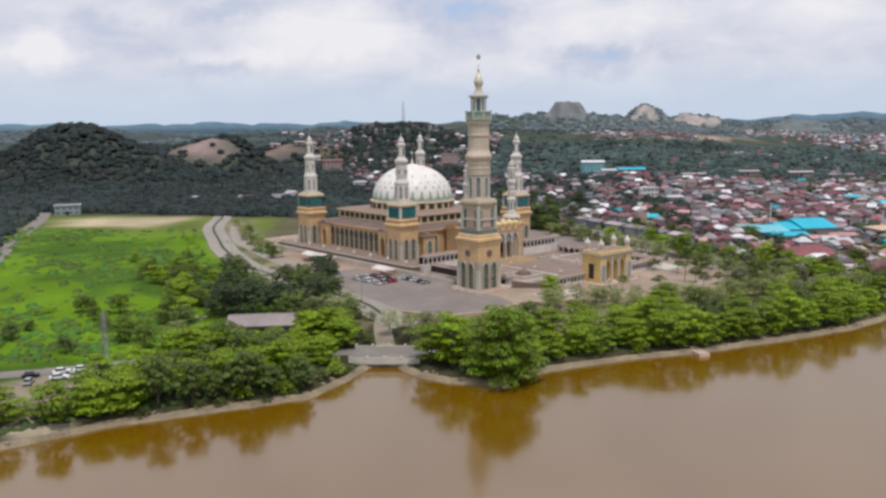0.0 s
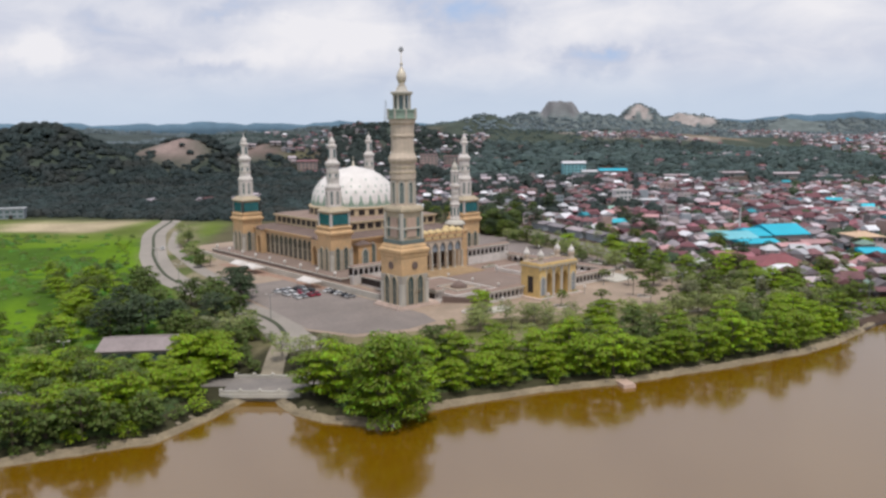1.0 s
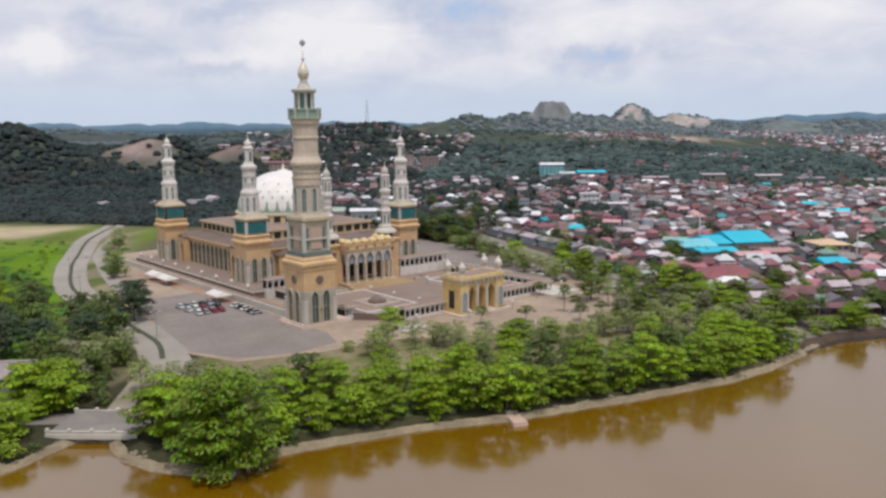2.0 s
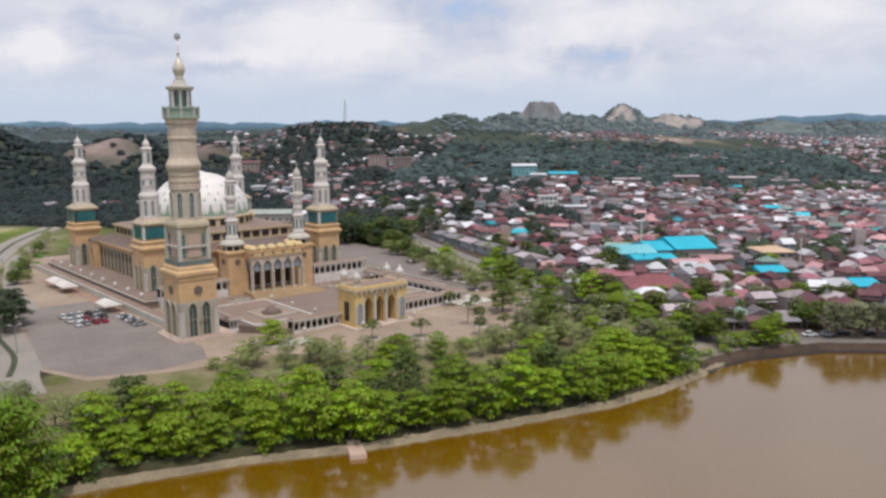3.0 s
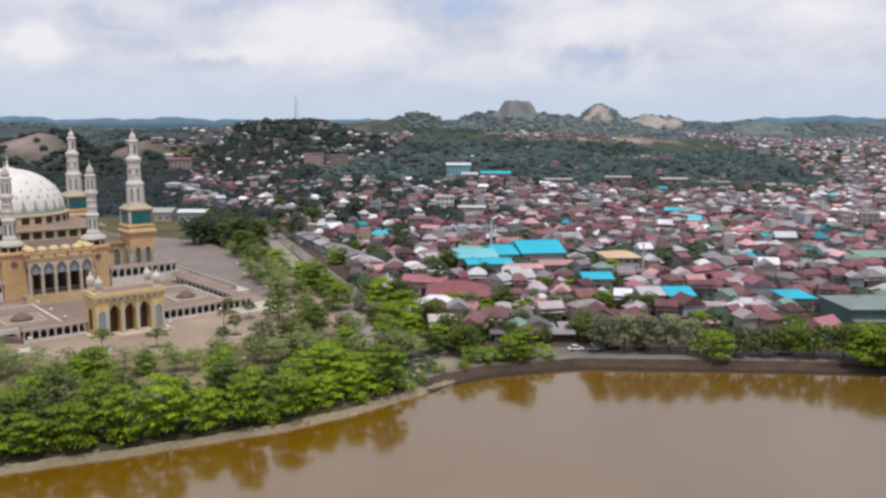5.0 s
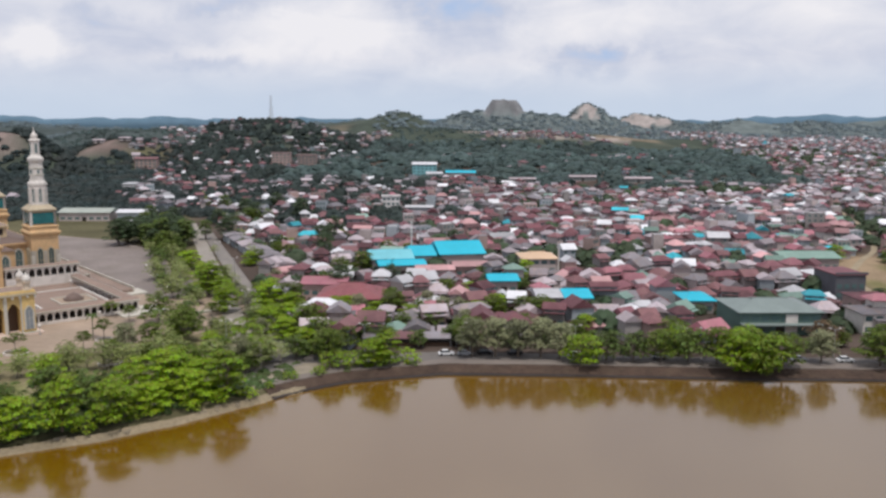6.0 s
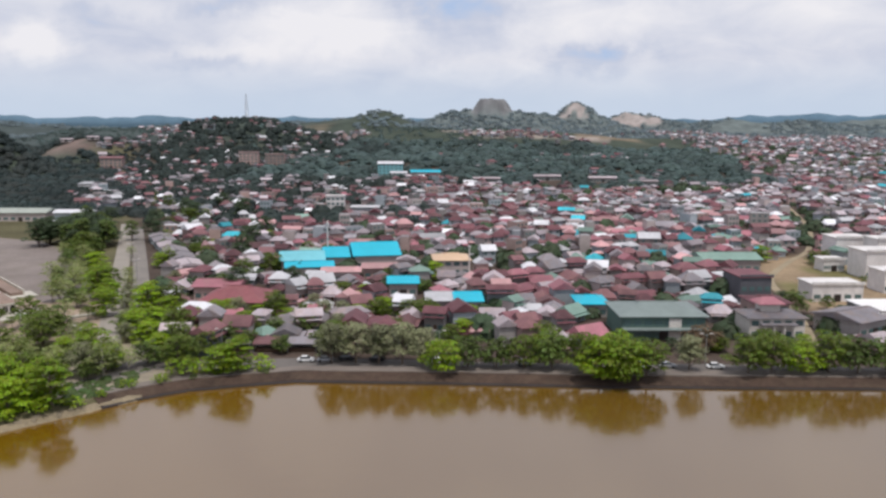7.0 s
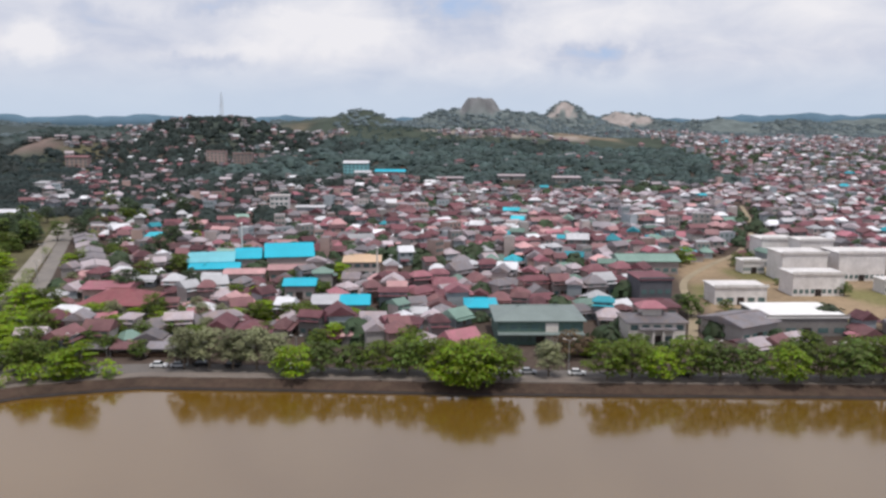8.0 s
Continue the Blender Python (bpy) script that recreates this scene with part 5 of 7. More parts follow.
FRESH = "spreading green waterfront tree with tiered leafy branches"
KINDS = {
    "a": tree_kind("tree", 11, 12.0, 5.4, LEAF, FRESH, clumps_n=30, per=84, size=0.42, first=0.14, flat=0.25, wide=1.3),
    "b": tree_kind("tree", 12, 10.0, 5.2, LEAF, FRESH, clumps_n=26, per=84, size=0.42, first=0.14, flat=0.26, wide=1.35),
    "c": tree_kind("tree", 13, 12.5, 5.2, LEAF2, "tall dull-green waterfront tree", clumps_n=32, per=50, flat=0.45),
    "d": tree_kind("tree", 14, 8.0, 4.8, LEAF2, "middling dull-green leafy tree", clumps_n=26, per=50, flat=0.5),
    "e": tree_kind("tree", 15, 9.0, 4.6, LEAF3, "thin grey-green tree with an open crown", PALEBARK, 24, 30, 0.42, 0.35),
    "s": tree_kind("tree", 24, 10.5, 4.6, LEAFS, "dense dusty grey-green street tree on a bare trunk", clumps_n=44, per=60, size=0.4, first=0.3, flat=0.55),
    "f": tree_kind("tree", 16, 17.5, 9.2, LEAFD, "very broad dense domed green tree over the water", clumps_n=150, per=60, size=0.46, first=0.03, flat=0.42, wide=0.82),
    "n": tree_kind("tree", 26, 9.5, 6.0, LEAFN, "broad green tree leaning over the water wall", clumps_n=46, per=60, size=0.42, first=0.14, flat=0.42, wide=0.95),
    "w": tree_kind("tree", 27, 9.0, 5.0, LEAFB, "withering reddish-brown street tree", clumps_n=26, per=44, flat=0.5),
    "m": tree_kind("tree", 21, 11.0, 5.8, LEAFM, "broad olive-green street tree", clumps_n=34, per=54, flat=0.45),
    "g": tree_kind("bush", 17, 3.4, 2.8, LEAF, "low rounded bright green bush", clumps_n=16, per=40, size=0.36, first=0.15, category="bush", flat=0.6),
    "h": tree_kind("bush", 18, 2.6, 2.3, LEAF2, "low untidy dull-green bush", clumps_n=14, per=36, size=0.34, first=0.15, category="bush", flat=0.6),
    "k": tree_kind("tree", 23, 12.0, 6.2, LEAFK, "dense dark green tree", clumps_n=34, per=54, flat=0.48),
    "u": tree_kind("tree", 25, 5.6, 2.7, LEAFM, "small round-topped tree on a thin trunk", PALEBARK, 22, 46, 0.3, 0.58, flat=0.5),
    "p": palm_kind(19, 7.0),
}
USED = set()


def plant(kind, x, y, scale=1.0, turn=None, rng=random.Random(77)):
    turn = rng.uniform(0, 360) if turn is None else turn
    m = pose(x, y, max(height(x, y), WATER_Z), 0, 0, turn) @ Matrix.Diagonal((scale, scale, scale * rng.uniform(0.92, 1.08), 1))
    first = KINDS[kind]
    if kind not in USED:
        USED.add(kind)
        first.matrix_basis = m
    else:
        o = copy_thing(first, Matrix())
        o.matrix_basis = m


GROVE = []


def on_avenue(x, y):
    """Whether a trunk here would stand on one of the avenue's two lanes."""
    side = (x - 118.6) * 0.883 + (y - 39.3) * 0.469
    return y > 28 and (-5.5 < side < 4.2 or 6.2 < side < 14.5)


def grow(kind, x, y, scale, rng=random.Random(78)):
    """A tree of the roadside rows, joined with the others later."""
    if on_avenue(x, y):
        return
    GROVE.append((kind, pose(x, y, max(height(x, y), WATER_Z), 0, 0, rng.uniform(0, 360)) @ Matrix.Diagonal((scale, scale, scale * rng.uniform(0.92, 1.08), 1))))


def build_grove():
    """The rows along avenue, street and verge as one mesh of triangles."""
    mats, vs, fs, ix, o = [], [], [], [], 0
    data = {}
    for k, root in KINDS.items():
        data[k] = []
        for ob in root.children:
            me = ob.data
            me.calc_loop_triangles()
            co, tri = np.empty(len(me.vertices) * 3), np.empty(len(me.loop_triangles) * 3, int)
            me.vertices.foreach_get("co", co)
            me.loop_triangles.foreach_get("vertices", tri)
            if me.materials[0] not in mats:
                mats.append(me.materials[0])
            data[k].append((co.reshape(-1, 3), tri.reshape(-1, 3), mats.index(me.materials[0])))
    for k, m in GROVE:
        a = np.array(m)
        for co, tri, mi in data[k]:
            vs.append(co @ a[:3, :3].T + a[:3, 3])
            fs.append(tri + o)
            ix.append(np.full(len(tri), mi))
            o += len(co)
    me = array_mesh("roadside_trees", np.concatenate(vs), np.concatenate(fs), mats, np.concatenate(ix))
    tagged(new("roadside_trees", me), "rows of leafy green trees along avenue and street", "trees", kind="stuff")


def shore_y(x):
    return float(np.interp(x, SX, SY))


def shore_way(x):
    return (shore_y(x + 2) - shore_y(x - 2)) / 4


ROAD_Q, ROAD_X, ROAD_Y = (0, 0.25, 0.5, 0.75, 1), (-186, -157, -125, -80, -40), (180, 122, 67, 14, -26)


def waterfront_trees():
    rng = random.Random(21)
    # the big tree at the inlet and its neighbour
    plant("f", 16.5, -106.5, 1.02, 20)
    plant("a", 3, -100, 1.2, 140)
    plant("b", -3, -97, 1.0)
    plant("b", 4, -92, 1.1)

    def row(x0, x1, step, off, kinds, lo, hi, skip=0.0):
        x = x0
        while x < x1:
            k = shore_way(x)
            n = math.hypot(1, k)
            d = off + rng.uniform(-1.2, 1.2)
            if rng.random() >= skip:
                plant(rng.choice(kinds), x - k / n * d, shore_y(x) + d / n, rng.uniform(lo, hi))
            x += step / n * rng.uniform(0.85, 1.2)
    # bank in front of the plaza
    row(24, 143, 8.0, 4.2, "aabbbbc", 0.68, 1.02)
    row(28, 142, 8.5, 13.0, "aabbcde", 0.7, 1.05)
    row(26, 138, 8.0, 20.5, "abbdce", 0.72, 0.98, 0.05)
    row(26, 130, 9.0, 28.0, "abdee", 0.6, 0.88, 0.1)
    row(24, 96, 10.0, 35.0, "eed", 0.5, 0.75, 0.25)
    row(26, 146, 6.5, 2.2, "ggh", 0.6, 1.0, 0.3)
    row(147, 180, 6.0, 4.0, "gghh", 0.4, 0.8, 0.25)
    # bank to the left of the inlet
    row(-73, -26, 7.0, 4.2, "abbbdc", 0.7, 1.0)
    row(-68, -26, 7.0, 12.5, "abbd", 0.75, 1.0)
    row(-66, -28, 7.5, 19.5, "abdc", 0.7, 1.0, 0.1)
    for x, y, k, c in ((-87, -154, "b", 0.85), (-93, -155, "b", 0.75), (-96, -149, "a", 0.7), (-88, -146, "g", 1.0), (-72, -147, "g", 0.9), (-70, -141, "h", 1.1), (-104, -146, "d", 0.7), (-77, -141, "g", 1.0), (-110, -130, "d", 0.9)):
        plant(k, x, y, c)
    for _ in range(34):
        x, y = rng.uniform(-76, -30), rng.uniform(-106, -88)
        grow(rng.choice("abbdm"), x, y, rng.uniform(0.4, 0.6) if y > -100 and x > -74 else rng.uniform(0.6, 0.95))
    for _ in range(40):
        grow(rng.choice("dghm"), rng.uniform(-150, -80), rng.uniform(-100, -30), rng.uniform(0.35, 0.7))
    row(-72, -22, 5.0, 2.0, "gh", 0.6, 1.0, 0.3)
    # loose trees where avenue and waterfront meet
    for _ in range(70):
        x = rng.uniform(98, 156)
        y = max(shore_y(x) + 22, -8) + rng.uniform(0, 62)
        if to_uv(x, y)[1] < -62 or off_avenue(x, y) > -4:
            if off_avenue(x, y) < 40:
                grow(rng.choice("sebmde"), x, y, rng.uniform(0.45, 0.85))
    for x, y, k, s in ((119, 62, "a", 0.95), (124, 66, "m", 0.95), (128, 58, "b", 0.8), (114, 70, "m", 0.8), (131, 142, "m", 0.8), (88, 92, "m", 0.9), (159, 101, "k", 0.7), (103, 182, "k", 0.9), (58, 136, "b", 0.9), (172, 98, "m", 0.6), (141, 62, "b", 0.7), (160, 42, "b", 0.6), (127, 40, "b", 0.85), (133, 42, "a", 0.75), (139, 48, "b", 0.8), (134, 32, "b", 0.7), (154, 52, "b", 0.6), (166, 58, "b", 0.65)):
        plant(k, x, y, s)
    # street front of the town
    for x, y, k, s in ((148, 22, "e", 0.7), (156, 7, "g", 1.2), (160, 9, "g", 1.1), (165, 10, "b", 0.72), (168, 12, "a", 0.78), (173, 15, "g", 1.0), (157, 34, "d", 0.8), (184, 36, "d", 0.7), (189, 23, "s", 0.85), (195, 24, "s", 0.9), (201, 24.5, "s", 0.92), (207, 25, "s", 0.9), (212, 25.5, "s", 0.85), (218, 20.5, "a", 0.78),
                       (224, 24, "d", 1.0), (231, 25, "d", 0.95), (238, 25, "c", 0.72), (245, 26, "d", 1.05), (252, 25, "c", 0.8), (262, 20.5, "n", 1.22), (256.5, 22, "n", 1.12), (268, 24, "m", 0.8), (279, 30, "s", 0.72), (293, 29, "a", 0.78), (299, 31, "c", 0.8),
                       (306, 31, "a", 0.75), (313, 33, "c", 0.78), (320, 33, "d", 1.05), (327, 34, "d", 1.0), (336, 33, "a", 0.82), (344, 36, "c", 0.75), (351, 37, "d", 1.1), (359, 38, "c", 0.9), (367, 40, "a", 0.85), (376, 41, "c", 0.85), (386, 42, "d", 1.1), (396, 43, "a", 0.9), (408, 45, "c", 0.9)):
        plant("m" if k == "c" and x > 222 else "n" if k == "a" and x in (218, 306, 336, 396) else "m" if k == "a" and x > 222 else k, x, y, s * (1.14 if x > 265 else 0.98 if x > 254 else 1.08))
    # town side of the street
    for _ in range(46):
        x = rng.uniform(150, 410)
        near_front = 262 < x < 296 or 302 < x < 314
        grow(rng.choice("kdmnm") if x > 215 else rng.choice("dmdeg"), x, shore_y(x) + rng.uniform(18, 30), rng.uniform(0.3, 0.45) if near_front else rng.uniform(0.45, 0.8))
    for x, y, k, s in ((284, 47, "w", 0.8), (289, 50, "w", 0.6), (338, 204, "b", 0.7), (334, 196, "m", 0.6), (324, 100, "d", 0.95), (321, 106, "k", 0.5), (10, 322, "k", 1.0), (22, 310, "k", 0.9), (35, 296, "c", 0.8), (46, 328, "k", 1.1), (99, 204, "k", 0.95), (93, 212, "k", 0.8), (-16, 350, "c", 1.0), (14, 372, "k", 1.0), (92, 242, "k", 0.9), (358, 198, "h", 1.1), (366, 160, "h", 1.0)):
        grow(k, x, y, s)
    for _ in range(26):
        grow(rng.choice("kkmc"), rng.uniform(-40, 30), rng.uniform(244, 306), rng.uniform(0.5, 0.9))
    # between plaza and avenue
    for _ in range(74):
        q = rng.uniform(0, 1)
        x, y = 114 - 116 * q + rng.uniform(-8, 5), 18 + 212 * q + rng.uniform(-8, 8)
        grow(rng.choice("eeemdhd"), x, y, rng.uniform(0.45, 0.9))
    for q in np.linspace(0.02, 1.45, 40):
        grow(rng.choice("sesue"), 131.3 - 205 * q + rng.uniform(-0.4, 0.4), 26 + 381 * q, rng.uniform(0.42, 0.66))
        grow(rng.choice("sede"), 146 - 205 * q + rng.uniform(-2, 2), 33 + 381 * q, rng.uniform(0.4, 0.65))
    for x, y, k, s in ((132, 8, "a", 0.9), (126, 2, "e", 0.9), (138, 3, "e", 0.95), (119, -8, "e", 0.8), (112, 4, "e", 0.8), (146, 18, "h", 1.2), (88, 86, "a", 1.0), (80, 100, "b", 1.0), (104, 62, "b", 0.9), (96, 80, "a", 0.8)):
        plant(k, x, y, s)
    for _ in range(40):
        grow(rng.choice("dmmdsbg"), rng.uniform(148, 222), rng.uniform(40, 76), rng.uniform(0.4, 0.75))
    for _ in range(7):
        grow(rng.choice("dgmg"), rng.uniform(322, 420), rng.uniform(95, 215), rng.uniform(0.4, 0.8))
    for _ in range(60):
        x, y = rng.uniform(70, 205), rng.uniform(70, 235)
        if 8 < off_avenue(x, y) < 120 and math.hypot(x - 155, y - 152) > 30:
            grow(rng.choice("kdmbd"), x, y, rng.uniform(0.5, 0.8))
    # clump of dark trees behind the plaza
    for _ in range(44):
        grow(rng.choice("kkkc"), rng.uniform(-8, 42), rng.uniform(190, 228), rng.uniform(0.8, 1.2))
    # round the shed and the curve of the road
    for x, y, k, s in ((-67, 9, "k", 0.9), (-61, 4, "k", 0.95), (-70, 0, "d", 1.2), (-58, -4, "k", 0.8), (-75, -8, "d", 1.2), (-66, -14, "d", 1.1), (-80, -22, "d", 1.2), (-88, -12, "c", 0.9), (-96, 0, "c", 0.9), (-104, 12, "d", 1.2),
                       (-40, -72, "d", 1.0), (-36, -79, "b", 1.0), (-31, -86, "b", 0.9), (-44, -80, "a", 0.7), (-50, -88, "b", 0.6), (-40, -58, "e", 0.9), (-44, -52, "d", 0.9), (-40, -42, "e", 0.8), (-52, -34, "e", 0.8), (-20, -70, "e", 0.8),
                       (-12, -78, "e", 0.9), (-4, -74, "e", 0.9), (6, -76, "e", 0.85), (14, -72, "e", 0.85), (24, -66, "e", 0.8), (-60, -86, "d", 0.6), (-72, -86, "b", 0.7), (-78, -90, "e", 0.8), (-84, -74, "d", 1.0), (-90, -60, "b", 0.8), (-80, -52, "k", 0.95), (-72, -48, "k", 1.0), (-64, -44, "k", 0.9), (-58, -48, "d", 1.1), (-52, -40, "k", 0.9), (-50, -30, "d", 1.3), (-56, -24, "c", 0.9)):
        plant(k, x, y, s)
    for _ in range(70):
        q = rng.uniform(0, 1)
        d = rng.choice((-1, -1, 1)) * rng.uniform(13, 22)
        x, y = float(np.interp(q, ROAD_Q, ROAD_X)) - 0.6 * d, float(np.interp(q, ROAD_Q, ROAD_Y)) - 0.8 * d
        if to_uv(x, y)[0] < -41 or to_uv(x, y)[1] > 120:
            grow(rng.choice("eedh" if d < 0 else "ghh"), x, y, rng.uniform(0.4, 0.8))
    for _ in range(16):
        x, y = rng.uniform(-62, -22), rng.uniform(-80, -22)
        if x < -36 and not (x < -43 and y < -54):
            grow(rng.choice("deeb"), x, y, rng.uniform(0.5, 0.9))
    # garden and palms of the plaza
    for x, y in ((80, 25), (88, 40), (95, 34), (71, 51), (80, 45), (92, 20), (100, 44), (104, 30), (96, 10), (108, 16), (85, 12), (102, 56)):
        plant("u" if (x + y) % 3 else "p", x, y, rng.uniform(0.7, 1.05))
    # feathery trees along the plaza's river side
    plant("b", 27, -6, 0.72)
    for x, y in ((68, 8), (97.7, 3), (54, 4), (84, 24)):
        plant("u", x, y, 1.05)
    for _ in range(20):
        x = rng.uniform(26, 62)
        plant(rng.choice("eeeee"), x, -30 + 0.34 * (x - 26) + rng.uniform(-7, 8), rng.uniform(0.5, 0.8))
    for _ in range(20):
        x = rng.uniform(62, 112)
        plant(rng.choice("eeeeb"), x, -20 + 0.5 * (x - 62) + rng.uniform(-6, 5), rng.uniform(0.55, 0.85))
    for x, y, s in ((74, 2, 0.9), (82, -2, 0.8), (20, -30, 0.8)):
        plant("g", x, y, s)
    plant("p", 88, 2, 0.6)
    for x, y, k, s in ((-47, -58, "s", 0.8), (-42, -55, "s", 0.75), (-36, -60, "e", 0.7), (-45, -66, "m", 0.8), (-38, -67, "s", 0.6), (-34, -81, "b", 1.1), (-40, -84, "b", 1.0), (-31, -70, "h", 1.3), (-33, -64, "h", 1.1),
                       (-28, -76, "h", 1.2), (-30, -52, "h", 1.0), (-36, -50, "g", 0.9), (-14, -70, "h", 1.0), (-10, -64, "s", 0.6), (-16, -62, "e", 0.6), (-24, -80, "h", 1.0), (-40, -46, "e", 0.7)):
        plant(k, x, y, s)
    # trees and bushes on the meadow's edge, beside the road
    for _ in range(60):
        q = rng.uniform(0, 1)
        d = rng.uniform(14, 42)
        x, y = float(np.interp(q, (0, 0.3, 0.6, 1), (-140, -118, -92, -52))) - 0.8 * d, float(np.interp(q, (0, 0.3, 0.6, 1), (82, 44, 12, -28))) - 0.6 * d
        grow(rng.choice("mdbkdbm" if q > 0.4 else "mdbgh"), x, y, rng.uniform(0.4, 0.8) * (0.8 + 0.3 * q))



waterfront_trees()
build_grove()


def kerb_ring(x, y, rx, ry, turn):
    """A planted island in the paving."""
    k = thing("planting_island", pose(x, y, 0.02, 0, 0, turn), "small earth island in the paving inside a whitewashed kerb", "island", "planting islands")
    n = 20
    o = [(rx * math.cos(2 * math.pi * i / n), ry * math.sin(2 * math.pi * i / n)) for i in range(n)]
    v = [(a * q, b * q, z) for q, z in ((1.0, 0.0), (1.0, 0.4), (0.88, 0.4), (0.88, 0.1)) for a, b in o]
    part("kerb", Geo().add(v, [(r * n + i, r * n + (i + 1) % n, (r + 1) * n + (i + 1) % n, (r + 1) * n + i) for r in range(3) for i in range(n)]), WHITE, k)
    part("soil", Geo().add([(a * 0.89, b * 0.89, 0.22) for a, b in o] + [(0, 0, 0.34)], [(i, (i + 1) % n, n) for i in range(n)]), BANK, k, "dry brown soil")


for x, y, rx, ry, t in ((27, -6, 6.5, 3.2, 20), (68, 8, 3.4, 2.6, 0), (97.7, 3, 3.0, 2.4, 30), (54, 4, 2.6, 2.2, 0), (84, 24, 2.6, 2.2, 0)):
    kerb_ring(x, y, rx, ry, t)


def far_template(seed, quads, sides=8, rings=(0.0, 0.45, 0.8, 1.0)):
    """A rounded crown for distant woods, one unit in radius: a lumpy dome and leaf sprays that stand out of it."""
    rng = random.Random(seed)
    v, f = [], []
    for k, q in enumerate(rings):
        for i in range(sides):
            a = 2 * math.pi * (i + 0.5 * (k % 2)) / sides
            r = math.cos(q * math.pi / 2 * 0.97) * rng.uniform(0.78, 1.05)
            v.append((r * math.cos(a), r * math.sin(a), 0.12 + 0.86 * math.sin(q * math.pi / 2) * rng.uniform(0.88, 1.06)))
    for k in range(len(rings) - 1):
        for i in range(sides):
            j = (i + 1) % sides
            f.append((k * sides + i, k * sides + j, (k + 1) * sides + j, (k + 1) * sides + i))
    for i in range(quads):
        q = 1 - 0.95 * ((i + 0.5) / quads)
        a = i * 2.39996 + rng.uniform(-0.3, 0.3)
        ring = math.sqrt(max(0, 1 - q * q))
        d = Vector((ring * math.cos(a), ring * math.sin(a), q))
        p = Vector((d.x, d.y, 0.12 + 0.88 * d.z)) * rng.uniform(0.86, 1.08)
        n = (d + Vector((rng.uniform(-0.4, 0.4), rng.uniform(-0.4, 0.4), rng.uniform(0, 0.5)))).normalized()
        t = n.cross(Vector((rng.uniform(-1, 1), rng.uniform(-1, 1), 0.3))).normalized()
        b = n.cross(t)
        s = rng.uniform(0.16, 0.30)
        o = len(v)
        v += [tuple(p - t * s), tuple(p - b * s), tuple(p + t * s), tuple(p + b * s)]
        f.append((o, o + 1, o + 2, o + 3))
    return np.array(v), np.array(f)


def spread(name, spots, templates, material, label, category, seed=0):
    """One mesh of many small plants at spots (x, y, radius, height)."""
    rng = np.random.default_rng(seed)
    vs, fs, o = [], [], 0
    z = ground_height(spots[:, 0], spots[:, 1])
    for i, (x, y, r, h) in enumerate(spots):
        tv, tf = templates[i % len(templates)]
        a = rng.uniform(0, 6.28)
        c, s = math.cos(a) * r, math.sin(a) * r
        p = np.empty_like(tv)
        p[:, 0], p[:, 1], p[:, 2] = x + tv[:, 0] * c - tv[:, 1] * s, y + tv[:, 0] * s + tv[:, 1] * c, z[i] - 0.2 + tv[:, 2] * h
        vs.append(p)
        fs.append(tf + o)
        o += len(tv)
    return tagged(new(name, array_mesh(name, np.concatenate(vs), np.concatenate(fs), [material], smooth=len(templates[0][0]) > 80)), label, category, kind="stuff")


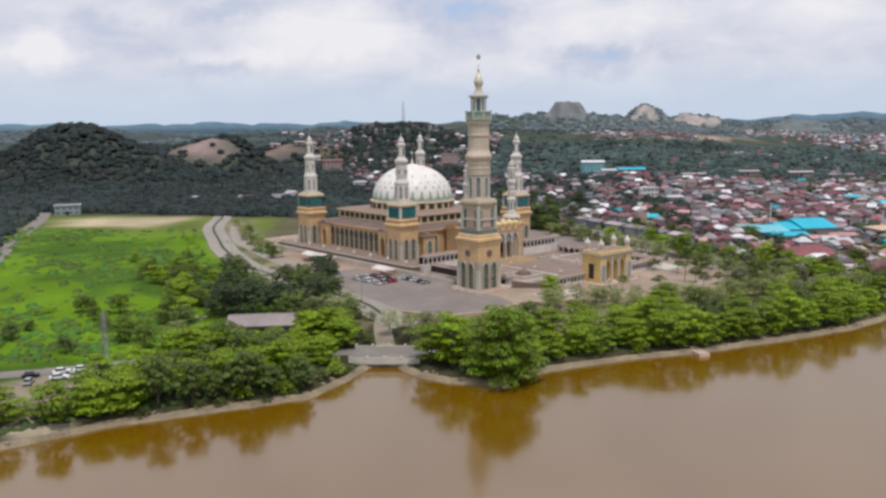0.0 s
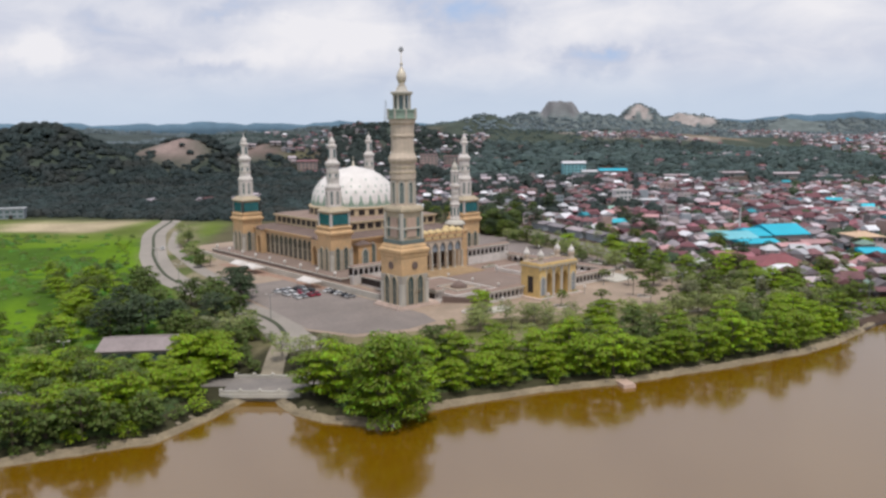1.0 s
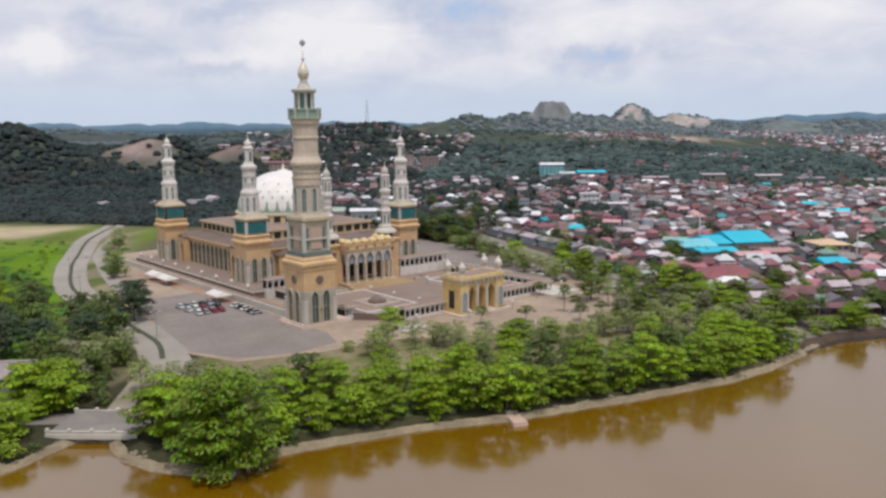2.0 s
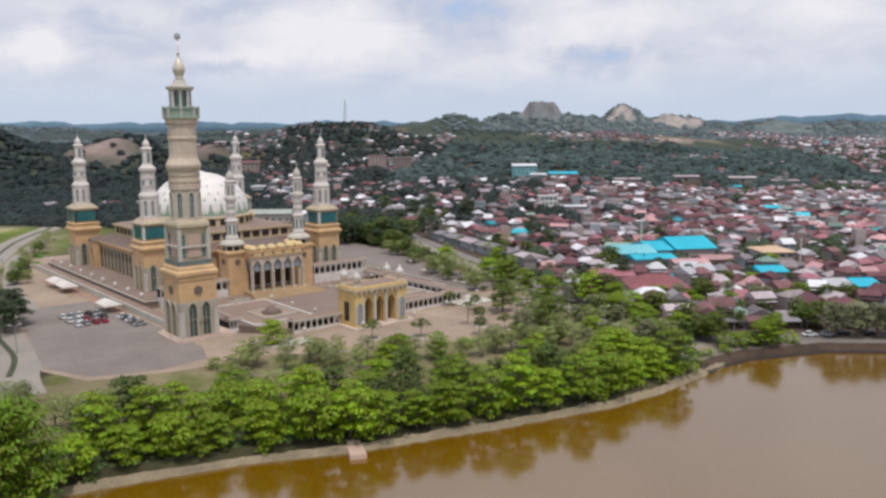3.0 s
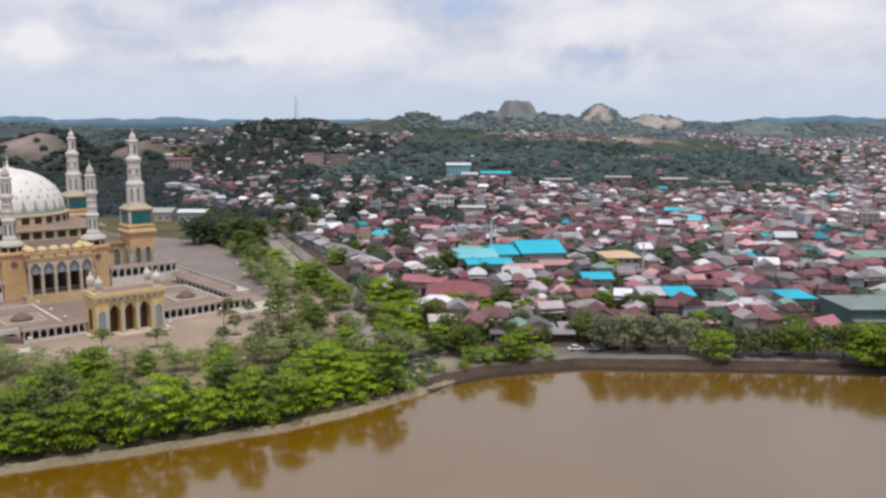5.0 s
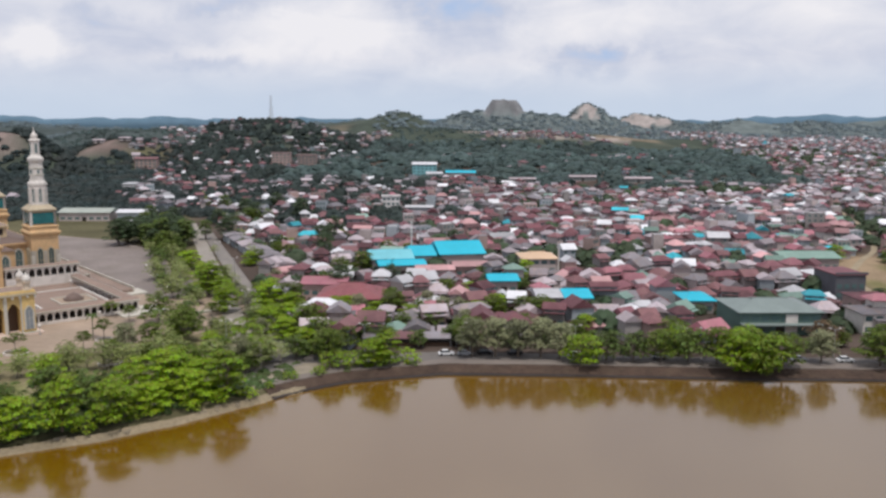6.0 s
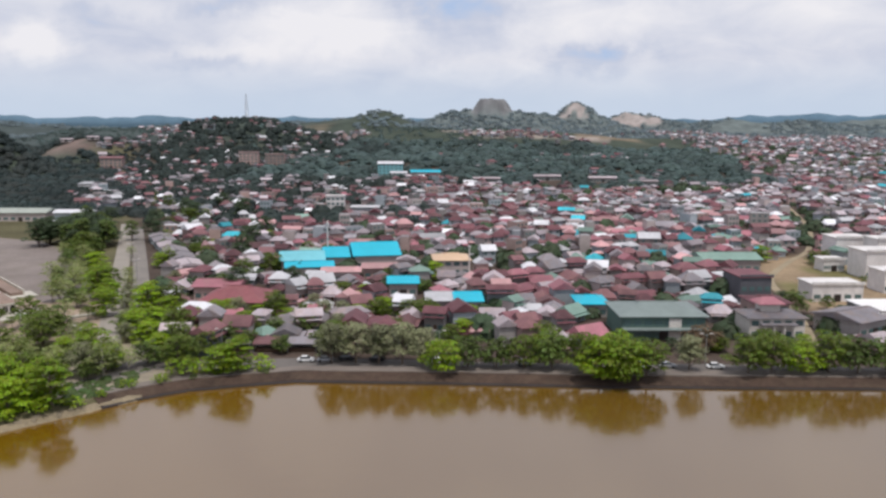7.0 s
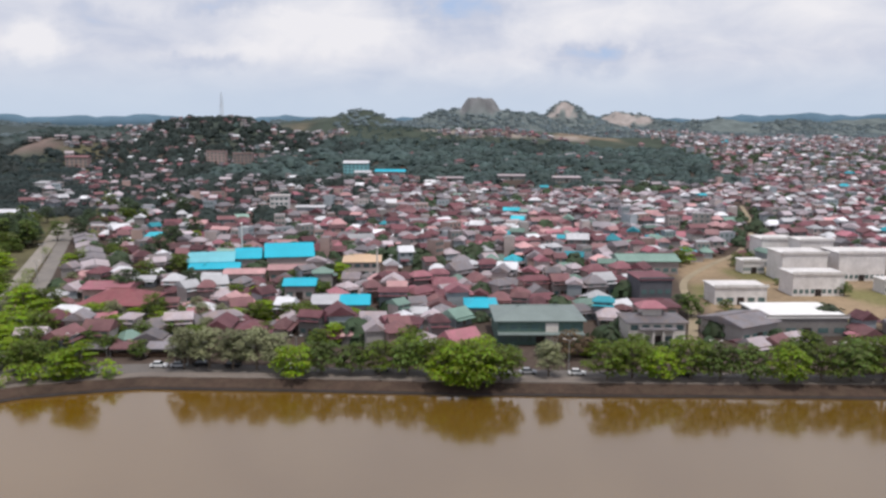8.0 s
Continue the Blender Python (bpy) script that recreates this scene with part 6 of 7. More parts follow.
def woods():
    rng = np.random.default_rng(8)
    crowns = [far_template(s, 26) for s in range(6)]
    small = [far_template(20 + s, 9) for s in range(4)]
    tiny = [far_template(40 + s, 6, 6, (0.0, 0.55, 1.0)) for s in range(6)]
    # the dark wooded hill beyond the meadow
    x, y = rng.uniform(-760, 60, 24000), rng.uniform(238, 1000, 24000)
    keep = ((off_avenue(x, y) < -14 + 5 * np.sin(y / 37)) | ((y > 300) & (off_avenue(x, y) < 14))) & (y + 0.1 * x > 228) & (np.hypot((x + 380) / 33, (y - 606) / 30) + 0.35 * np.sin(x / 9) * np.sin(y / 8) + 0.2 * np.sin(x / 4 + 1) + 0.9 * (rng.uniform(0, 1, len(x)) < 0.03) > 1) & ~((y < 322) & (x > -125))
    for hx, hy, hr in ((-255, 690, 18), (-172, 502, 13), (-97, 745, 26)):  # clear of the houses on the slope
        keep &= np.hypot(x - hx, y - hy) > hr
    keep &= np.hypot((x + 338) / 34, (y - 760) / 25) + 0.3 * np.sin(x / 11) * np.sin(y / 9) > 1
    keep &= rng.uniform(0, 1, len(x)) < np.where((y > 345) & (x > -112 - 0.55 * (y - 400)), 0.42, np.where(y < 640, 0.92, 0.6))
    x, y = x[keep][:13500], y[keep][:13500]
    r = rng.choice([2.4, 2.9, 3.4, 4.2, 5.2, 6.4], len(x)) * rng.uniform(0.85, 1.15, len(x))
    spread("woods", np.stack([x, y, r, r * rng.uniform(0.65, 1.05, len(x))], 1), crowns, WOODS, "dense dark green wood on the hillside", "woods", 1)
    # thicket beyond the road at the meadow's far edge
    tx, ty = rng.uniform(-430, -205, 1500), rng.uniform(-60, 250, 1500)
    tk = tx < np.interp(ty, [-80, 0, 67, 140, 230, 330], [-200, -215, -250, -290, -337, -400]) - 8
    tx, ty = tx[tk], ty[tk]
    r = rng.choice([2.4, 3.2, 4.2, 5.4], len(tx))
    spread("thicket", np.stack([tx, ty, r, r * rng.uniform(0.7, 1.1, len(tx))], 1), crowns, SLOPE, "dark thicket beside the meadow road", "woods", 11)
    # far hills
    x, y = rng.uniform(-2000, 1900, 60000), rng.uniform(780, 3150, 60000)
    patch = np.sin(x / 90 + 1) * np.sin(y / 120) + 0.5 * np.sin(x / 41) * np.sin(y / 53)
    keep = (patch < 0.2 + 0.3 * (ground_height(x, y) > 50)) & (np.hypot((x - 412) / 70, (y - 1560) / 50) > 1) & (np.hypot((x - 190) / 110, (y - 1225) / 45) > 1) & (np.hypot(x - 52, y - 2360) > 74) & (np.hypot((x - 318) / 28, (y - 2500) / 40) > 1) & (np.hypot((x - 520) / 62, (y - 2965) / 60) > 1) & (np.hypot((x - 600) / 40, (y - 2960) / 46) > 1)
    keep &= np.hypot((x + 338) / 34, (y - 760) / 25) + 0.3 * np.sin(x / 11) * np.sin(y / 9) > 1
    keep &= (y > 1350) | (rng.uniform(0, 1, len(x)) < 0.9)
    x, y = x[keep][:34000], y[keep][:34000]
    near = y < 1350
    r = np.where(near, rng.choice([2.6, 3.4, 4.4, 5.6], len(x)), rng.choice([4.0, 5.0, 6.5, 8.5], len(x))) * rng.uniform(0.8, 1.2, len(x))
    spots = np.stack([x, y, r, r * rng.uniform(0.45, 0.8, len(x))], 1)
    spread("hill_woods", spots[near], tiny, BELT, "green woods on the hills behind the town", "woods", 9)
    spread("far_woods", spots[~near], tiny, FARWOODS, "green woods on the far hills, haze in their colour", "woods", 2)
    # trees between the houses
    x, y = rng.uniform(-300, 1100, 16000), rng.uniform(50, 1150, 16000)
    belt = (y > 600 + 25 * np.sin(x / 60)) & (x > -70) & (x < 470)
    keep = (off_avenue(x, y) > 12) & (y > np.interp(x, SX, SY) + 30) & (rng.uniform(0, 1, len(x)) < 0.30 + 0.5 * np.clip((y - 420) / 400, 0, 1) + 0.25 * (np.sin(x / 47) * np.sin(y / 39) > 0.55) + belt + 0.35 * ((off_avenue(x, y) < 170) & (y > 260)))
    for hx, hy, hr in ((-255, 690, 20), (-172, 502, 14), (-97, 745, 28), (69, 686, 30), (112, 656, 28), (178, 630, 26), (238, 640, 26), (292, 630, 26), (330, 616, 26), (374, 160, 62), (100, 352, 18), (113, 366, 18)):  # clear of the larger buildings
        keep &= np.hypot(x - hx, y - hy) > hr
    x, y, belt = x[keep], y[keep], belt[keep]
    r = rng.choice([2.0, 2.6, 3.2, 4.2, 5.4], len(x)) * rng.uniform(0.85, 1.2, len(x)) * (1 + rng.choice([0.0, 0.4, 1.3], len(x)) * belt + 0.3 * ((x < 160) & (y > 290)))
    h = r * rng.uniform(0.95, 1.3, len(x)) * np.where(belt, 0.6, 1.0)
    spots = np.stack([x, y, r, h], 1)
    dark = ~belt & (x < 160) & (y > 290)
    spread("slope_trees", spots[dark], crowns, SLOPE, "dark trees among houses on the slope", "trees", 7)
    spread("town_trees", spots[~belt & ~dark], crowns, shade("town_tree_leaves", (0.050, 0.078, 0.036), 0.7, 0.3, 0.02, 0.4, per="island", hue=0.03, leaf=0.15), "scattered trees between town houses", "trees", 3)
    spread("wooded_belt", spots[belt], crowns, BELT, "wooded belt on the slope behind the town", "woods", 6)
    # meadow scrub
    x, y = rng.uniform(-300, -60, 9000), rng.uniform(-110, 225, 9000)
    wob = 10 * np.sin(x / 23 + 2) * np.sin(y / 31)
    dens = 0.085 + 0.42 * (np.sin(x / 33 + 0.5) * np.sin(y / 27) > 0.35) + 0.7 * np.clip((-40 - y) / 40, 0, 1) + 0.4 * ((x + 0.9 * y > -112) & (y < 90))
    keep = (-x - 0.35 * y + wob > 84) & (y - 0.85 * x > -30) & (rng.uniform(0, 1, len(x)) < dens) & (y < 168) & (np.abs(x - np.interp(y, [-86, -28, 14, 44, 90, 122, 180], [-18, -38, -80, -110, -140, -157, -186])) > 15)
    x, y = x[keep], y[keep]
    r = rng.uniform(0.9, 2.6, len(x))
    spread("meadow_scrub", np.stack([x, y, r, r * rng.uniform(0.4, 0.8, len(x))], 1), small, SCRUB, "tangled green scrub on the meadow", "scrub", 4)
    # verge between road and car park, and under the waterfront trees
    x = rng.uniform(-84, 146, 2600)
    sy = np.interp(x, SX, SY)
    y = sy + rng.uniform(5, 26, len(x))
    r = rng.uniform(0.5, 1.3, len(x))
    keep = (x < -32) | (x > 2)
    x, y, r = x[keep], y[keep], r[keep]
    spread("undergrowth", np.stack([x, y, r, r * 0.8], 1), small, shade("undergrowth_leaves", (0.055, 0.085, 0.022), 0.7, 0.3, 0.05, 0.6, per="island", hue=0.03, leaf=0.15), "low undergrowth on the river bank", "undergrowth", 5)


woods()


# ---------------------------------------------------------------- the town
ROOFS = {
    "rust-brown": shade("rust_brown_sheet", (0.168, 0.080, 0.086), 0.75, 0.25, 0.15, 1.2, per="object", swing=0.4, stain=(0.21, 0.115, 0.105)),
    "dark maroon": shade("maroon_sheet", (0.132, 0.050, 0.060), 0.7, 0.22, 0.15, 1.2, per="object", swing=0.4, stain=(0.17, 0.078, 0.085)),
    "faded red": shade("faded_red_sheet", (0.30, 0.118, 0.145), 0.7, 0.2, 0.15, 1.2, per="object", swing=0.4, stain=(0.3, 0.165, 0.16)),
    "weathered grey": shade("weathered_grey_sheet", (0.205, 0.188, 0.205), 0.6, 0.2, 0.15, 1.2, per="object", swing=0.4, stain=(0.22, 0.16, 0.13)),
    "pale pinkish": shade("pale_pinkish_sheet", (0.39, 0.335, 0.36), 0.6, 0.18, 0.15, 1.2, per="object", swing=0.4, stain=(0.36, 0.26, 0.22)),
    "salmon": shade("salmon_sheet", (0.43, 0.245, 0.25), 0.65, 0.18, 0.15, 1.2, per="object", swing=0.4, stain=(0.36, 0.24, 0.22)),
    "white": shade("white_sheet", (0.56, 0.56, 0.585), 0.55, 0.12, 0.15, 1.2, per="object"),
    "turquoise": shade("turquoise_sheet", (0.035, 0.34, 0.42), 0.55, 0.15, 0.15, 1.2, per="object"),
    "dull green": shade("dull_green_sheet", (0.17, 0.26, 0.22), 0.6, 0.15, 0.15, 1.2, per="object"),
}
ROOF_LIST = list(ROOFS)
ROOF_ODDS = (0.19, 0.23, 0.07, 0.12, 0.16, 0.06, 0.12, 0.015, 0.02)
GAY_ODDS = (0.13, 0.15, 0.15, 0.08, 0.14, 0.14, 0.09, 0.05, 0.07)
FAR_ODDS = (0.24, 0.22, 0.02, 0.32, 0.09, 0.01, 0.08, 0.005, 0.01)
SLOPE_ODDS = (0.20, 0.13, 0.0, 0.42, 0.10, 0.0, 0.12, 0.0, 0.0)
# Paler mix for the far right: haze put into the choice of roofs.
HAZY_ODDS = (0.12, 0.13, 0.02, 0.22, 0.28, 0.05, 0.16, 0.01, 0.01)
PLASTERS = [shade("cream_plaster", (0.40, 0.345, 0.33), 0.85, 0.15, 0.2, 1.5, per="object"), shade("grey_plaster", (0.28, 0.26, 0.25), 0.85, 0.15, 0.2, 1.5, per="object"),
            shade("pink_plaster", (0.38, 0.27, 0.245), 0.85, 0.15, 0.2, 1.5, per="object"), shade("bluish_plaster", (0.30, 0.335, 0.36), 0.85, 0.15, 0.2, 1.5, per="object")]
DOORWOOD = shade("door_paint", (0.13, 0.08, 0.05), 0.6, 0.2, 0.3, 2, per="object")


def roof_geo(w, d, h, z, hip, over=0.6, thick=0.22):
    """A pitched roof with eaves, its ridge along x."""
    x, y, r = w / 2 + over, d / 2 + over, (w / 2 + over) - (min(w, d) * 0.45 if hip else 0)
    v = [(-x, -y, z), (x, -y, z), (x, y, z), (-x, y, z), (-r, 0, z + h), (r, 0, z + h)]
    lo = [(a, b, c - thick) for a, b, c in v[:4]]
    f = [(0, 1, 5, 4), (2, 3, 4, 5), (1, 2, 5), (3, 0, 4), (9, 8, 7, 6), (0, 6, 7, 1), (1, 7, 8, 2), (2, 8, 9, 3), (3, 9, 6, 0)]
    return Geo().add(v + lo, f)


HOUSE_MESHES = {}


def house(x, y, turn, w, d, storeys, hip, roof, plaster, group="houses of the riverside town", z=None):
    tall = 3.0 * storeys
    w, d = round(w), round(d)
    key = (w, d, storeys, hip, roof, plaster)
    if key not in HOUSE_MESHES:
        wall = Geo().box(-w / 2, w / 2, -d / 2, d / 2, -0.5, tall).box(-w / 2 - 0.15, w / 2 + 0.15, -d / 2 - 0.15, d / 2 + 0.15, -0.5, 0.35)
        HOUSE_MESHES[key] = (wall.mesh("wall", PLASTERS[plaster]), roof_geo(w, d, min(w, d) * (0.30 + 0.03 * ((w + 2 * d) % 4)), tall, hip).mesh("roof", ROOFS[roof]),
                             Geo().box(-w / 2 - 0.3, w / 2 + 0.3, -d / 2 - 1.9, -d / 2 - 0.02, tall * 0.8, tall * 0.8 + 0.12).mesh("awning", ROOFS[roof]))
    for n, g, m in (("door", Geo().box(-0.5, 0.5, -0.08, 0.04, 0.3, 2.4), DOORWOOD), ("window", Geo().box(-0.8, 0.8, -0.07, 0.04, 1.1, 2.4), GLASS)):
        if n not in HOUSE_MESHES:
            HOUSE_MESHES[n] = g.mesh(n, m)
    wm, rm, am = HOUSE_MESHES[key]
    h = thing("house", pose(x, y, height(x, y) if z is None else z, 0, 0, turn), f"small {'two-storey ' if storeys > 1 else ''}town house with a {roof} sheet roof", "house", group)
    part("wall", wm, None, h)
    part("roof", rm, None, h)
    for s in range(storeys):
        off = pose(0, -d / 2, 3.0 * s)
        if s == 0:
            part("door", HOUSE_MESHES["door"], None, h, at=off @ pose(w * 0.05, 0, 0))
            part("awning", am, None, h)
        for q in (-0.3, 0.32):
            part("window", HOUSE_MESHES["window"], None, h, at=off @ pose(w * q, 0, 0))
    if storeys == 1 or hip:
        side = 1 if (int(x * 7) % 2) else -1
        other = ROOF_LIST[(ROOF_LIST.index(roof) + int(x)) % 6]
        key = ("annex", w, other)
        if key not in HOUSE_MESHES:
            HOUSE_MESHES[key] = roof_geo(w * 0.5, 3.4, 0.5, 2.5, False, 0.3).mesh("annex_roof", ROOFS[other])
        part("annex_roof", HOUSE_MESHES[key], None, h, at=pose(side * w * 0.22, d / 2 + 1.4, 0))
    return h


def hall(name, x, y, turn, w, d, tall, roof, plaster, label, category="building", rise=0.12, hip=False, windows=6, flat=False, rows=9):
    """A larger building with a row of windows on its long sides."""
    h = thing(name, pose(x, y, height(x, y), 0, 0, turn), label, category)
    part("wall", Geo().box(-w / 2, w / 2, -d / 2, d / 2, -0.5, tall), plaster, h)
    if flat:
        part("roof", Geo().box(-w / 2 - 0.5, w / 2 + 0.5, -d / 2 - 0.5, d / 2 + 0.5, tall, tall + 0.35), roof, h)
        part("parapet", Geo().box(-w / 2 - 0.5, w / 2 + 0.5, -d / 2 - 0.5, -d / 2 - 0.2, tall + 0.35, tall + 1.0), plaster, h)
    else:
        part("roof", roof_geo(w, d, d * rise, tall, hip, 0.9), roof, h)
        part("ridge_cap", Geo().box(-w / 2 * (0.5 if hip else 1), w / 2 * (0.5 if hip else 1), -0.3, 0.3, tall + d * rise - 0.08, tall + d * rise + 0.1), roof, h)
    me = Geo().box(-w / windows * 0.32, w / windows * 0.32, -0.08, 0.04, 0, 1.5).mesh("window", GLASS)
    for s in range(min(rows, max(1, int(tall // 3.2)))):
        for i in range(windows):
            part("window", me, None, h, at=pose(-w / 2 + w * (i + 0.5) / windows, -d / 2, 1.0 + 3.2 * s))
    part("door", Geo().box(-1.2, 1.2, -d / 2 - 0.1, -d / 2 + 0.05, 0, 2.6), DARK, h)
    return h


BIG = []  # ground taken by larger buildings: x, y, reach


def big(x, y, reach):
    BIG.append((x, y, reach))
    return x, y


DULLWHITE = shade("dull_white_plaster", (0.70, 0.67, 0.66), 0.85, 0.16, 0.12, 1.0, stain=(0.54, 0.51, 0.49))
CHALK = shade("chalk_white_plaster", (0.80, 0.79, 0.78), 0.8, 0.08, 0.08, 1.0, stain=(0.68, 0.66, 0.64))
TURQ = shade("bright_turquoise_sheet", (0.012, 0.42, 0.56), 0.5, 0.1, 0.1, 1.0)
SOFT_TURQ = shade("faded_turquoise_sheet", (0.16, 0.48, 0.55), 0.55, 0.12, 0.1, 1.0)
GREENWALL = shade("green_grey_wall", (0.085, 0.145, 0.125), 0.7, 0.15, 0.2, 1.5)
GREYROOF = shade("grey_green_roof", (0.19, 0.23, 0.22), 0.6, 0.12, 0.2, 1.5)
DARK_RED = shade("dark_red_sheet", (0.23, 0.075, 0.085), 0.7, 0.18, 0.15, 1.2, stain=(0.26, 0.11, 0.11))
CHARCOAL = shade("charcoal_wall", (0.098, 0.098, 0.112), 0.8, 0.15, 0.2, 1.5)
hall("market_hall", *big(140, 154, 15), 19, 17, 20, 5.5, SOFT_TURQ, PLASTERS[0], "long hall with a faded turquoise sheet roof")
hall("market_hall", *big(148, 138, 13), 19, 18, 11, 5.0, TURQ, PLASTERS[0], "low hall with a bright turquoise sheet roof")
hall("market_hall", *big(151.5, 165, 12), 19, 9.5, 22, 5.6, TURQ, PLASTERS[0], "narrow hall with a bright turquoise sheet roof", windows=3)
hall("market_hall", *big(167, 172, 17), 19, 19, 25, 5.8, TURQ, PLASTERS[0], "large hall with a bright turquoise sheet roof", rise=0.16)
hall("shop", *big(176, 142, 9), 14, 13, 10, 4.6, ROOFS["salmon"], PLASTERS[2], "shop with an orange-pink sheet roof", windows=4)
hall("shop", *big(163, 131, 8), 14, 14, 9, 4.6, ROOFS["salmon"], PLASTERS[0], "shop with an orange-pink sheet roof", windows=4)
hall("shop", *big(191, 112, 9), 12, 10, 12, 5.0, TURQ, PLASTERS[0], "shop with a bright turquoise roof", windows=3)
hall("shop", *big(217, 87, 9), 12, 8, 14, 5.0, TURQ, PLASTERS[1], "shop with a bright turquoise roof", windows=3)
hall("shop", *big(208, 86, 8), 12, 8, 13, 5.0, ROOFS["white"], PLASTERS[1], "shop with a white sheet roof", windows=3)
hall("shop", *big(257, 91, 9), 8, 9, 13, 4.5, TURQ, PLASTERS[1], "shop with a bright turquoise hipped roof", hip=True, windows=3)
hall("office_building", *big(275, 69, 19), 9, 24, 19, 7.0, GREYROOF, GREENWALL, "grey-green office building with a hipped metal roof", hip=True, windows=8)
hall("warehouse", *big(313, 122, 13), 12, 11, 15, 9.0, ROOFS["dark maroon"], CHARCOAL, "dark charcoal building with a maroon flat roof", flat=True, windows=4)
hall("villa", *big(308, 70, 14), 9, 16, 11, 6.5, ROOFS["weathered grey"], WHITE, "white two-storey villa with a grey roof", hip=True, windows=5)
hall("villa", *big(311, 88, 9), 9, 11, 11, 7.0, ROOFS["dark maroon"], PLASTERS[2], "pinkish house with a dark maroon roof", hip=True, windows=3)
hall("shed_roof", *big(352, 90, 15), 10, 24, 19, 5.5, CHALK, PLASTERS[1], "open hall with a bright white flat roof", flat=True, windows=5)
hall("long_house", *big(343, 127, 12), 9, 18, 11, 6.0, DULLWHITE, DULLWHITE, "white two-storey flat-roofed house", flat=True, windows=5)
hall("warehouse", *big(334, 79, 11), 38, 15, 15, 5.0, ROOFS["weathered grey"], PLASTERS[1], "low warehouse with a weathered grey roof", windows=4)
for x, y, w, d, tall in ((379, 220, 16, 13, 10.5), (377, 176, 18, 14, 11.0), (374, 146, 19, 11, 8.0), (400, 181, 19, 15, 11.0), (391, 206, 14, 12, 12.0), (421, 188, 18, 16, 10.0), (404, 152, 9, 8, 5.0), (362, 188, 9, 8, 5.0)):
    hall("white_block", *big(x, y, 0.6 * w), 10, w, d, tall, DULLWHITE, DULLWHITE, "plain dull-white flat-roofed block on open ground", flat=True, windows=9, rows=1)
hall("red_hall", *big(143, 76, 14), 6, 20, 18, 5.0, DARK_RED, PLASTERS[0], "broad hall with a dark red sheet roof", windows=7, hip=True, rise=0.2)
hall("red_hall", *big(128.5, 96, 11), 6, 15, 13, 5.0, ROOFS["faded red"], PLASTERS[2], "hall with a faded red sheet roof", windows=5)
hall("domed_house", *big(203, 156, 11), 12, 14, 15, 6.5, shade("peach_sheet", (0.60, 0.42, 0.28), 0.6, 0.12), PLASTERS[0], "house with a peach-coloured curved roof", hip=True, windows=4)
hall("school", *big(318, 183, 16), 9, 24, 16, 5.5, ROOFS["dull green"], PLASTERS[0], "long hall with a dull green roof", windows=7)
hall("hillside_house", *big(69, 697, 22), 8, 26, 18, 13.0, ROOFS["white"], shade("light_teal_wall", (0.20, 0.46, 0.50), 0.7, 0.1), "tall light-teal house on the hillside", windows=6)
hall("hillside_house", *big(-255, 700, 14), 14, 24, 14, 11.0, ROOFS["rust-brown"], PLASTERS[2], "large pinkish house on the wooded slope", windows=5)
hall("hillside_house", *big(-172, 512, 9), 20, 15, 11, 5.5, ROOFS["white"], DULLWHITE, "white house with a pale roof among trees", hip=True, windows=4)
for x, y in ((-112, 752), (-82, 758)):
    hall("terraced_block", *big(x, y, 12), 10, 22, 12, 14.0, ROOFS["pale pinkish"], PLASTERS[2], "tall pinkish terraced block on the slope", flat=True, windows=5)
for x, y in ((-356, 774), (-322, 776)):
    hall("ridge_house", *big(x, y, 8), 14, 13, 8, 3.6, ROOFS["pale pinkish"], PLASTERS[0], "pale house on the bare reddish ridge", windows=4)
hall("apartment_block", *big(100, 356, 10), 12, 12, 11, 13.0, DULLWHITE, DULLWHITE, "four-storey dull-white apartment block", flat=True, windows=4)
hall("long_hall", *big(118, 366, 11), 8, 18, 8, 5.0, ROOFS["white"], PLASTERS[3], "white-roofed house among dark roofs", windows=5)
hall("hillside_hall", *big(86, 655, 10), 8, 16, 12, 6.0, ROOFS["white"], DULLWHITE, "pale hall on the hillside", windows=4)
hall("hillside_hall", *big(112, 668, 20), 8, 30, 16, 6.0, TURQ, PLASTERS[0], "hillside hall with a turquoise roof", windows=6)
for x, y in ((178, 640), (238, 650), (292, 640), (330, 626)):
    hall("long_hall", *big(x, y, 16), 8, 26, 9, 4.5, ROOFS["pale pinkish"], PLASTERS[1], "long low hall with a pale sheet roof", windows=8)
hall("meeting_hall", *big(-84, 296, 20), 10, 31, 17, 5.5, shade("pale_green_sheet", (0.34, 0.37, 0.33), 0.6, 0.15, 0.15, 1.2), PLASTERS[0], "long hall with a pale green roof behind the mosque", windows=7)
hall("meeting_hall", *big(-53, 299, 14), 10, 21, 12, 5.5, ROOFS["white"], PLASTERS[3], "white-roofed hall behind the mosque", windows=5)
hall("gatehouse", *big(-37, 256, 6), 20, 8, 6, 4.5, ROOFS["white"], DULLWHITE, "small white gatehouse beside dark trees", windows=2)
hall("tower_block", *big(-330, 250, 10), 25, 17, 10, 7.0, ROOFS["white"], PLASTERS[3], "small white block beside the meadow road", flat=True, windows=4)
hall("shed", -60, -69.5, 14, 19, 15, 3.6, shade("dusty_pink_sheet", (0.265, 0.22, 0.215), 0.7, 0.2, 0.15, 1.2), PLASTERS[1], "long shed with a dusty pinkish sheet roof", "shed", windows=6)
for x, y, tall in ((147, 169, 18), (212, 143, 13)):
    m = thing("white_pole", pose(x, y, 0), "slender white pole standing among the houses", "pole", "white poles of the town")
    part("shaft", Geo().lathe([(0.55, -0.5), (0.5, 0.6), (0.34, 0.8), (0.26, tall)], 8), WHITE, m)
    part("cap", Geo().lathe([(0.5, tall - 0.3), (0.55, tall), (0.12, tall + 0.5)], 8), STEEL, m)
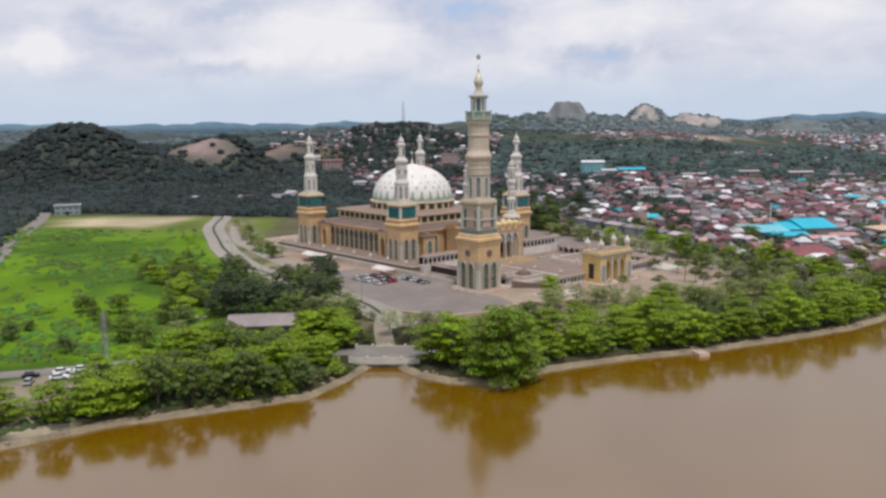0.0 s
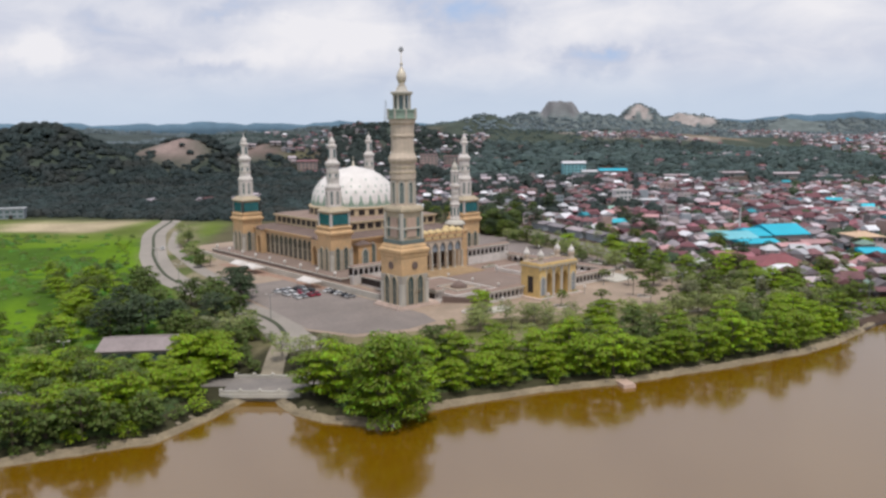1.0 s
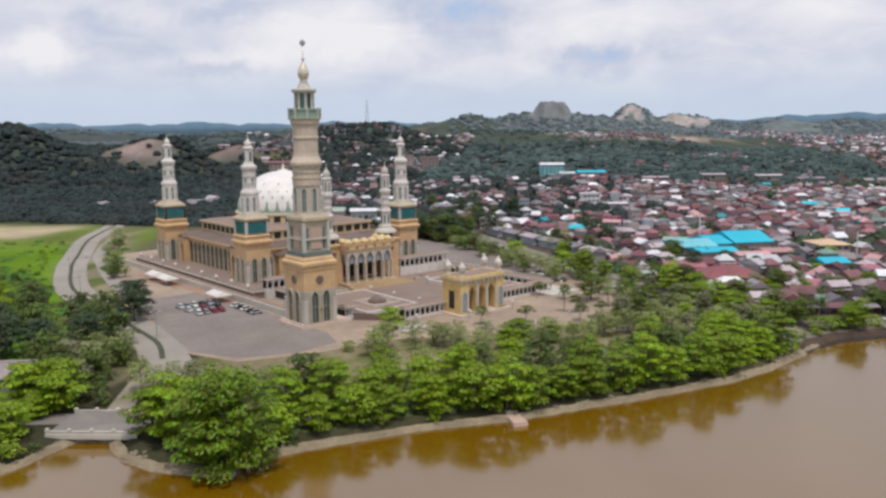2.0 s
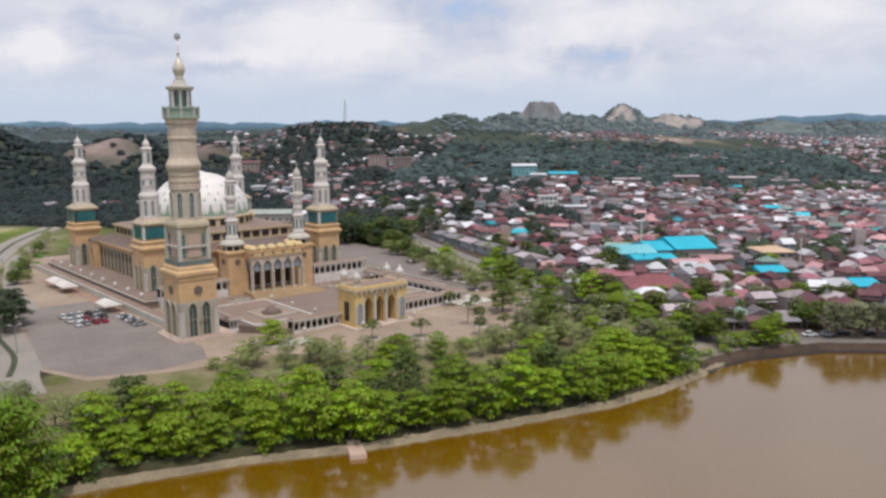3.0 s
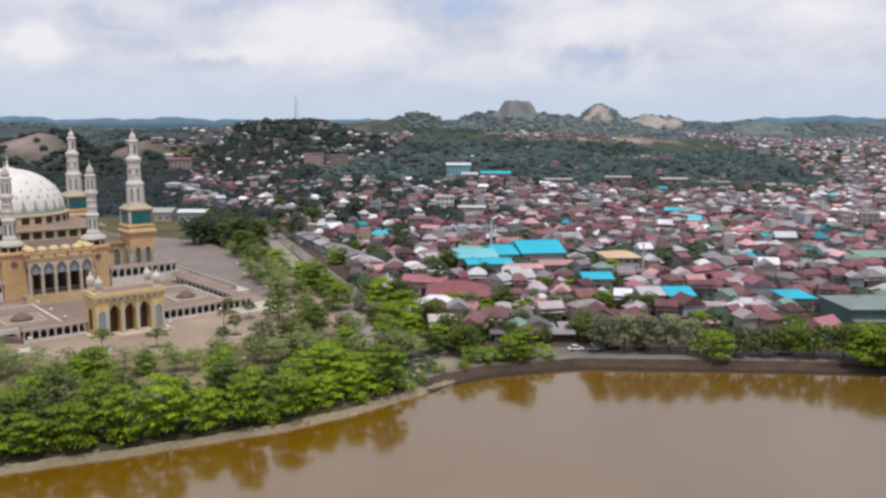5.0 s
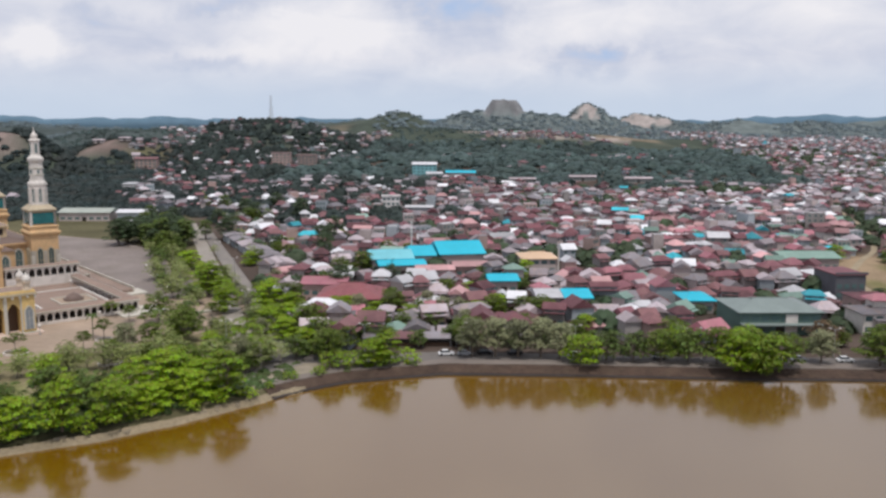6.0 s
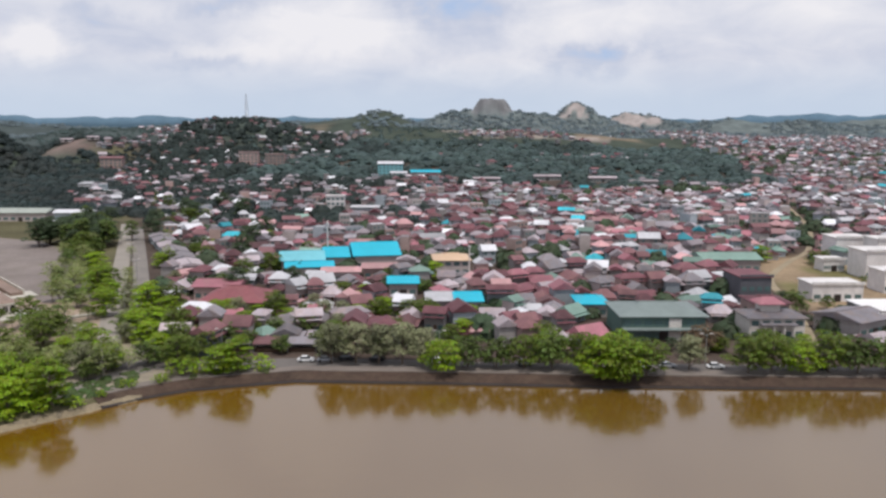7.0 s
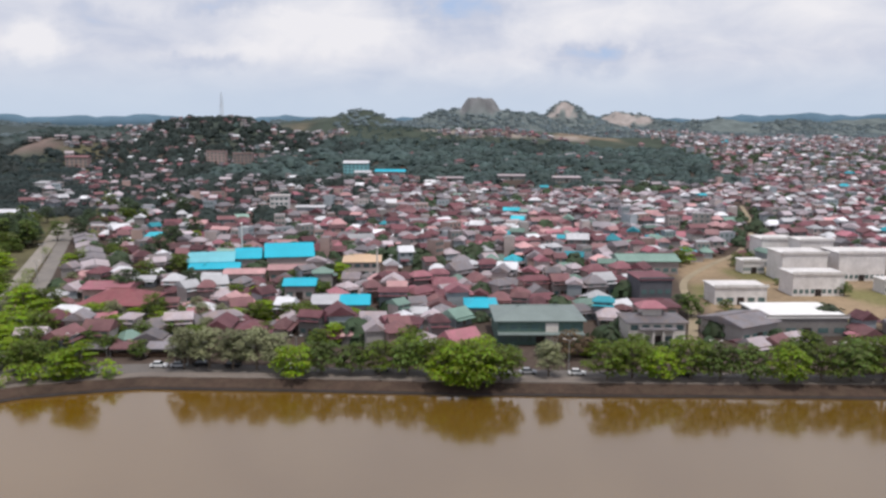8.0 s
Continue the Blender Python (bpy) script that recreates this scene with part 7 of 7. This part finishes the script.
for k in range(6):
    q = k / 5
    hall("row_shop", *big(96 - 52 * q, 140 + 78 * q, 8), 122, 14, 9, 4.0, ROOFS["weathered grey" if k % 3 else "pale pinkish"], PLASTERS[3], "row shop with a pale roof beside the avenue", windows=4)


villa = bpy.data.objects["villa"]
part("upper_storey", Geo().box(-3.2, 2.2, -1.5, 3.0, 6.0, 9.8), WHITE, villa)
upper = part("upper_roof", roof_geo(6.6, 5.6, 1.6, 9.8, True, 0.7), ROOFS["faded red"], villa, "faded red hipped roof")
upper.location = (-0.5, 0.75, 0)
for i in range(4):
    part("column", Geo().box(-4.2 + 2.8 * i - 0.25, -4.2 + 2.8 * i + 0.25, -7.4, -6.9, 0, 4.6), WHITE, villa)
part("porch_roof", Geo().box(-5.2, 5.2, -7.7, -5.4, 4.6, 5.0), ROOFS["weathered grey"], villa)
office = bpy.data.objects["office_building"]
part("pillar", Geo().box(1.5, 5.0, -9.9, -9.4, 0, 6.2), WHITE, office, "white entrance pillar panel")
part("canopy", Geo().box(-12, 12, -12.5, -9.4, 3.4, 3.7), GREYROOF, office)


def house_spots():
    rng = random.Random(31)
    out = []
    a = radians(12)
    ca, sa = math.cos(a), math.sin(a)
    j = 0
    v = -40.0
    while v < 1900:
        far = v > 420
        step_v = rng.uniform(6.2, 8.8) * (1.0 if not far else 1.3)
        u = -520.0
        while u < 1750:
            w = rng.choice((rng.uniform(4, 6), rng.uniform(5, 7.5), rng.uniform(6, 10)))
            u += w / 2
            vj = v + rng.uniform(-2.4, 2.4)
            x, y = 120 + u * ca - vj * sa, 40 + u * sa + vj * ca
            u += w / 2 + (rng.uniform(0.3, 1.6) if rng.random() < 0.86 else rng.uniform(3, 7))
            if (off_avenue(x, y) < 13 and not (y > 345 and y < 900 and x > -112 - 0.55 * (y - 400) + 14 * math.sin(y / 40))) or y < np.interp(x, SX, SY) + 30 or x > 1700 or y > 1900 or (x < 300 and y > 1250):
                continue
            if any((x - bx) ** 2 + (y - by) ** 2 < (r + 4) ** 2 for bx, by, r in BIG):
                continue
            if 332 < x < 420 and 95 < y < 205:
                continue
            if abs(x - np.interp(y, [60, 110, 160, 205, 250, 350, 470], [318, 326, 331, 350, 372, 400, 420])) < 8 and y < 480:
                continue
            dens = 0.9 if v < 380 else 0.9 - (0.66 if x < 420 else 0.55) * min(1, (v - 380) / 500)
            if off_avenue(x, y) < 170 and y > 260:
                dens *= 0.46
            if math.sin(x / 47) * math.sin(y / 39) > 0.62:
                dens *= 0.35
            if y > 600 + 25 * math.sin(x / 60) and -70 < x < 470:
                dens *= 0.06 if not (math.hypot((x - 194) / 110, (y - 1225) / 45) < 1 or math.hypot((x - 300) / 70, (y - 1000) / 25) < 1 or math.hypot((x - 60) / 60, (y - 900) / 30) < 1) else 2.0
            if rng.random() > dens:
                continue
            out.append((x, y, 12 + rng.choice((0, 90, 0, 90, 30)) + rng.uniform(-19, 19), w, rng.uniform(4.2, 7.0), 2 if rng.random() < 0.36 else 1, rng.random() < 0.45,
                        rng.choices(range(9), GAY_ODDS if 250 < x < 390 and 165 < y < 380 else ROOF_ODDS if y < 330 - 0.9 * max(0, 160 - x) else HAZY_ODDS if x > 300 else SLOPE_ODDS if x < 70 else FAR_ODDS)[0], rng.randrange(4)))
        v += step_v
        j += 1
        if j % 5 == 0:
            v += 4.5
    for _ in range(5):
        x, y = rng.uniform(-330, -180), rng.uniform(300, 400)
        out.append((x, y, rng.uniform(0, 180), rng.uniform(8, 14), rng.uniform(7, 10), 1, False, rng.choice((0, 3, 3, 4)), rng.randrange(4)))
    return out


def build_town():
    spots = house_spots()
    spots.sort(key=lambda s: (s[0] - 190) ** 2 * 0.35 + (s[1] + 100) ** 2)
    for x, y, turn, w, d, st, hip, ro, pl in spots[:290]:
        house(x, y, turn, w, d, st, hip, ROOF_LIST[ro], pl)
    g, rng = Geo(), random.Random(14)
    for x, y, turn, w, d, st, hip, ro, pl in spots[290:]:
        m = pose(x, y, height(x, y), 0, 0, turn)
        sort = rng.random()
        if sort < 0.07:  # a plain block with a flat roof behind its parapet
            st, w = st + 1, w * 1.15
            b = Geo().box(-w / 2, w / 2, -d / 2, d / 2, -1.5, 3 * st + 0.5)
            g.add([tuple(m @ Vector(p)) for p in b.v], b.f[2:], 9 + pl)
            b = Geo().box(-w / 2 + 0.2, w / 2 - 0.2, -d / 2 + 0.2, d / 2 - 0.2, 3 * st, 3 * st + 0.3)
            g.add([tuple(m @ Vector(p)) for p in b.v], b.f[1:], rng.choice((3, 4, 6)))
            for s in range(st):
                for q in (-0.3, 0.0, 0.3):
                    k = Geo().box(w * q - 0.6, w * q + 0.6, -d / 2 - 0.06, -d / 2 + 0.05, 3 * s + 1.0, 3 * s + 2.3)
                    g.add([tuple(m @ Vector(p)) for p in k.v], k.f[2:3], 13)
            continue
        if sort > 0.9:
            w, st = w * 1.8, 1
        b = Geo().box(-w / 2, w / 2, -d / 2, d / 2, -1.5, 3 * st)
        g.add([tuple(m @ Vector(p)) for p in b.v], [q for q in b.f[2:]], 9 + pl)
        r = roof_geo(w, d, min(w, d) * (0.27 + 0.13 * abs(math.sin(x * 3.7))), 3 * st, hip)
        g.add([tuple(m @ Vector(p)) for p in r.v], r.f, ro)
        side = 1 if (int(x * 7) % 2) else -1
        k = roof_geo(w * 0.55, 3.2, 0.5, 2.5, False, 0.3)
        m2 = m @ pose(side * w * 0.2, -d / 2 - 1.5, 0)
        g.add([tuple(m2 @ Vector(p)) for p in k.v], k.f, (ro + int(x) % 5) % 6)
        for s in range(st):
            for q in (-0.3, 0.3):
                k = Geo().box(w * q - 0.7, w * q + 0.7, -d / 2 - 0.06, -d / 2 + 0.05, 3 * s + 1.0, 3 * s + 2.3)
                g.add([tuple(m @ Vector(p)) for p in k.v], k.f[2:3], 13)
    isl = []
    for n in ROOF_LIST:
        c = ROOFS[n].node_tree.nodes["Hue/Saturation/Value"].inputs["Color"].default_value
        isl.append(shade("far_" + n.replace(" ", "_").replace("-", "_"), tuple(c)[:3], 0.7, 0.2, 0.1, 1.0, per="island", swing=0.45))
    me = g.mesh("far_houses", *isl, *[shade(f"far_{m.name}", tuple(m.node_tree.nodes["Hue/Saturation/Value"].inputs["Color"].default_value)[:3], 0.85, 0.15, 0.2, 1.0, per="island") for m in PLASTERS], GLASS)
    tagged(new("far_houses", me), "dense spread of small town houses with rusty roofs", "houses", kind="stuff")


build_town()


# ---------------------------------------------------------------- vehicles, lamps and masts
def car(x, y, turn, paint, label):
    c = thing("car", pose(x, y, 0.1, 0, 0, turn), label, "car", "parked cars")
    b = Geo()
    prof = [(-2.1, 0.35), (-2.15, 0.75), (-1.3, 0.92), (1.1, 0.95), (2.1, 0.78), (2.15, 0.35)]
    n = len(prof)
    b.add([(px, s * 0.85, pz) for s in (-1, 1) for px, pz in prof], [tuple(range(n - 1, -1, -1)), tuple(range(n, 2 * n))] + [(i, (i + 1) % n, n + (i + 1) % n, n + i) for i in range(n)])
    part("body", b, paint, c)
    k = Geo().add([(px, s * w, pz) for s in (-1, 1) for px, w, pz in ((-1.6, 0.8, 0.9), (-1.2, 0.65, 1.45), (0.4, 0.65, 1.47), (1.1, 0.8, 0.93))], [(3, 2, 1, 0), (4, 5, 6, 7), (0, 1, 5, 4), (1, 2, 6, 5), (2, 3, 7, 6)])
    part("cabin", k, CARGLASS, c, "dark tinted windows")
    part("roof", Geo().box(-1.18, 0.38, -0.63, 0.63, 1.45, 1.51), paint, c)
    for sx in (-1.3, 1.3):
        for sy in (-0.8, 0.8):
            part("wheel", Geo().lathe([(0.33, -0.1), (0.33, 0.1)], 12), RUBBER, c, at=pose(sx, sy, 0.3, 90))
    return c


PAINTS = [(shade("white_car_paint", (0.75, 0.75, 0.75), 0.25, 0.05), "parked white saloon car"), (shade("silver_car_paint", (0.45, 0.46, 0.48), 0.25, 0.05, metal=0.3), "parked silver saloon car"),
          (shade("red_car_paint", (0.35, 0.02, 0.05), 0.25, 0.05), "parked dark red saloon car"), (shade("black_car_paint", (0.02, 0.02, 0.025), 0.2, 0.05), "parked black saloon car")]


def parked_cars():
    rng = random.Random(9)
    for i, (u, v, p) in enumerate(((-22, 50, 0), (-19.5, 50, 1), (-17, 50, 0), (-14, 49.5, 3), (-11.5, 49, 1), (-22, 43, 0), (-19.4, 43, 0), (-16.8, 43, 2), (-14.2, 43, 1), (-11.6, 42.5, 3),
                                   (-21.5, 36, 0), (-19, 36, 1), (-16.2, 36, 2), (-13.5, 36, 2), (-6.5, 27, 3), (-6.5, 24, 1), (-6.5, 31, 0), (-6.5, 34, 3), (-6.5, 38, 0))):
        m = plan(u, v)
        car(m.translation.x, m.translation.y, AXIS + (90 if u < -8 else 0) + rng.uniform(-6, 6), *PAINTS[p])
    for x, y, t, p in ((-96, -118, 30, 0), (-92, -115.5, 30, 0), (-88, -112.5, 32, 1), (-102, -122, 32, 3), (-94, -122.5, 30, 0), (-90, -121, 28, 0), (-86.5, -119.5, 30, 0), (-99, -127, 110, 1), (-83, -117, 34, 3), (182, 23.5, 10, 0), (187, 24.2, 10, 1), (192, 26.5, 8, 3), (200, 27, 8, 3), (216, 27, 8, 0), (238, 29, 6, 1), (268, 31, 8, 0), (274, 32, 8, 1), (286, 33, 8, 0), (312, 36, 8, 3), (-150, 118, 120, 0)):
        car(x, y, t, *PAINTS[p])


parked_cars()


def awning_tent(u, v, turn):
    t = thing("canopy_tent", plan(u, v, 0, turn), "white canopy tent beside the terrace", "tent", "canopy tents")
    part("canopy", Geo().add([(-5, -3, 2.6), (5, -3, 2.6), (5, 3, 2.6), (-5, 3, 2.6), (-4, 0, 3.9), (4, 0, 3.9), (-5, -3, 2.4), (5, -3, 2.4), (5, 3, 2.4), (-5, 3, 2.4)],
                             [(0, 1, 5, 4), (2, 3, 4, 5), (1, 2, 5), (3, 0, 4), (9, 8, 7, 6), (0, 6, 7, 1), (1, 7, 8, 2), (2, 8, 9, 3), (3, 9, 6, 0)]), WHITE, t)
    for x in (-4.8, 4.8):
        for y in (-2.8, 2.8):
            part("pole", Geo().lathe([(0.06, 0), (0.06, 2.5)], 6, x, y), STEEL, t)


for u, v, k in ((-6.5, 52, 90), (-7, 96, 90), (-7, 108, 90)):
    awning_tent(u, v, k)


def lattice_mast(x, y, tall, half, label, z=0.0):
    m = thing("mast", pose(x, y, z), label, "mast")
    for sx in (-1, 1):
        for sy in (-1, 1):
            part("leg", Geo().tube((sx * half, sy * half, -0.5), (sx * half * 0.35, sy * half * 0.35, tall), 0.09 * half + 0.05, 0.05, 5), STEEL, m)
    n = max(6, int(tall / 2.2))
    for i in range(n):
        q0, q1 = i / n, (i + 1) / n
        a, b = half * (1 - 0.65 * q0), half * (1 - 0.65 * q1)
        for k in range(4):
            part("brace", Geo().tube((-a, -a, tall * q0), (b, -b, tall * q1), 0.04 + 0.03 * half, 0.04 + 0.03 * half, 4), STEEL, m, at=pose(0, 0, 0, 0, 0, 90 * k))
    return m


lattice_mast(-83, -119, 17, 0.8, "slim galvanised lattice mast beside the road")
lattice_mast(-231, 1055, 42, 2.6, "tall thin lattice mast on the far hill", height(-231, 1055))


def street_lamp(x, y, turn, tall=8.0):
    s = thing("street_lamp", pose(x, y, height(x, y), 0, 0, turn), "grey steel street lamp with two arms", "street lamp", "street lamps")
    part("pole", Geo().lathe([(0.14, -0.3), (0.08, tall)], 7), STEEL, s)
    for k in (-1, 1):
        part("arm", Geo().tube((0, 0, tall - 0.2), (1.3 * k, 0, tall + 0.3), 0.05, 0.04, 5), STEEL, s)
        part("lamp_head", Geo().box(1.3 * k - 0.4, 1.3 * k + 0.4, -0.16, 0.16, tall + 0.22, tall + 0.4), WHITE, s)


for x, y, t in ((-72, -87, 10), (-40, -24, 40), (-66, 2, 40), (-98, 30, 50), (-128, 70, 60), (98, 30, 0), (112, 60, 60), (84, 120, 60), (60, 160, 60), (122, 20, 30), (160, 22, 5), (188, 27, 5), (216, 29, 5), (250, 31, 5), (284, 36, 5), (320, 40, 5), (350, 43, 5)):
    street_lamp(x, y, t)


def stall(x, y, turn, w, roof, label):
    """A street stall: four posts, a sloping sheet roof and a counter."""
    t = thing("street_stall", pose(x, y, height(x, y) + 0.05, 0, 0, turn), label, "stall", "stalls of the waterfront street")
    part("roof", Geo().add([(-w / 2, -2.4, 2.5), (w / 2, -2.4, 2.5), (w / 2, 2.4, 3.3), (-w / 2, 2.4, 3.3), (-w / 2, -2.4, 2.36), (w / 2, -2.4, 2.36), (w / 2, 2.4, 3.16), (-w / 2, 2.4, 3.16)],
                           [(0, 1, 2, 3), (7, 6, 5, 4), (0, 4, 5, 1), (1, 5, 6, 2), (2, 6, 7, 3), (3, 7, 4, 0)]), roof, t)
    for a in (-1, 1):
        for b in (-1, 1):
            part("post", Geo().box(a * (w / 2 - 0.2) - 0.06, a * (w / 2 - 0.2) + 0.06, b * 2.1 - 0.06, b * 2.1 + 0.06, 0, 2.8 + 0.33 * b), STEEL, t)
    part("counter", Geo().box(-w / 2 + 0.6, w / 2 - 0.6, -1.2, -0.6, 0, 0.95).box(-w / 2 + 0.5, w / 2 - 0.5, -1.35, -0.5, 0.95, 1.02), bpy.data.materials["dark_wood"], t)
    part("back_wall", Geo().box(-w / 2 + 0.25, w / 2 - 0.25, 2.0, 2.1, 0, 2.9), PLASTERS[1], t)


for x, y, w, k, n in ((161, 31, 7, "weathered grey", "grey"), (169, 32, 8, "rust-brown", "rusty brown"), (178, 33.5, 8, "weathered grey", "grey"), (186, 34.5, 6, "pale pinkish", "pale"), (171, 40, 7, "white", "white"), (180, 41, 6, "pale pinkish", "pale"), (164, 39, 5, "rust-brown", "rusty brown")):
    stall(x, y, 9, w, ROOFS[k], f"open street stall under a {n} sheet roof")


# ---------------------------------------------------------------- court furniture
def court_lamp(u, v, z):
    s = thing("globe_lamp", plan(u, v, z), "short court lamp with a white globe", "lamp", "globe lamps of the court")
    part("post", Geo().lathe([(0.22, 0), (0.16, 0.3), (0.1, 0.5), (0.1, 2.4)], 8), STEEL, s)
    part("globe", Geo().lathe([(0.1, 2.35), (0.4, 2.5), (0.52, 2.85), (0.4, 3.2), (0.1, 3.35)], 10), WHITE, s, smooth=True)


for u, v in ((38, -8), (38, 6), (38, 20), (65, -8), (65, 6), (65, 20), (20, 30), (88, 30)):
    court_lamp(u, v, 0.9)
for u, v in ((41, -30), (61, -30), (24, -24), (80, -24), (100, -18), (112, 0), (118, 24), (124, 50)):
    court_lamp(u, v, 0.04)


def planter(u, v, z, w, d):
    s = thing("planter_box", plan(u, v, z), "low stone planter with trimmed green shrubs", "planter", "planters of the court")
    part("trough", Geo().box(-w / 2, w / 2, -d / 2, d / 2, 0, 0.5).box(-w / 2 - 0.1, w / 2 + 0.1, -d / 2 - 0.1, d / 2 + 0.1, 0.5, 0.62), STONE, s)
    rng = random.Random(int(u * 13 + v * 7))
    clumps = [(rng.uniform(-w / 2 + 0.4, w / 2 - 0.4), rng.uniform(-d / 4, d / 4), 0.7, 0.7, 0.55) for _ in range(int(w * 1.2))]
    me = leaf_cloud(rng, clumps, 30, 0.2)
    me.materials.append(LEAFM)
    part("shrubs", me, None, s)


for u, v, w, d in ((32, 32, 7, 1.6), (72, 32, 7, 1.6), (44, -27, 5, 1.4), (59, -27, 5, 1.4), (110, -34, 8, 2.0), (116, 8, 2.0, 8), (122, 36, 2.0, 8)):
    planter(u, v, 0.9 if 24 < u < 95 and -17 < v < 44 else 0.04, w, d)
